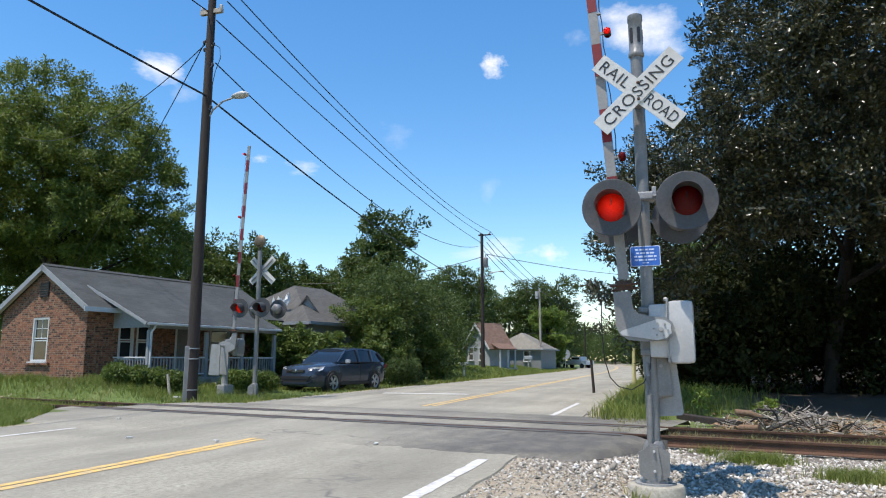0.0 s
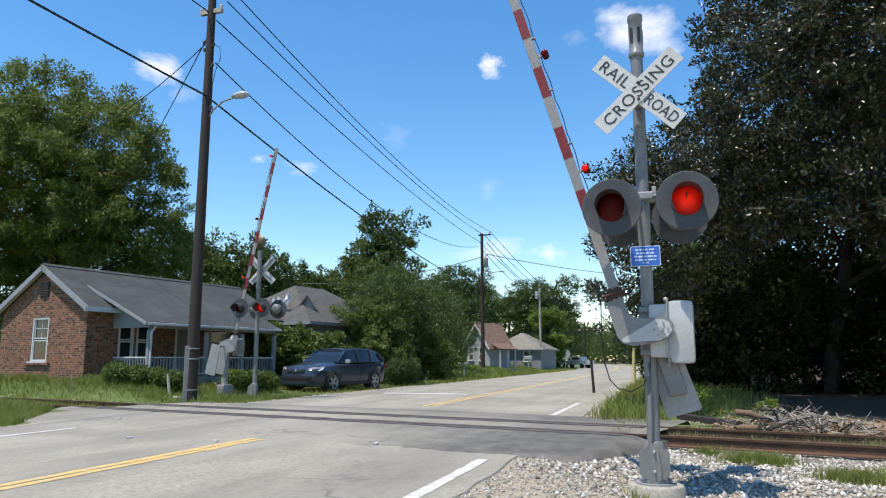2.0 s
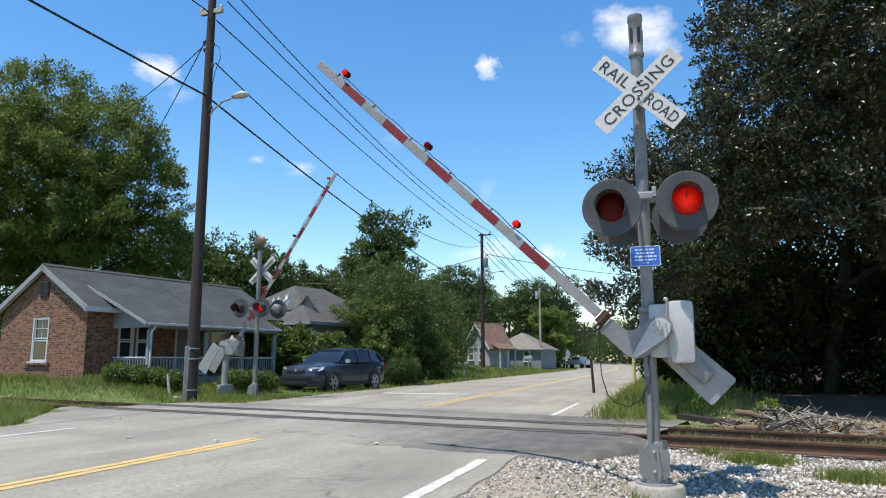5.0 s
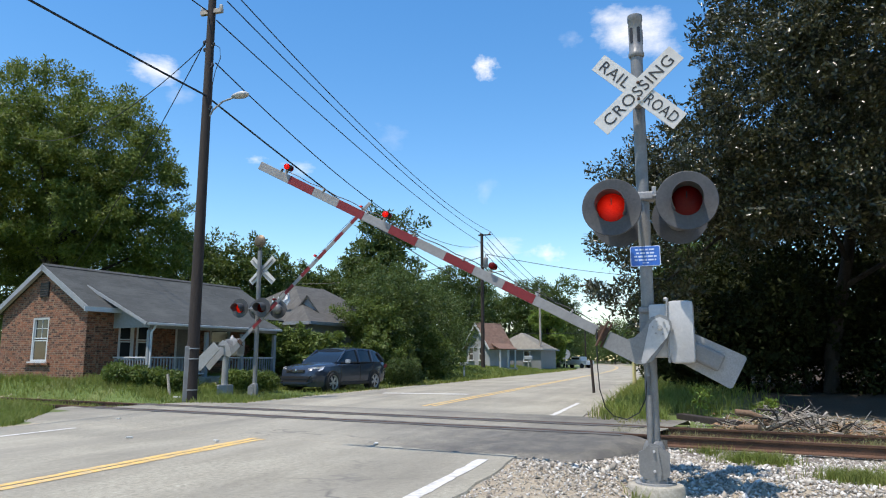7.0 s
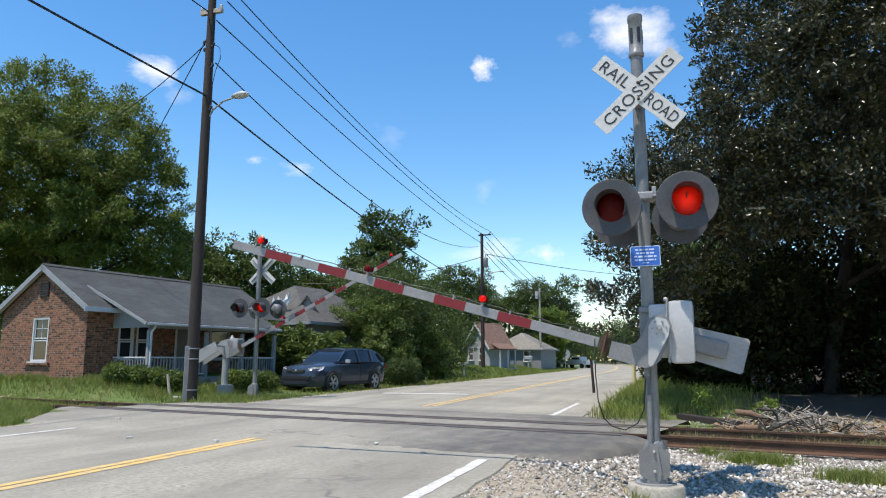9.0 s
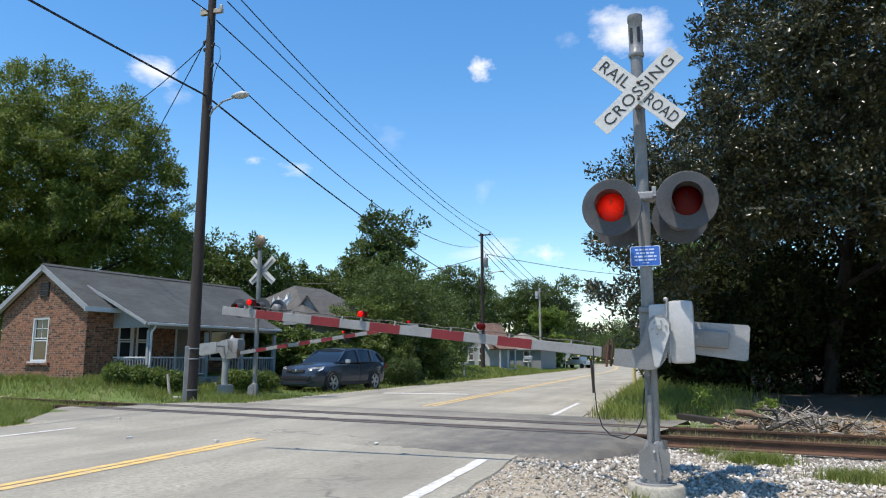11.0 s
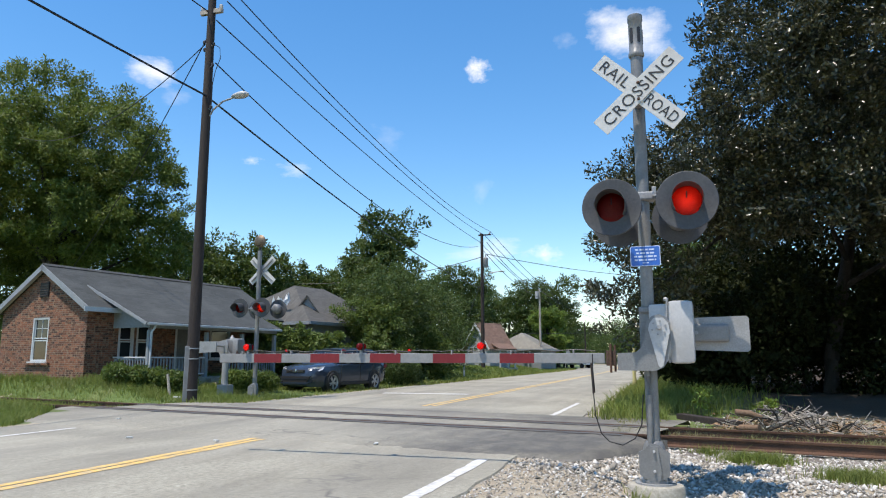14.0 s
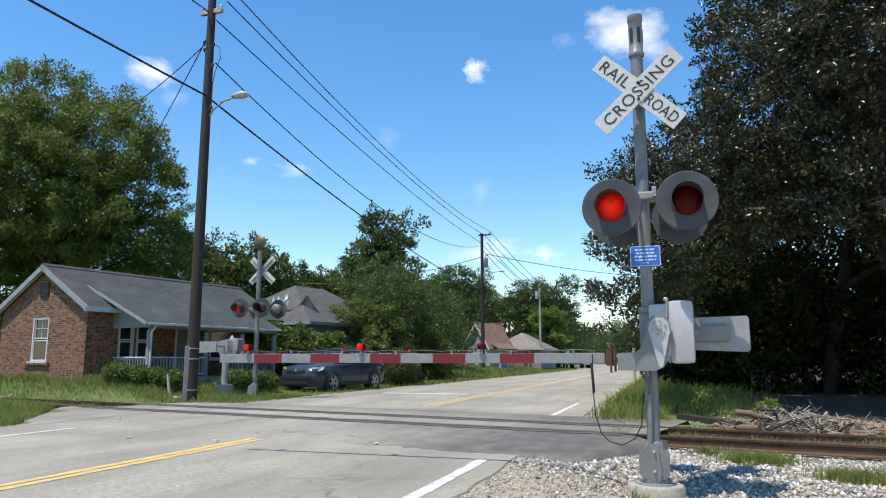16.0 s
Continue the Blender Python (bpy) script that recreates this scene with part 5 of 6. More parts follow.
def wall_with_holes(x0, x1, top, thick, holes, axis):
    """One upright wall with openings through it. axis 'x': runs along x at y = 0; 'y': along y at x = 0. holes: (a, b, low, high)."""
    us = sorted({x0, x1, *[v for h in holes for v in h[:2]]})
    zs = sorted({-0.4, top, *[v for h in holes for v in h[2:]]})
    bm = bmesh.new()
    grid = {}

    def vert(i, k, d):
        if (i, k, d) not in grid:
            u, z = us[i], zs[k]
            grid[i, k, d] = bm.verts.new((u, thick * d, z) if axis == "x" else (-thick * d, u, z))
        return grid[i, k, d]

    def filled(i, k):
        if not (0 <= i < len(us) - 1 and 0 <= k < len(zs) - 1):
            return False
        u, z = (us[i] + us[i + 1]) / 2, (zs[k] + zs[k + 1]) / 2
        return not any(a < u < b and lo < z < hi for a, b, lo, hi in holes)
    for i in range(len(us) - 1):
        for k in range(len(zs) - 1):
            if not filled(i, k):
                continue
            for d in (0, 1):
                bm.faces.new([vert(i, k, d), vert(i + 1, k, d), vert(i + 1, k + 1, d), vert(i, k + 1, d)])
            for di, dk, p, q in ((-1, 0, (0, 0), (0, 1)), (1, 0, (1, 0), (1, 1)), (0, -1, (0, 0), (1, 0)), (0, 1, (0, 1), (1, 1))):
                if not filled(i + di, k + dk):
                    a, b = (i + p[0], k + p[1]), (i + q[0], k + q[1])
                    bm.faces.new([vert(*a, 0), vert(*b, 0), vert(*b, 1), vert(*a, 1)])
    bmesh.ops.recalc_face_normals(bm, faces=bm.faces)
    return bm


def window(parent, w, h, at, name="window", bars=True):
    """A sash window whose opening is w by h; it faces -y of its own frame."""
    bm = bmesh.new()
    f = 0.07
    for x in (-w / 2 + f / 2, w / 2 - f / 2):
        add_box(bm, (x, 0, 0), (f, 0.10, h))
    for z in (-h / 2 + f / 2, h / 2 - f / 2):
        add_box(bm, (0, 0, z), (w - 2 * f, 0.098, f))
    win = part(name, bm, M["trim"], parent, "white sash window", at)
    for s, z in ((0.012, h / 4), (-0.012, -h / 4)):
        sash = bmesh.new()
        g = 0.045
        ww, hh = w - 2 * f, h / 2 - f / 2
        for x in (-ww / 2 + g / 2, ww / 2 - g / 2):
            add_box(sash, (x, s, z), (g, 0.035, hh))
        for zz in (z - hh / 2 + g / 2, z + hh / 2 - g / 2):
            add_box(sash, (0, s, zz), (ww - 2 * g, 0.033, g))
        if bars and z > 0:
            add_box(sash, (0, s, z), (0.02, 0.02, hh - 2 * g))
            add_box(sash, (0, s, z), (ww - 2 * g, 0.018, 0.02))
        part("sash", sash, M["trim"], win)
        part("pane", box((0, s + 0.004, z), (ww - 2 * g, 0.006, hh - 2 * g)), M["window_glass"], win, "dark glass pane")
    part("sill", box((0, -0.06, -h / 2 - 0.03), (w + 0.12, 0.16, 0.05), bevel=0.008), M["trim"], win)
    return win


def slab(p0, p1, y0, y1, t=0.10):
    """A sloping roof slab in x, z from p0 (high) to p1 (low), between y0 and y1."""
    (xa, za), (xb, zb) = p0, p1
    d = Vector((xb - xa, zb - za)).normalized()
    n = Vector((-d.y, d.x)) * t
    if n.y > 0:
        n = -n
    return profile([(xa, za), (xb, zb), (xb + n.x, zb + n.y), (xa + n.x, za + n.y)], y1 - y0, pose(0, (y0 + y1) / 2, 0))


def brick_house():
    h = thing("brick_house", "low red brick house with grey shingle roof and white porch", "house", HM)
    W, L, PE = 5.0, 9.3, 7.35
    # gable end facing the track, with one window
    gw = wall_with_holes(-W, 0, 2.45, 0.22, [(-3.08, -2.12, 0.66, 2.22)], "x")
    part("wall", gw, M["brick"], h, "red brick gable wall")
    part("gable_wall", profile([(-W, 2.45), (0, 2.45), (-0.05, 2.5), (-W / 2, 3.95), (-W + 0.05, 2.5)], 0.22, pose(0, 0.11, 0)), M["brick"], h)
    window(h, 0.96, 1.56, pose(-2.60, 0.06, 1.44))
    part("brick_sill", box((-2.6, -0.02, 0.58), (1.4, 0.12, 0.08)), M["brick"], h)
    vent = part("gable_vent", box((-2.5, -0.015, 3.22), (0.5, 0.06, 0.52)), M["black"], h, "dark louvred gable vent")
    for i in range(6):
        part("slat", box((-2.5, -0.05, 3.01 + i * 0.085), (0.46, 0.04, 0.02), Matrix.Rotation(radians(35), 4, "X")), M["pole_wood"], vent)
    # street front
    fw = wall_with_holes(0.22, L, 2.45, 0.22, [(1.25, 1.9, 0.75, 2.05), (2.0, 2.65, 0.75, 2.05), (3.75, 4.7, 0.05, 2.05), (5.5, 6.6, 0.75, 2.05), (7.9, 8.9, 0.75, 2.05)], "y")
    part("wall", fw, M["brick"], h, "red brick street front")
    side = Matrix.Rotation(radians(90), 4, "Z")
    for y, w in ((1.575, 0.65), (2.325, 0.65), (6.05, 1.1), (8.4, 1.0)):
        window(h, w, 1.3, pose(-0.05, y, 1.40) @ side, bars=False)
    d = part("door", box((-0.08, 4.175, 1.05), (0.05, 0.86, 1.98)), M["door_paint"], h, "pale panelled front door")
    for z in (0.6, 1.5):
        part("panel", box((-0.05, 4.175, z), (0.02, 0.6, 0.62), bevel=0.008), M["door_paint"], d)
    part("handle", tube((-0.05, 4.56, 1.0), (0.0, 4.56, 1.0), 0.02, seg=8), M["chrome"], d)
    part("door_frame", box((-0.03, 3.78, 1.05), (0.12, 0.08, 2.06)), M["trim"], h)
    part("door_frame", box((-0.03, 4.67, 1.05), (0.12, 0.08, 2.06)), M["trim"], h)
    part("wall", box((-W / 2, L - 0.11, 1.02), (W - 0.5, 0.22, 2.84)), M["brick"], h)
    part("wall", box((-W + 0.11, L / 2, 1.02), (0.22, L - 0.5, 2.84)), M["brick"], h)
    part("interior_floor", box((-W / 2, L / 2, 0.0), (W - 0.5, L - 0.5, 0.1)), M["tie"], h)
    part("gable_wall", profile([(-W + 0.1, 2.4), (-0.1, 2.4), (-W / 2, 3.95)], 0.2, pose(0, L - 0.12, 0)), M["brick"], h)
    # roof
    ov = 0.19
    ridge = (-W / 2, 4.14)
    s = (4.14 - 2.50) / (W / 2 + 0.35)
    part("roof", slab(ridge, (0.38, 4.14 - s * (W / 2 + 0.38)), -ov, L + ov), M["shingle"], h, "grey shingle roof slope")
    part("roof", slab(ridge, (-W - 0.38, 4.14 - s * (W / 2 + 0.38)), -ov, L + ov), M["shingle"], h, "grey shingle roof slope")
    part("ridge_cap", profile([(-W / 2 - 0.16, 4.08), (-W / 2, 4.175), (-W / 2 + 0.16, 4.08), (-W / 2, 4.14)], L + 2 * ov, pose(0, L / 2, 0)), M["shingle"], h)
    for sx in (1, -1):
        x1 = -W / 2 + sx * (W / 2 + 0.37)
        rk = slab((-W / 2, 4.12), (x1, 4.12 - s * (W / 2 + 0.37)), -ov - 0.03, -ov + 0.0, 0.19)
        part("rake_board", rk, M["trim_grey_shaded"], h, "greyed painted rake board")
        part("soffit", slab((-W / 2, 4.02), (x1, 4.02 - s * (W / 2 + 0.37)), -ov, 0.0, 0.02), M["trim"], h)
    part("fascia", box((0.40, 0.3, 2.42), (0.03, 1.42, 0.16)), M["trim"], h)
    part("soffit", box((0.2, 0.45, 2.37), (0.38, 1.1, 0.02)), M["trim"], h)
    # porch
    px = 1.85
    pr = slab((-1.2, 3.44), (px + 0.28, 1.99), 0.72, PE, 0.07)
    part("porch_roof", pr, M["shingle"], h, "grey shingle porch roof")
    part("rake_board", slab((-1.15, 3.40), (px + 0.29, 1.975), 0.69, 0.72, 0.11), M["trim_grey_shaded"], h)
    part("porch_gable", profile([(0.0, 1.82), (px, 1.82), (px, 2.0), (0.0, 2.68)], 0.06, pose(0, 1.05, 0)), M["trim_grey_shaded"], h, "white boarded porch end")
    # white beam, posts and balusters take the grey trim, shade painted into it
    part("beam", box((px, (1.0 + PE) / 2, 1.87), (0.14, PE - 1.0, 0.14), bevel=0.008), M["trim_grey_shaded"], h, "white porch beam")
    part("porch_ceiling", box((px / 2, (1.0 + PE) / 2, 1.95), (px, PE - 1.1, 0.03)), M["trim"], h)
    part("porch_floor", box((px / 2 + 0.05, (1.0 + PE) / 2, -0.1), (px + 0.2, PE - 0.9, 0.4), bevel=0.01), M["concrete"], h)
    for y in (1.08, 3.6, 5.4, PE - 0.1):
        part("porch_post", box((px, y, 0.91), (0.13, 0.13, 1.64), bevel=0.01), M["trim_grey_shaded"], h, "white square porch post")
    g = bmesh.new()
    add_path(g, [(px + 0.2, 1.15, 1.90), (px + 0.2, 1.12, 1.80), (px + 0.10, 1.08, 1.66), (px + 0.095, 1.08, 1.2), (px + 0.095, 1.08, 0.0)], 0.04, 8)
    part("downspout", g, M["trim"], h, "white downspout", smooth=True)
    part("gutter", box((px + 0.26, (0.8 + PE) / 2, 1.93), (0.10, PE - 0.7, 0.09), bevel=0.02), M["trim"], h)
    for y0, y1 in ((1.15, 3.53), (4.6, 5.33), (5.47, PE - 0.17)):
        part("rail", box((px, (y0 + y1) / 2, 0.80), (0.07, y1 - y0, 0.05)), M["trim"], h)
        part("rail", box((px, (y0 + y1) / 2, 0.22), (0.05, y1 - y0, 0.05)), M["trim"], h)
        n = int((y1 - y0) / 0.13)
        for i in range(n):
            part("baluster", box((px, y0 + (i + 0.5) * (y1 - y0) / n, 0.5), (0.035, 0.035, 0.52)), M["trim_grey_shaded"], h)
    part("rail", box((px / 2, 1.08, 0.80), (px - 0.12, 0.07, 0.05)), M["trim"], h)
    part("rail", box((px / 2, 1.08, 0.22), (px - 0.12, 0.05, 0.05)), M["trim"], h)
    for i in range(12):
        part("baluster", box((0.12 + i * 0.138, 1.08, 0.5), (0.035, 0.035, 0.52)), M["trim_grey_shaded"], h)
    steps = bmesh.new()
    for i in range(2):
        add_box(steps, (px + 0.25 + i * 0.28, 4.1, -0.02 - i * 0.14), (0.3, 1.1, 0.16))
    part("steps", steps, M["concrete"], h)
    return h


def far_house(name, label, at, W, L, eave, peak, wall_mat, roof_mat, hip=False, windows=()):
    """A house whose gable end faces -y; x across, y away."""
    h = thing(name, label, "house", at)
    part("wall", profile([(-W / 2, -0.6), (W / 2, -0.6), (W / 2, eave), (0, eave if hip else peak - 0.1), (-W / 2, eave)] if not hip else [(-W / 2, -0.6), (W / 2, -0.6), (W / 2, eave), (-W / 2, eave)], L, pose(0, L / 2, 0)), wall_mat, h)
    o = 0.4
    if hip:
        bm = bmesh.new()
        q = [bm.verts.new(v) for v in ((-W / 2 - o, -o, eave - 0.05), (W / 2 + o, -o, eave - 0.05), (W / 2 + o, L + o, eave - 0.05), (-W / 2 - o, L + o, eave - 0.05), (0, W * 0.4, peak), (0, L - W * 0.4, peak))]
        for f in ((0, 1, 4), (1, 2, 5, 4), (2, 3, 5), (3, 0, 4, 5), (3, 2, 1, 0)):
            bm.faces.new([q[i] for i in f])
        part("roof", bm, roof_mat, h)
        part("fascia", box((0, -o - 0.02, eave - 0.08), (W + 2 * o, 0.04, 0.16)), M["trim_grey_shaded"], h)
        part("fascia", box((W / 2 + o + 0.02, L / 2, eave - 0.08), (0.04, L + 2 * o, 0.16)), M["trim_grey_shaded"], h)
    else:
        s = (peak - eave) / (W / 2)
        for k in (1, -1):
            part("roof", slab((0, peak), (k * (W / 2 + o), eave - s * o), -o, L + o, 0.12), roof_mat, h)
            part("rake_board", slab((0, peak - 0.01), (k * (W / 2 + o), eave - s * o - 0.01), -o - 0.04, -o, 0.2), M["trim"], h)
    for x, z, w, hh in windows:
        window(h, w, hh, pose(x, -0.06, z), bars=False)
    return h


def other_houses():
    tilt = Matrix.Rotation(-HA, 4, "Z")
    h2 = far_house("neighbour_house", "old house with brown-grey roof and a torn dormer", Matrix.Translation((-20.6, 32.6, 0.7)) @ tilt, 6.6, 8.0, 2.45, 4.7, M["siding_grey"], M["shingle_old"], True)
    dm = part("dormer", profile([(-0.75, -0.1), (0.75, -0.1), (0.0, 1.0)], 1.3, pose(1.75, 1.75, 2.85) @ Matrix.Rotation(radians(35), 4, "Z")), M["siding"], h2, "small blue-white gabled dormer")
    for k in (1, -1):
        part("dormer_roof", slab((0, 1.08), (k * 0.9, -0.16), -0.85, 0.85, 0.07), M["shingle_old"], dm, at=pose(1.75, 1.75, 2.85) @ Matrix.Rotation(radians(35), 4, "Z"))
    rng = np.random.default_rng(7)
    t = bmesh.new()
    prev = None
    for i in range(12):
        a = [t.verts.new((-0.2 + 1.1 * i / 11 + rng.normal() * 0.03, -0.05 + rng.normal() * 0.06, z + rng.normal() * 0.10 + 0.55 * abs(i / 11 - 0.45))) for z in (0.0, 0.25, 0.55)]
        if prev:
            for j in range(2):
                t.faces.new((prev[j], a[j], a[j + 1], prev[j + 1]))
        prev = a
    part("torn_tarp", t, M["tarp"], h2, "torn white sheet flapped over the roof", pose(0.75, 0.35, 3.15))
    h3 = far_house("neighbour_house", "house beyond the neighbour with a plain brown-grey roof", Matrix.Translation((-22.0, 40.5, 0.5)) @ tilt, 7.0, 9.0, 2.6, 4.4, M["siding"], M["shingle_old"])
    wh = far_house("white_house", "small white house with a steep red-brown roof", Matrix.Translation((-19.4, 73.0, 0.4)) @ Matrix.Rotation(radians(-32), 4, "Z"), 3.6, 3.0, 2.5, 4.8, M["siding"], M["shingle_red"], False, ((0.6, 1.5, 0.8, 1.4), (-1.0, 1.5, 0.8, 1.4)))
    part("porch_roof", slab((1.7, 2.6), (3.1, 2.0), 0.2, 2.8, 0.1), M["shingle_red"], wh, "low red-brown porch roof")
    for y in (0.4, 1.5, 2.6):
        part("porch_post", box((2.95, y, 0.7), (0.12, 0.12, 2.4)), M["trim"], wh)
    part("porch_floor", box((2.45, 1.5, -0.2), (1.3, 2.7, 0.5)), M["concrete"], wh)
    gh = far_house("grey_roofed_house", "low house with a broad grey hipped roof", Matrix.Translation((-18.3, 87.0, 0.4)) @ Matrix.Rotation(radians(-6), 4, "Z"), 6.6, 7.0, 2.2, 4.3, M["siding_grey"], M["shingle_tan"], True, ((1.5, 1.3, 0.9, 1.3), (-1.5, 1.3, 0.9, 1.3)))
    sh = far_house("shed", "pale shed glimpsed through the trees", Matrix.Translation((9.6, 24.0, 0.3)) @ Matrix.Rotation(radians(8), 4, "Z"), 2.2, 3.0, 1.7, 2.3, M["trim"], M["shingle_old"])
    sh["category"] = "shed"


brick_house()
other_houses()


# ---------------------------------------------------------------- parked car
def loft(sections, cap=True):
    bm = bmesh.new()
    rings = [[bm.verts.new(p) for p in s] for s in sections]
    for a, b in zip(rings, rings[1:]):
        n = len(a)
        for k in range(n):
            bm.faces.new((a[k], a[(k + 1) % n], b[(k + 1) % n], b[k]))
    if cap:
        bm.faces.new(rings[0][::-1])
        bm.faces.new(rings[-1])
    bmesh.ops.recalc_face_normals(bm, faces=bm.faces)
    return bm


def wheel(parent, x, y, s):
    R = 0.375
    side = Matrix.Translation((x, y, R)) @ Matrix.Rotation(radians(90 * s), 4, "Y")
    w = part("wheel", lathe([(0.27, -0.02), (0.35, 0.0), (R, 0.04), (R, 0.19), (0.35, 0.23), (0.27, 0.235)], 28, None, (False, False)), M["tyre"], parent, "black tyre on a silver alloy rim", side @ pose(0, 0, -0.20), True)
    part("rim", lathe([(0.275, 0.18), (0.285, 0.225), (0.275, 0.235), (0.255, 0.21), (0.25, 0.17)], 24, None, (False, False)), M["mirror_cap"], w, "silver alloy rim", smooth=True)
    part("brake_disc", lathe([(0.27, 0.10), (0.27, 0.12)], 20), M["black"], w)
    for i in range(10):
        a = 2 * math.pi * (i // 2) / 5 + (0.16 if i % 2 else -0.16)
        part("spoke", box((0.15, 0, 0.20), (0.22, 0.04, 0.025), bevel=0.006), M["mirror_cap"], w, "", Matrix.Rotation(a, 4, "Z"))
    part("hub_cap", lathe([(0.06, 0.19), (0.055, 0.225), (0.02, 0.23)], 12), M["mirror_cap"], w)
    return w


def parked_car():
    c = thing("car", "dark blue-grey sport utility car parked on the grass verge", "car", Matrix.Translation((-13.45, 27.2, -0.05)) @ Matrix.Rotation(-radians(10), 4, "Z") @ Matrix.Scale(1.035, 4))
    st = ((-2.53, 0.50, 0.30, 0.66, 0.72), (-2.47, 0.70, 0.24, 0.80, 0.86), (-2.30, 0.85, 0.22, 0.90, 0.97), (-1.95, 0.93, 0.22, 0.98, 1.05), (-1.50, 0.955, 0.24, 1.03, 1.10), (-1.0, 0.965, 0.26, 1.08, 1.15),
          (0.0, 0.968, 0.26, 1.10, 1.16), (1.0, 0.968, 0.26, 1.13, 1.18), (1.7, 0.955, 0.27, 1.16, 1.20), (2.2, 0.91, 0.30, 1.18, 1.22), (2.45, 0.84, 0.36, 1.15, 1.18), (2.54, 0.74, 0.44, 1.0, 1.04))
    secs = []
    for y, hw, b, sh, tp in st:
        half = [(0, tp), (hw * 0.6, tp - 0.005), (hw * 0.86, sh + 0.015), (hw * 0.95, sh - 0.05), (hw, sh - 0.28), (hw * 0.985, 0.55), (hw * 0.975, b + 0.10), (hw * 0.90, b), (0, b)]
        secs.append([(x, y, z) for x, z in half] + [(-x, y, z) for x, z in half[-2:0:-1]])
    part("body", loft(secs), M["car_paint"], c, "dark blue-grey painted body", smooth=True)
    gs = ((-1.12, 0.80, 0.80, 1.10, 1.12), (-0.75, 0.87, 0.74, 1.10, 1.36), (-0.32, 0.90, 0.68, 1.10, 1.60), (0.15, 0.91, 0.66, 1.10, 1.665), (1.0, 0.91, 0.66, 1.12, 1.67), (1.7, 0.90, 0.64, 1.14, 1.63), (2.15, 0.86, 0.60, 1.16, 1.52), (2.44, 0.80, 0.66, 1.15, 1.20))
    part("glasshouse", loft([[(a, y, z0), (b, y, z1), (-b, y, z1), (-a, y, z0)] for y, a, b, z0, z1 in gs]), M["car_glass"], c, "dark tinted windows", smooth=True)
    rf = [(y, b, z1) for y, a, b, z0, z1 in gs if -0.4 < y < 2.3]
    part("roof", loft([[(b + 0.035, y, z - 0.05), (b + 0.005, y, z + 0.015), (b * 0.5, y, z + 0.055), (0, y, z + 0.065), (-b * 0.5, y, z + 0.055), (-b - 0.005, y, z + 0.015), (-b - 0.035, y, z - 0.05), (0, y, z - 0.01)] for y, b, z in rf]), M["car_paint"], c, smooth=True)
    for s in (1, -1):
        for (ya, xa, za), (yb, xb, zb), r in (((-1.05, 0.84, 1.12), (-0.32, 0.70, 1.62), 0.04), ((0.36, 0.925, 1.12), (0.42, 0.70, 1.66), 0.045), ((1.32, 0.92, 1.14), (1.42, 0.68, 1.66), 0.04), ((2.30, 0.84, 1.18), (2.05, 0.64, 1.54), 0.055)):
            part("pillar", tube((s * xa, ya, za), (s * xb, yb, zb), r, seg=8), M["car_paint"], c, smooth=True)
        m = part("mirror", box((s * 1.05, -0.62, 1.17), (0.20, 0.10, 0.15), bevel=0.035), M["mirror_cap"], c, "pale door mirror", smooth=True)
        part("mirror_arm", tube((s * 0.93, -0.60, 1.12), (s * 1.0, -0.62, 1.14), 0.025, seg=6), M["black"], m)
        hl = loft([[(s * (0.52 + 0.0), -2.44, 0.80), (s * 0.52, -2.40, 0.92), (s * 0.52, -2.3, 0.86)], [(s * 0.76, -2.36, 0.76), (s * 0.76, -2.28, 0.955), (s * 0.76, -2.2, 0.86)], [(s * 0.935, -2.05, 0.86), (s * 0.925, -1.93, 0.985), (s * 0.88, -1.95, 0.88)]])
        part("headlight", hl, M["headlight"], c, "clear swept-back headlight")
        fl = part("fog_lamp", box((s * 0.72, -2.43, 0.46), (0.16, 0.06, 0.09), Matrix.Rotation(radians(s * 25), 4, "Z"), 0.015), M["black"], c)
        part("tail_light", box((s * 0.83, 2.40, 0.98), (0.16, 0.16, 0.16), bevel=0.03), M["arm_red"], c, "red tail light")
        for y in (-0.93, 0.38, 1.32):
            part("door_gap", box((s * 0.967, y, 0.72), (0.012, 0.012, 0.72)), M["black"], c)
        for y in (0.22, 1.18):
            part("door_handle", box((s * 0.985, y, 0.96), (0.03, 0.17, 0.03), bevel=0.008), M["car_paint"], c)
        part("side_trim", box((s * 0.955, 0.0, 0.32), (0.05, 2.0, 0.10), bevel=0.01), M["black"], c)
        part("belt_trim", box((s * 0.925, 0.6, 1.135), (0.03, 3.0, 0.025)), M["black"], c)
        for y in (-1.45, 1.42):
            part("wheel_arch", lathe([(0.43, 0.0), (0.43, 0.278), (0.37, 0.280)], 28, Matrix.Translation((s * 0.695, y, 0.40)) @ Matrix.Rotation(radians(90 * s), 4, "Y"), (False, False)), M["black"], c)
            wheel(c, s * 0.79, y, s).location.x += s * 0.185
    gr = part("grille", box((0, -2.50, 0.80), (0.86, 0.06, 0.12), bevel=0.02), M["black"], c, "dark upper grille with bright bars")
    for z in (0.77, 0.80, 0.83):
        part("grille_bar", box((0, -2.535, z), (0.80, 0.012, 0.010)), M["chrome"], gr)
    part("badge", lathe([(0.085, 0), (0.08, 0.02), (0.03, 0.03)], 18, pose(0, -2.53, 0.82) @ Matrix.Rotation(radians(90), 4, "X")), M["chrome"], gr, "round bright badge")
    lg = part("lower_grille", profile([(-0.72, 0.62), (0.72, 0.62), (0.55, 0.40), (-0.55, 0.40)], 0.12, pose(0, -2.50, 0)), M["black"], c, "dark wide lower grille")
    part("grille_bar", box((0, -2.565, 0.52), (1.2, 0.012, 0.02)), M["car_paint"], lg)
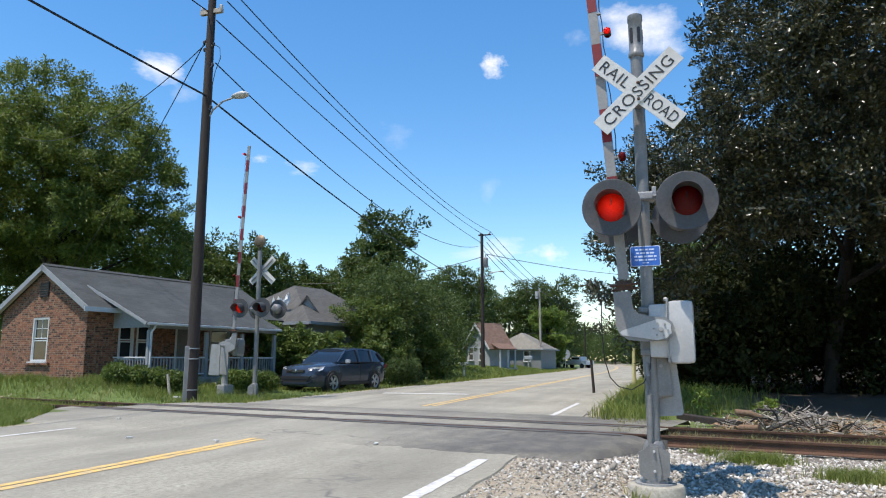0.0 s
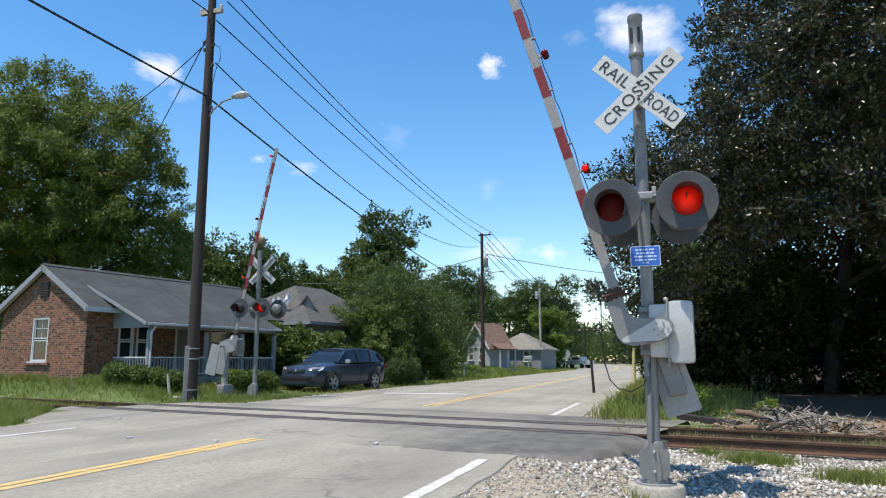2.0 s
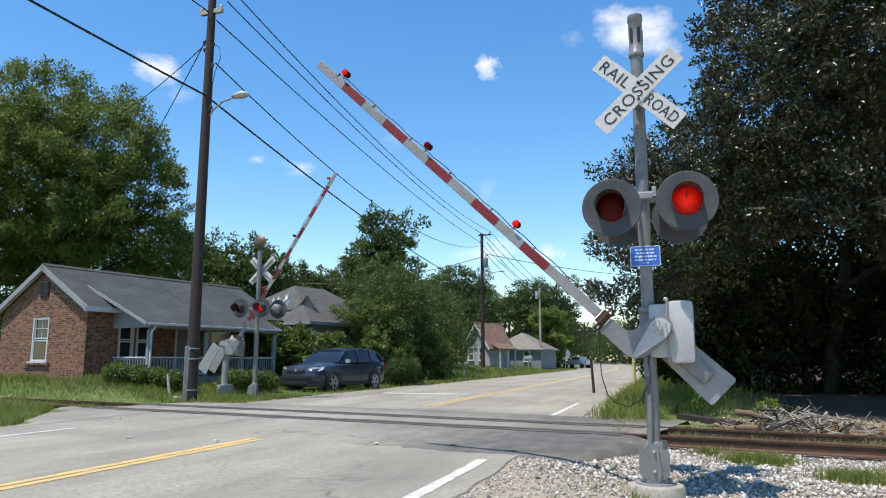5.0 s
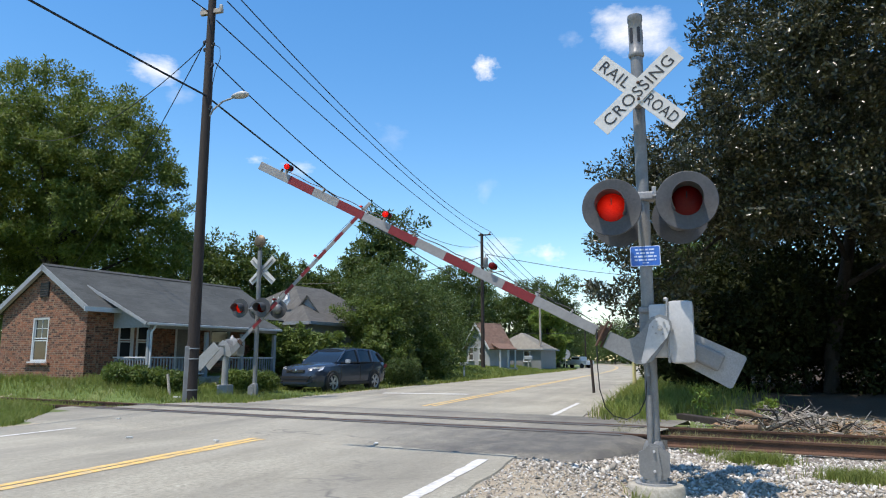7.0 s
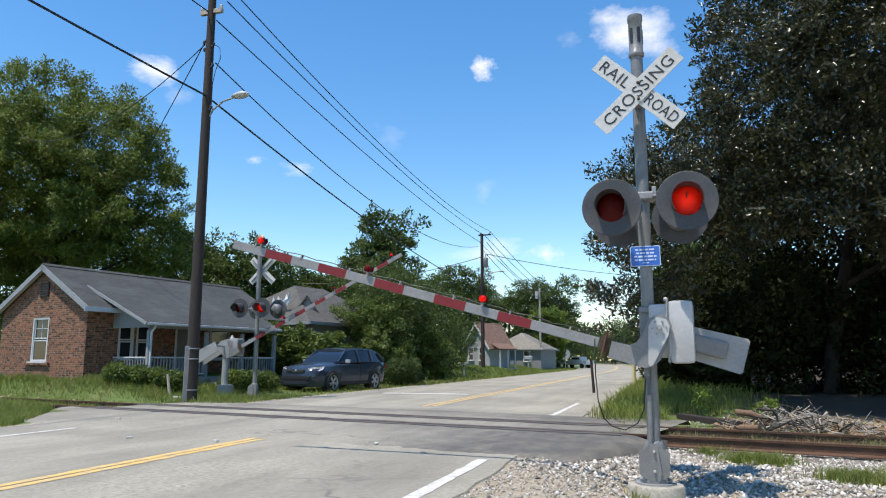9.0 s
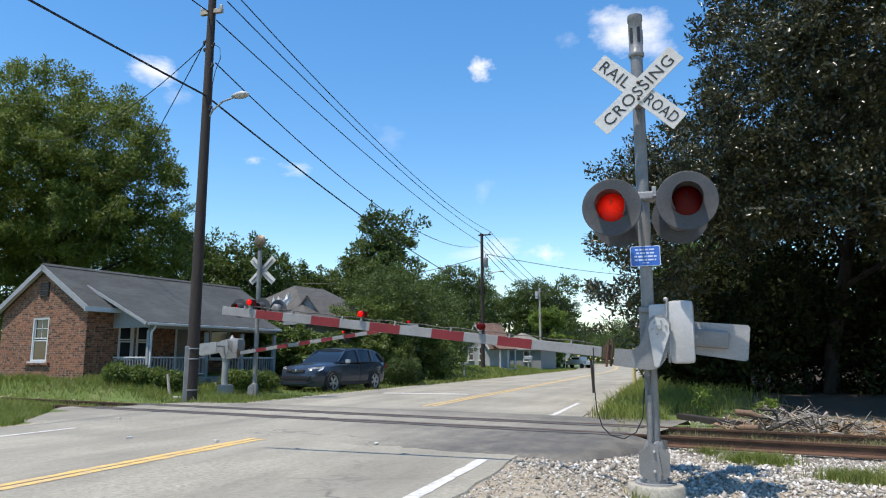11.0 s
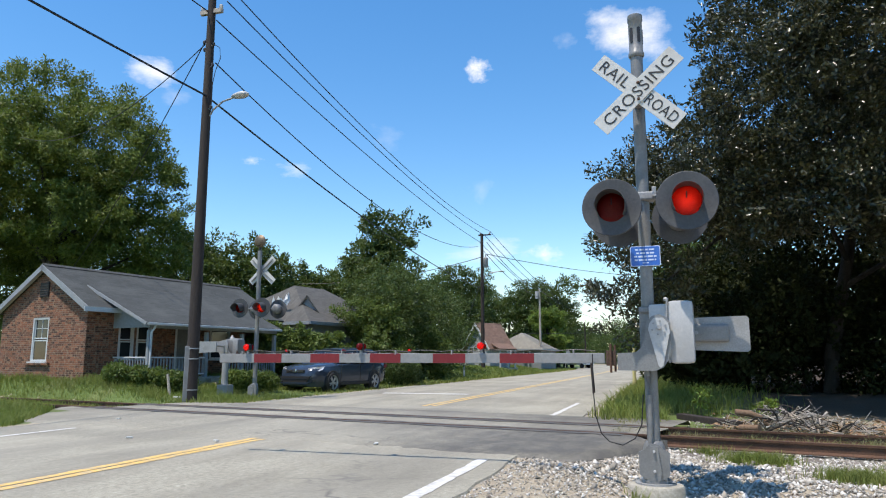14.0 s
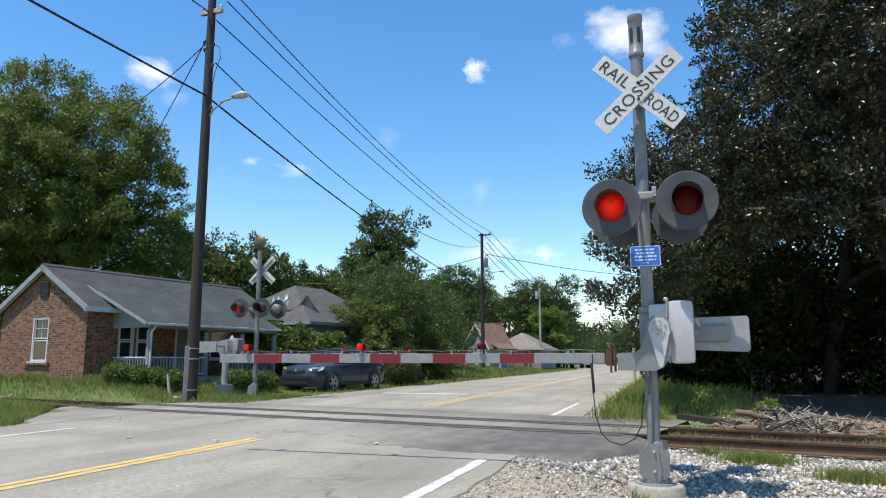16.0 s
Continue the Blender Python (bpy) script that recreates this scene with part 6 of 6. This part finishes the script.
    part("bumper_lip", profile([(-0.75, 0.40), (0.75, 0.40), (0.62, 0.345), (-0.62, 0.345)], 0.14, pose(0, -2.49, 0)), M["car_paint"], c)
    return c


M["mirror_cap"] = surface("silver_grey_plastic", (0.35, 0.37, 0.39), (0.42, 0.44, 0.46), 20, 3, 0.35, 0.3, relief=0)
parked_car()


# ---------------------------------------------------------------- verge, gravel, clutter
def blades(name, label, spots, height, width, mat, seed):
    """Grass blades, bent, one three-sided blade at each spot."""
    rng = np.random.default_rng(seed)
    n = len(spots)
    base = np.stack([spots[:, 0], spots[:, 1], ground_z(spots[:, 0], spots[:, 1]) - 0.01], 1)
    a = rng.uniform(0, 2 * np.pi, n)
    side = np.stack([np.cos(a), np.sin(a), 0 * a], 1)
    lean = np.stack([rng.normal(size=n), rng.normal(size=n), 0 * a], 1) * 0.28
    h = (height * rng.uniform(0.45, 1.25, n))[:, None]
    w = width * rng.uniform(0.7, 1.3, n)[:, None]
    up = np.array([[0, 0, 1.0]])
    mid = base + (up + lean * 0.5) * h * 0.55
    tip = base + (up * 0.95 + lean * 1.5) * h
    v = np.stack([base - side * w, base + side * w, mid + side * w * 0.7, mid - side * w * 0.7, tip], 1).reshape(-1, 3)
    b = np.arange(n)[:, None] * 5
    f = np.concatenate([b + np.array([[0, 1, 2]]), b + np.array([[0, 2, 3]]), b + np.array([[3, 2, 4]])])
    ob = raw_mesh(name, v, f, mat)
    return tagged(ob, label, "grass", kind="stuff")


def scatter(rng, x0, x1, y0, y1, n, keep):
    p = np.stack([rng.uniform(x0, x1, n), rng.uniform(y0, y1, n)], 1)
    off = p[:, 0] - road_centre(p[:, 1])
    s = (p[:, 0] - RAIL0.x) * TNOR.x + (p[:, 1] - RAIL0.y) * TNOR.y
    return p[keep(p, off, s)]


def clumpy(rng, p, scale, level):
    q = np.sin(p[:, 0] * scale + 1.3) * np.cos(p[:, 1] * scale * 0.9) + np.sin(p[:, 0] * scale * 2.3 + p[:, 1] * scale * 1.7) * 0.6
    return p[q + rng.normal(size=len(p)) * 0.4 > level]


def off_apron(p):
    """Left of the flared edge of the asphalt at the crossing."""
    return (p[:, 0] < -11.6 - 0.757 * np.clip(p[:, 1] - 10.2, 0, 3.8)) | (p[:, 1] > 17.0)


def grass():
    rng = np.random.default_rng(11)
    lawn = scatter(rng, -30, -11.3, 6, 34, 140000, lambda p, o, s: (o < -5.4) & ((s < -1.0) | (s > 2.4)) & ~((o > -6.6) & (s < 2.9)) & ~((np.abs((p[:, 0] + 18.9) * 0.98 - (p[:, 1] - 19.2) * 0.19 + 1.6) < 3.6) & (np.abs((p[:, 0] + 18.9) * 0.19 + (p[:, 1] - 19.2) * 0.98 - 4.7) < 4.8)) | ((o < -5.6) & (s < -1.0)))
    lawn = lawn[off_apron(lawn)]
    lo = lawn[:, 0] - road_centre(lawn[:, 1])
    lawn = lawn[~((lo > -8.2) & (lawn[:, 1] > 21.5) & (rng.random(len(lawn)) < 0.8))]
    blades("lawn_grass", "long uneven green lawn grass", lawn, 0.16, 0.009, M["grass"], 12)
    tall = clumpy(rng, scatter(rng, -24, -11.6, 13, 30, 60000, lambda p, o, s: (o < -5.9) & (s > 2.6) & ~((o > -8.6) & (p[:, 1] > 22.0)) & ~((o > -7.0) & (p[:, 1] > 18.5))), 1.1, 0.1)
    blades("tall_grass", "taller patchy grass and weeds on the verge", tall, 0.26, 0.008, M["grass"], 13)
    far = scatter(rng, -30, -10.8, 33, 100, 52000, lambda p, o, s: o < -5.0)
    blades("verge_grass", "green grass on the far verge", far, 0.22, 0.03, M["grass"], 14)
    right = scatter(rng, -2.6, 3.2, 13.6, 60, 70000, lambda p, o, s: (o > 4.8 + rng.normal(size=len(p)) * 0.12) & (s > 2.6) & (o < 7.2 + rng.normal(size=len(p)) * 0.8) & ~((o > 6.2) & (s < 5.5)))
    blades("verge_grass", "tall green grass beside the road past the track", right, 0.36, 0.011, M["grass"], 15)
    tuft = scatter(rng, -4, 9, 8.5, 16, 60000, lambda p, o, s: (o > 5.3) & (((s > 0.16) & (s < GAUGE - 0.12)) | ((s > GAUGE + 0.1) & (s < 2.5))))
    blades("track_grass", "dry and green grass growing between the rails", clumpy(rng, tuft, 3.1, -0.1), 0.22, 0.006, M["grass_dry"], 16)
    for i, (x, y, r, n) in enumerate(((1.07, 10.75, 0.33, 1700), (2.05, 9.55, 0.3, 1500), (0.0, 7.95, 0.22, 180), (2.9, 10.3, 0.3, 600), (-0.35, 8.02, 0.12, 60), (0.5, 11.55, 0.2, 250))):
        q = np.random.default_rng(40 + i)
        p = np.array([[x, y]]) + q.normal(size=(n, 2)) * np.array([[r * 0.7, r * 0.45]])
        blades("grass_tuft", "green grass tuft growing in the gravel", p, 0.17, 0.005, M["grass"], 50 + i)
    left = scatter(rng, -24, -12.5, 12, 18, 45000, lambda p, o, s: (s > -0.5) & (s < 2.2) & (o < -6.3))
    blades("track_grass", "grass growing over the track bed", clumpy(rng, left, 2.0, 0.1), 0.16, 0.01, M["grass"], 17)
    over = scatter(rng, -30, -16.2, 12, 24, 60000, lambda p, o, s: (s > -1.2) & (s < 2.8) & (p[:, 0] < -16.8 + rng.normal(size=len(p)) * 0.5))
    blades("track_grass", "tall grass hiding the rails further along", over, 0.22, 0.008, M["grass"], 18)
    fringe = scatter(rng, -24, -10.5, 5, 13.5, 60000, lambda p, o, s: (o < -5.55 + rng.normal(size=len(p)) * 0.12) & (s < -0.6) & off_apron(p))
    blades("verge_grass", "long green grass fringing the road", fringe, 0.17, 0.007, M["grass"], 19)


def gravel():
    rng = np.random.default_rng(12)

    def along(p):
        return (p[:, 0] - RAIL0.x) * TDIR.x + (p[:, 1] - RAIL0.y) * TDIR.y

    base = np.array([(1, 0, 0), (0, 1, 0), (-1, 0, 0), (0, -1, 0), (0, 0, 0.9), (0, 0, -0.9)], float)
    tri = np.array([(0, 1, 4), (1, 2, 4), (2, 3, 4), (3, 0, 4), (1, 0, 5), (2, 1, 5), (3, 2, 5), (0, 3, 5)])

    def stones(label, p, size, sink, mat):
        n = len(p)
        r = size * rng.lognormal(0, 0.38, n)
        v = np.repeat(base[None], n, 0) * (1 + rng.normal(size=(n, len(base), 3)) * 0.25) + rng.normal(size=(n, len(base), 3)) * 0.22
        sc = np.stack([r * rng.uniform(0.8, 1.2, n), r * rng.uniform(0.7, 1.1, n), r * rng.uniform(0.5, 0.9, n)], 1)
        a = rng.uniform(0, 2 * np.pi, n)
        v = v * sc[:, None, :]
        tilt = rng.normal(size=(n, 1)) * 0.5
        x = v[..., 0] * np.cos(a)[:, None] - v[..., 1] * np.sin(a)[:, None]
        y = v[..., 0] * np.sin(a)[:, None] + v[..., 1] * np.cos(a)[:, None]
        z = v[..., 2] + x * tilt
        c = np.stack([p[:, 0], p[:, 1], ground_z(p[:, 0], p[:, 1]) + r * sink], 1)
        out = np.stack([x, y, z], -1) + c[:, None, :]
        f = (tri[None] + (np.arange(n) * len(base))[:, None, None]).reshape(-1, 3)
        ob = raw_mesh("gravel", out.reshape(-1, 3), f, mat)
        tagged(ob, label, "gravel", kind="stuff")
    bed = scatter(rng, -1.8, 6.5, 6.2, 14, 62000, lambda p, o, s: (o > 4.55 + rng.normal(size=len(p)) * 0.1) & (s > np.where(p[:, 0] < 0.1, -3.9, -3.8) + rng.normal(size=len(p)) * 0.35) & (s < 2.3) & (np.hypot(p[:, 0] + 0.21, p[:, 1] - 8.43) > 0.36) & ~((along(p) < 0.40) & (s > -3.12 + 2.7 * smooth01(-0.15, 0.5, along(p)))) & ((rng.random(len(p)) < 0.7) | (s > -3.1) | (p[:, 0] > 0.2)))
    stones("grey and white crushed stone ballast", bed, 0.019, 0.25, M["stone"])
    thin = scatter(rng, -1.9, 4, 4.5, 9, 16000, lambda p, o, s: (o > 4.3) & (s < -3.2) & (np.hypot(p[:, 0] + 0.21, p[:, 1] - 8.43) > 0.36))
    stones("loose pale gravel on sandy earth", thin, 0.011, 0.2, M["stone"])
    heap = scatter(rng, 0.2, 8, 9, 19, 9000, lambda p, o, s: (s > 2.3) & (s < 5.2 + rng.normal(size=len(p)) * 0.5) & (o > 6.6))
    stones("broken stone and rubble beyond the rails", heap, 0.018, 0.25, M["stone"])
    lb = scatter(rng, -22, -12.4, 12, 18, 3000, lambda p, o, s: (s > -0.6) & (s < 2.2) & (o < -6.2))
    stones("grey ballast under the track", lb, 0.03, 0.2, M["stone"])
    edge = scatter(rng, -3.2, -1.2, 15, 40, 2500, lambda p, o, s: (o > 4.2) & (o < 4.9) & (s > 3.2))
    stones("pale grit along the road edge", edge, 0.016, 0.2, M["stone"])


def stone_material():
    m, nt, p = nodes_of("mixed_crushed_stone")
    g = nt.nodes.new("ShaderNodeNewGeometry")
    r = g.outputs["Random Per Island"]
    col = mix_colour(nt, ramp(nt, r, 0.0, 0.7), (0.15, 0.135, 0.110), (0.44, 0.405, 0.345))
    col = mix_colour(nt, ramp(nt, r, 0.72, 1.0), col, (0.68, 0.66, 0.62))
    col = mix_colour(nt, ramp(nt, tex_noise(nt, 3, 3, 0.6), 0.55, 0.78, 0, 0.4), col, (0.34, 0.21, 0.12))
    nt.links.new(col, p.inputs["Base Color"])
    p.inputs["Roughness"].default_value = 0.9
    bump(nt, p, tex_noise(nt, 120, 3, 0.7), 0.4, 0.004)
    return m


def brush_pile():
    rng = np.random.default_rng(14)
    t = thing("brush_pile", "heap of bleached dead branches beside the track", "brush pile", pose(2.15, 14.2, 0.0))
    for i in range(190):
        L = rng.uniform(0.25, 0.95)
        a = rng.uniform(0, 2 * math.pi)
        e = rng.normal() * 0.35
        x = rng.normal() * 0.5
        y = -0.45 * x + rng.normal() * 0.28
        top = 0.30 * math.exp(-(x / 0.8) ** 2)
        c = Vector((x, y, -0.02 + top * rng.uniform(0.05, 1.0)))
        d = Vector((math.cos(a) * math.cos(e), math.sin(a) * math.cos(e), math.sin(e) * 0.7))
        r = float(0.005 + 0.018 * rng.random() ** 4)
        pts = [c + d * L * (k - 0.5) + Vector(rng.normal(size=3) * 0.09) for k in (0, 0.33, 0.66, 1.0)]
        for q in pts:
            q.z = max(q.z, -0.10)
        part("branch", add_path(bmesh.new(), pts, [r, r * 0.85, r * 0.7, r * 0.35], 6), M["dead_wood"] if i % 3 else M["bark"], t, smooth=True)
    for i, (ln, pts) in enumerate((("curved dead log", [(-0.50, 0.1, -0.02), (-0.62, 0.05, 0.16), (-0.80, 0.0, 0.24), (-1.05, 0.0, 0.26)]), ("sawn log end", [(-1.0, -0.2, 0.0), (-0.7, -0.4, 0.02)]))):
        part("log", add_path(bmesh.new(), pts, 0.06, 10), M["rust_wood"], t, ln, smooth=True)
    lg = thing("old_tie", "old grey railway tie lying beside the track", "timber", Matrix.Translation((0.7, 16.1, -0.06)) @ Matrix.Rotation(radians(-60), 4, "Z"))
    part("timber", box((0, 0, 0.0), (2.1, 0.22, 0.17), bevel=0.02), M["pole_wood"], lg)
    for i, (x, y, h) in enumerate(((0.62, 17.4, 0.75), (1.75, 16.0, 0.5), (2.0, 16.6, 0.45), (4.0, 14.2, 0.35))):
        tree("weed", "leafy green weed growing by the brush", at_ground(x, y), h * 0.8, (0, 0, h * 0.55), (h * 0.45, h * 0.45, h * 0.5), M["leaf_bright"], 160, (0.10, 0.05), 200 + i, 7, 0.008, 5, (0.2, 0.4), "weed")


def leaf_litter():
    rng = np.random.default_rng(31)
    p = scatter(rng, 0.8, 9.0, 12.5, 19, 9000, lambda p, o, s: (s > 2.6) & (o > 7.0) & (s < 4.6 + rng.normal(size=len(p)) * 0.7))
    n = len(p)
    pos = np.stack([p[:, 0], p[:, 1], ground_z(p[:, 0], p[:, 1]) + 0.015 + 0.04 * rng.random(n)], 1)
    up = unit(np.stack([rng.normal(size=n) * 0.4, rng.normal(size=n) * 0.4, np.ones(n)], 1))
    a = rng.uniform(0, 2 * np.pi, n)
    along = np.stack([np.cos(a), np.sin(a), rng.normal(size=n) * 0.2], 1)
    side = unit(np.cross(along, up))
    v = np.stack([pos, pos + along * 0.07 + side * 0.035 + up * 0.015, pos + along * 0.14, pos + along * 0.07 - side * 0.035 + up * 0.015], 1).reshape(-1, 3)
    b = np.arange(n)[:, None] * 4
    tagged(raw_mesh("leaf_litter", v, np.concatenate([b + np.array([[0, 1, 2]]), b + np.array([[0, 2, 3]])]), M["leaf_fallen"]), "dry brown fallen leaves strewn beyond the rails", "leaf litter", kind="stuff")


def stakes():
    def stake(name, label, x, y, h, r, mat, lean, z=None):
        b = at_ground(x, y) if z is None else (x, y, z)
        t = thing(name, label, "post", pose(b[0], b[1], b[2] - 0.05, lean[0], lean[1], 0))
        part("post", tube((0, 0, 0), (0, 0, h), r, r * 0.85, 8), mat, t)
    stake("wooden_stake", "thin weathered wooden stake in the grass", -2.75, 27.2, 1.3, 0.055, M["pole_wood"], (0, -3))
    stake("marker_post", "faded yellow marker post", -1.42, 30.2, 1.75, 0.075, M["marker"], (0, 1))
    stake("wooden_stake", "short leaning grey stake", -15.1, 18.9, 0.72, 0.05, M["dead_wood"], (0, -10))
    m = thing("mailbox", "white mailbox on a short post", "mailbox", pose(*at_ground(-13.8, 48.1)))
    part("post", box((0, 0, 0.4), (0.1, 0.1, 0.9)), M["trim"], m)
    part("box", box((0, 0, 0.95), (0.55, 0.3, 0.22), bevel=0.04), M["trim"], m)
    m = thing("mailbox", "grey mailbox on a post by the far drive", "mailbox", pose(*at_ground(-16.1, 84.0)))
    part("post", box((0, 0, 0.5), (0.12, 0.12, 1.1)), M["galvanised"], m)
    part("box", box((0, 0, 1.25), (1.0, 0.4, 0.45), bevel=0.08), M["siding"], m)
    s = thing("road_sign", "round pale road sign on a post", "road sign", pose(*at_ground(-14.6, 105.0)))
    part("post", tube((0, 0, 0), (0, 0, 1.8), 0.05, seg=8), M["galvanised"], s)
    part("disc", lathe([(0.75, 0), (0.75, 0.03)], 20, pose(0, 0, 2.1) @ Matrix.Rotation(radians(90), 4, "X")), M["siding"], s)
    tr = thing("pickup_truck", "white pickup truck parked far down the road", "truck", pose(-13.8, 112.0, 0.0, 0, 0, 60))
    part("body", box((0, 0, 0.85), (1.9, 5.2, 0.65), bevel=0.12), M["trim"], tr, smooth=True)
    part("cab", box((0, -0.4, 1.45), (1.7, 1.9, 0.65), bevel=0.18), M["trim"], tr, smooth=True)
    part("window", box((0, -0.4, 1.48), (1.74, 1.5, 0.36), bevel=0.1), M["car_glass"], tr)
    for x in (-0.85, 0.85):
        for y in (-1.6, 1.6):
            part("wheel", tube((x - 0.12, y, 0.36), (x + 0.12, y, 0.36), 0.37, seg=18), M["tyre"], tr)
    for i, (x, y) in enumerate(((-10.82, 12.01), (-8.03, 9.17), (-4.07, 9.59), (-6.47, 9.19))):
        d = thing("litter", "small white scrap lying on the asphalt", "litter", pose(x, y, 0.012, 0, 0, 50 * i))
        part("scrap", box((0, 0, 0.012), (0.10, 0.05, 0.022), bevel=0.008), M["sheet_white"], d)
    d = thing("litter", "small pale scrap lying on the road edge", "litter", pose(-14.55, 18.55, 0.02))
    part("scrap", box((0, 0, 0.04), (0.22, 0.14, 0.09), bevel=0.03), M["sheet_white"], d)


M["stone"] = stone_material()
M["rust_wood"] = surface("orange_brown_rotten_wood", (0.10, 0.06, 0.035), (0.22, 0.14, 0.085), 30, 3, 0.9, relief=0.6)
M["leaf_fallen"] = leafage("fallen_brown_leaves", (0.16, 0.085, 0.045), (0.40, 0.27, 0.17), (0.24, 0.14, 0.08), 0.6, 0.1, 1.2)
M["marker"] = surface("faded_yellow_paint", (0.40, 0.36, 0.14), (0.52, 0.47, 0.22), 30, 4, 0.7, dirt=(0.2, 0.18, 0.1), dirt_amount=0.6)
grass()
gravel()
brush_pile()
leaf_litter()
stakes()


# ---------------------------------------------------------------- clouds
def cloud_material(name, seed, soft, strength):
    m, nt, p = nodes_of(name)
    tc = nt.nodes.new("ShaderNodeTexCoord")
    ln = nt.nodes.new("ShaderNodeVectorMath")
    ln.operation = "LENGTH"
    nt.links.new(tc.outputs["Object"], ln.inputs[0])
    off = nt.nodes.new("ShaderNodeVectorMath")
    off.inputs[1].default_value = (seed, seed * 0.7, 0)
    nt.links.new(tc.outputs["Object"], off.inputs[0])
    n = tex_noise(nt, 2.1, 9, 0.62, off.outputs[0])
    fall = ramp(nt, ln.outputs["Value"], 0.0, 1.0, 0.34, -0.55)
    sm = nt.nodes.new("ShaderNodeMath")
    nt.links.new(n, sm.inputs[0])
    nt.links.new(fall, sm.inputs[1])
    al = ramp(nt, sm.outputs[0], 0.52, 0.52 + soft, 0.0, strength)
    em = nt.nodes.new("ShaderNodeEmission")
    em.inputs["Color"].default_value = (0.95, 0.97, 1.0, 1)
    em.inputs["Strength"].default_value = 0.95
    tr = nt.nodes.new("ShaderNodeBsdfTransparent")
    mx = nt.nodes.new("ShaderNodeMixShader")
    nt.links.new(al, mx.inputs[0])
    nt.links.new(tr.outputs[0], mx.inputs[1])
    nt.links.new(em.outputs[0], mx.inputs[2])
    nt.links.new(mx.outputs[0], nt.nodes["Material Output"].inputs["Surface"])
    return m


CLOUDS = []


def clouds():
    rows = ((-1063, 1235, 652, 105, 60, 0.5, 1.0, -36), (-19, 1568, 745, 150, 100, 0.4, 1.0, -28), (-349, 1463, 660, 42, 40, 0.4, 1.0, -45), (-746, 1336, 418, 55, 24, 0.6, 0.7, -30),
            (-842, 1306, 443, 30, 16, 0.6, 0.7, -30), (-356, 1461, 235, 115, 42, 0.6, 0.85, -12), (-240, 1498, 228, 50, 36, 0.5, 0.9, -12), (-560, 1410, 500, 60, 40, 0.9, 0.3, -30),
            (-362, 1459, 375, 40, 45, 0.9, 0.3, -20), (-168, 1526, 730, 35, 30, 0.9, 0.35, -30), (-110, 1545, 130, 70, 50, 0.6, 0.7, -8), (-1010, 1250, 590, 50, 30, 0.8, 0.4, -36))
    for i, (x, y, z, w, h, soft, strength, drift) in enumerate(rows):
        bm = bmesh.new()
        bmesh.ops.create_circle(bm, cap_ends=True, segments=24, radius=1.0)
        ob = part("cloud", bm, cloud_material("cloud_white", 3.7 * i + 1, soft, strength))
        ob.scale = (w * 1.85, h * 1.85, 1)
        tagged(ob, "small white fair-weather cloud drifting in a blue sky", "cloud", "clouds in the sky", "structure")
        m = look((x, y, z), (2 * x, 2 * y, 2 * z))
        CLOUDS.append((ob, m, drift))


clouds()


# ---------------------------------------------------------------- what moves
def motions():
    near = ((0, 85.8), (0.8, 85.8), (1.0, 84.0), (1.5, 78.5), (2.0, 73.4), (2.5, 68.3), (3.0, 63.1), (3.5, 58.0), (4.0, 53.0), (4.6, 47.6), (5.2, 41.9), (5.8, 36.4),
            (6.5, 30.6), (7.0, 27.4), (7.5, 24.2), (8.0, 21.35), (8.5, 18.55), (9.0, 15.8), (9.8, 11.8), (10.6, 8.2), (11.3, 5.27), (11.5, 4.4), (11.8, 3.4),
            (12.0, 2.73), (12.5, 1.6), (13.0, 0.85), (13.5, 0.36), (14.2, 0.0), (16, 0.0))
    far = ((0, 87.5), (0.9, 87.3), (1.5, 82.3), (2.0, 78.3), (2.5, 75.0), (3.0, 71.4), (3.5, 68.0), (4.0, 64.4), (4.8, 58.8), (5.6, 53.2), (6.5, 46.8), (7.0, 43.6), (7.5, 40.0), (8.0, 35.8), (8.5, 31.3), (9.0, 26.6), (10.0, 16.0), (11.3, 5.6), (12.0, 2.4), (12.5, 1.1), (13.0, 0.4), (13.6, 0.0), (16, 0.0))
    p = NEAR_ARM.matrix_basis.translation.copy()
    walk(NEAR_ARM, [(t, pose(*p, 0, a, 0)) for t, a in near])
    walk(NEAR_CABLE, [(t, pose(0.12 * math.sin(radians(a)), 0, 0.62 * math.sin(radians(a)))) for t, a in near])
    p2 = FAR_ARM.matrix_basis.translation.copy()
    walk(FAR_ARM, [(t, pose(*p2, 0, -a, 0)) for t, a in far])
    for ob, m, drift in CLOUDS:
        walk(ob, [(0, m), (16, Matrix.Translation((drift, -drift * 0.3, 0)) @ m)])
    half, first = 0.6637, 0.44
    for ob, side, at in FLASHERS:
        if side == 2:
            continue
        state = 0 if side == 0 else 180            # the left lamps are lit first
        rows = [(0, pose(*at, 0, 0, state))]
        k = 0
        while first + k * half < 15.9:
            t = first + k * half
            for i in range(4):
                rows.append((t + i / 30, pose(*at, 0, 0, state + 60 * i)))
            state += 180
            k += 1
        rows.append((16, pose(*at, 0, 0, state)))
        walk(ob, rows)


motions()
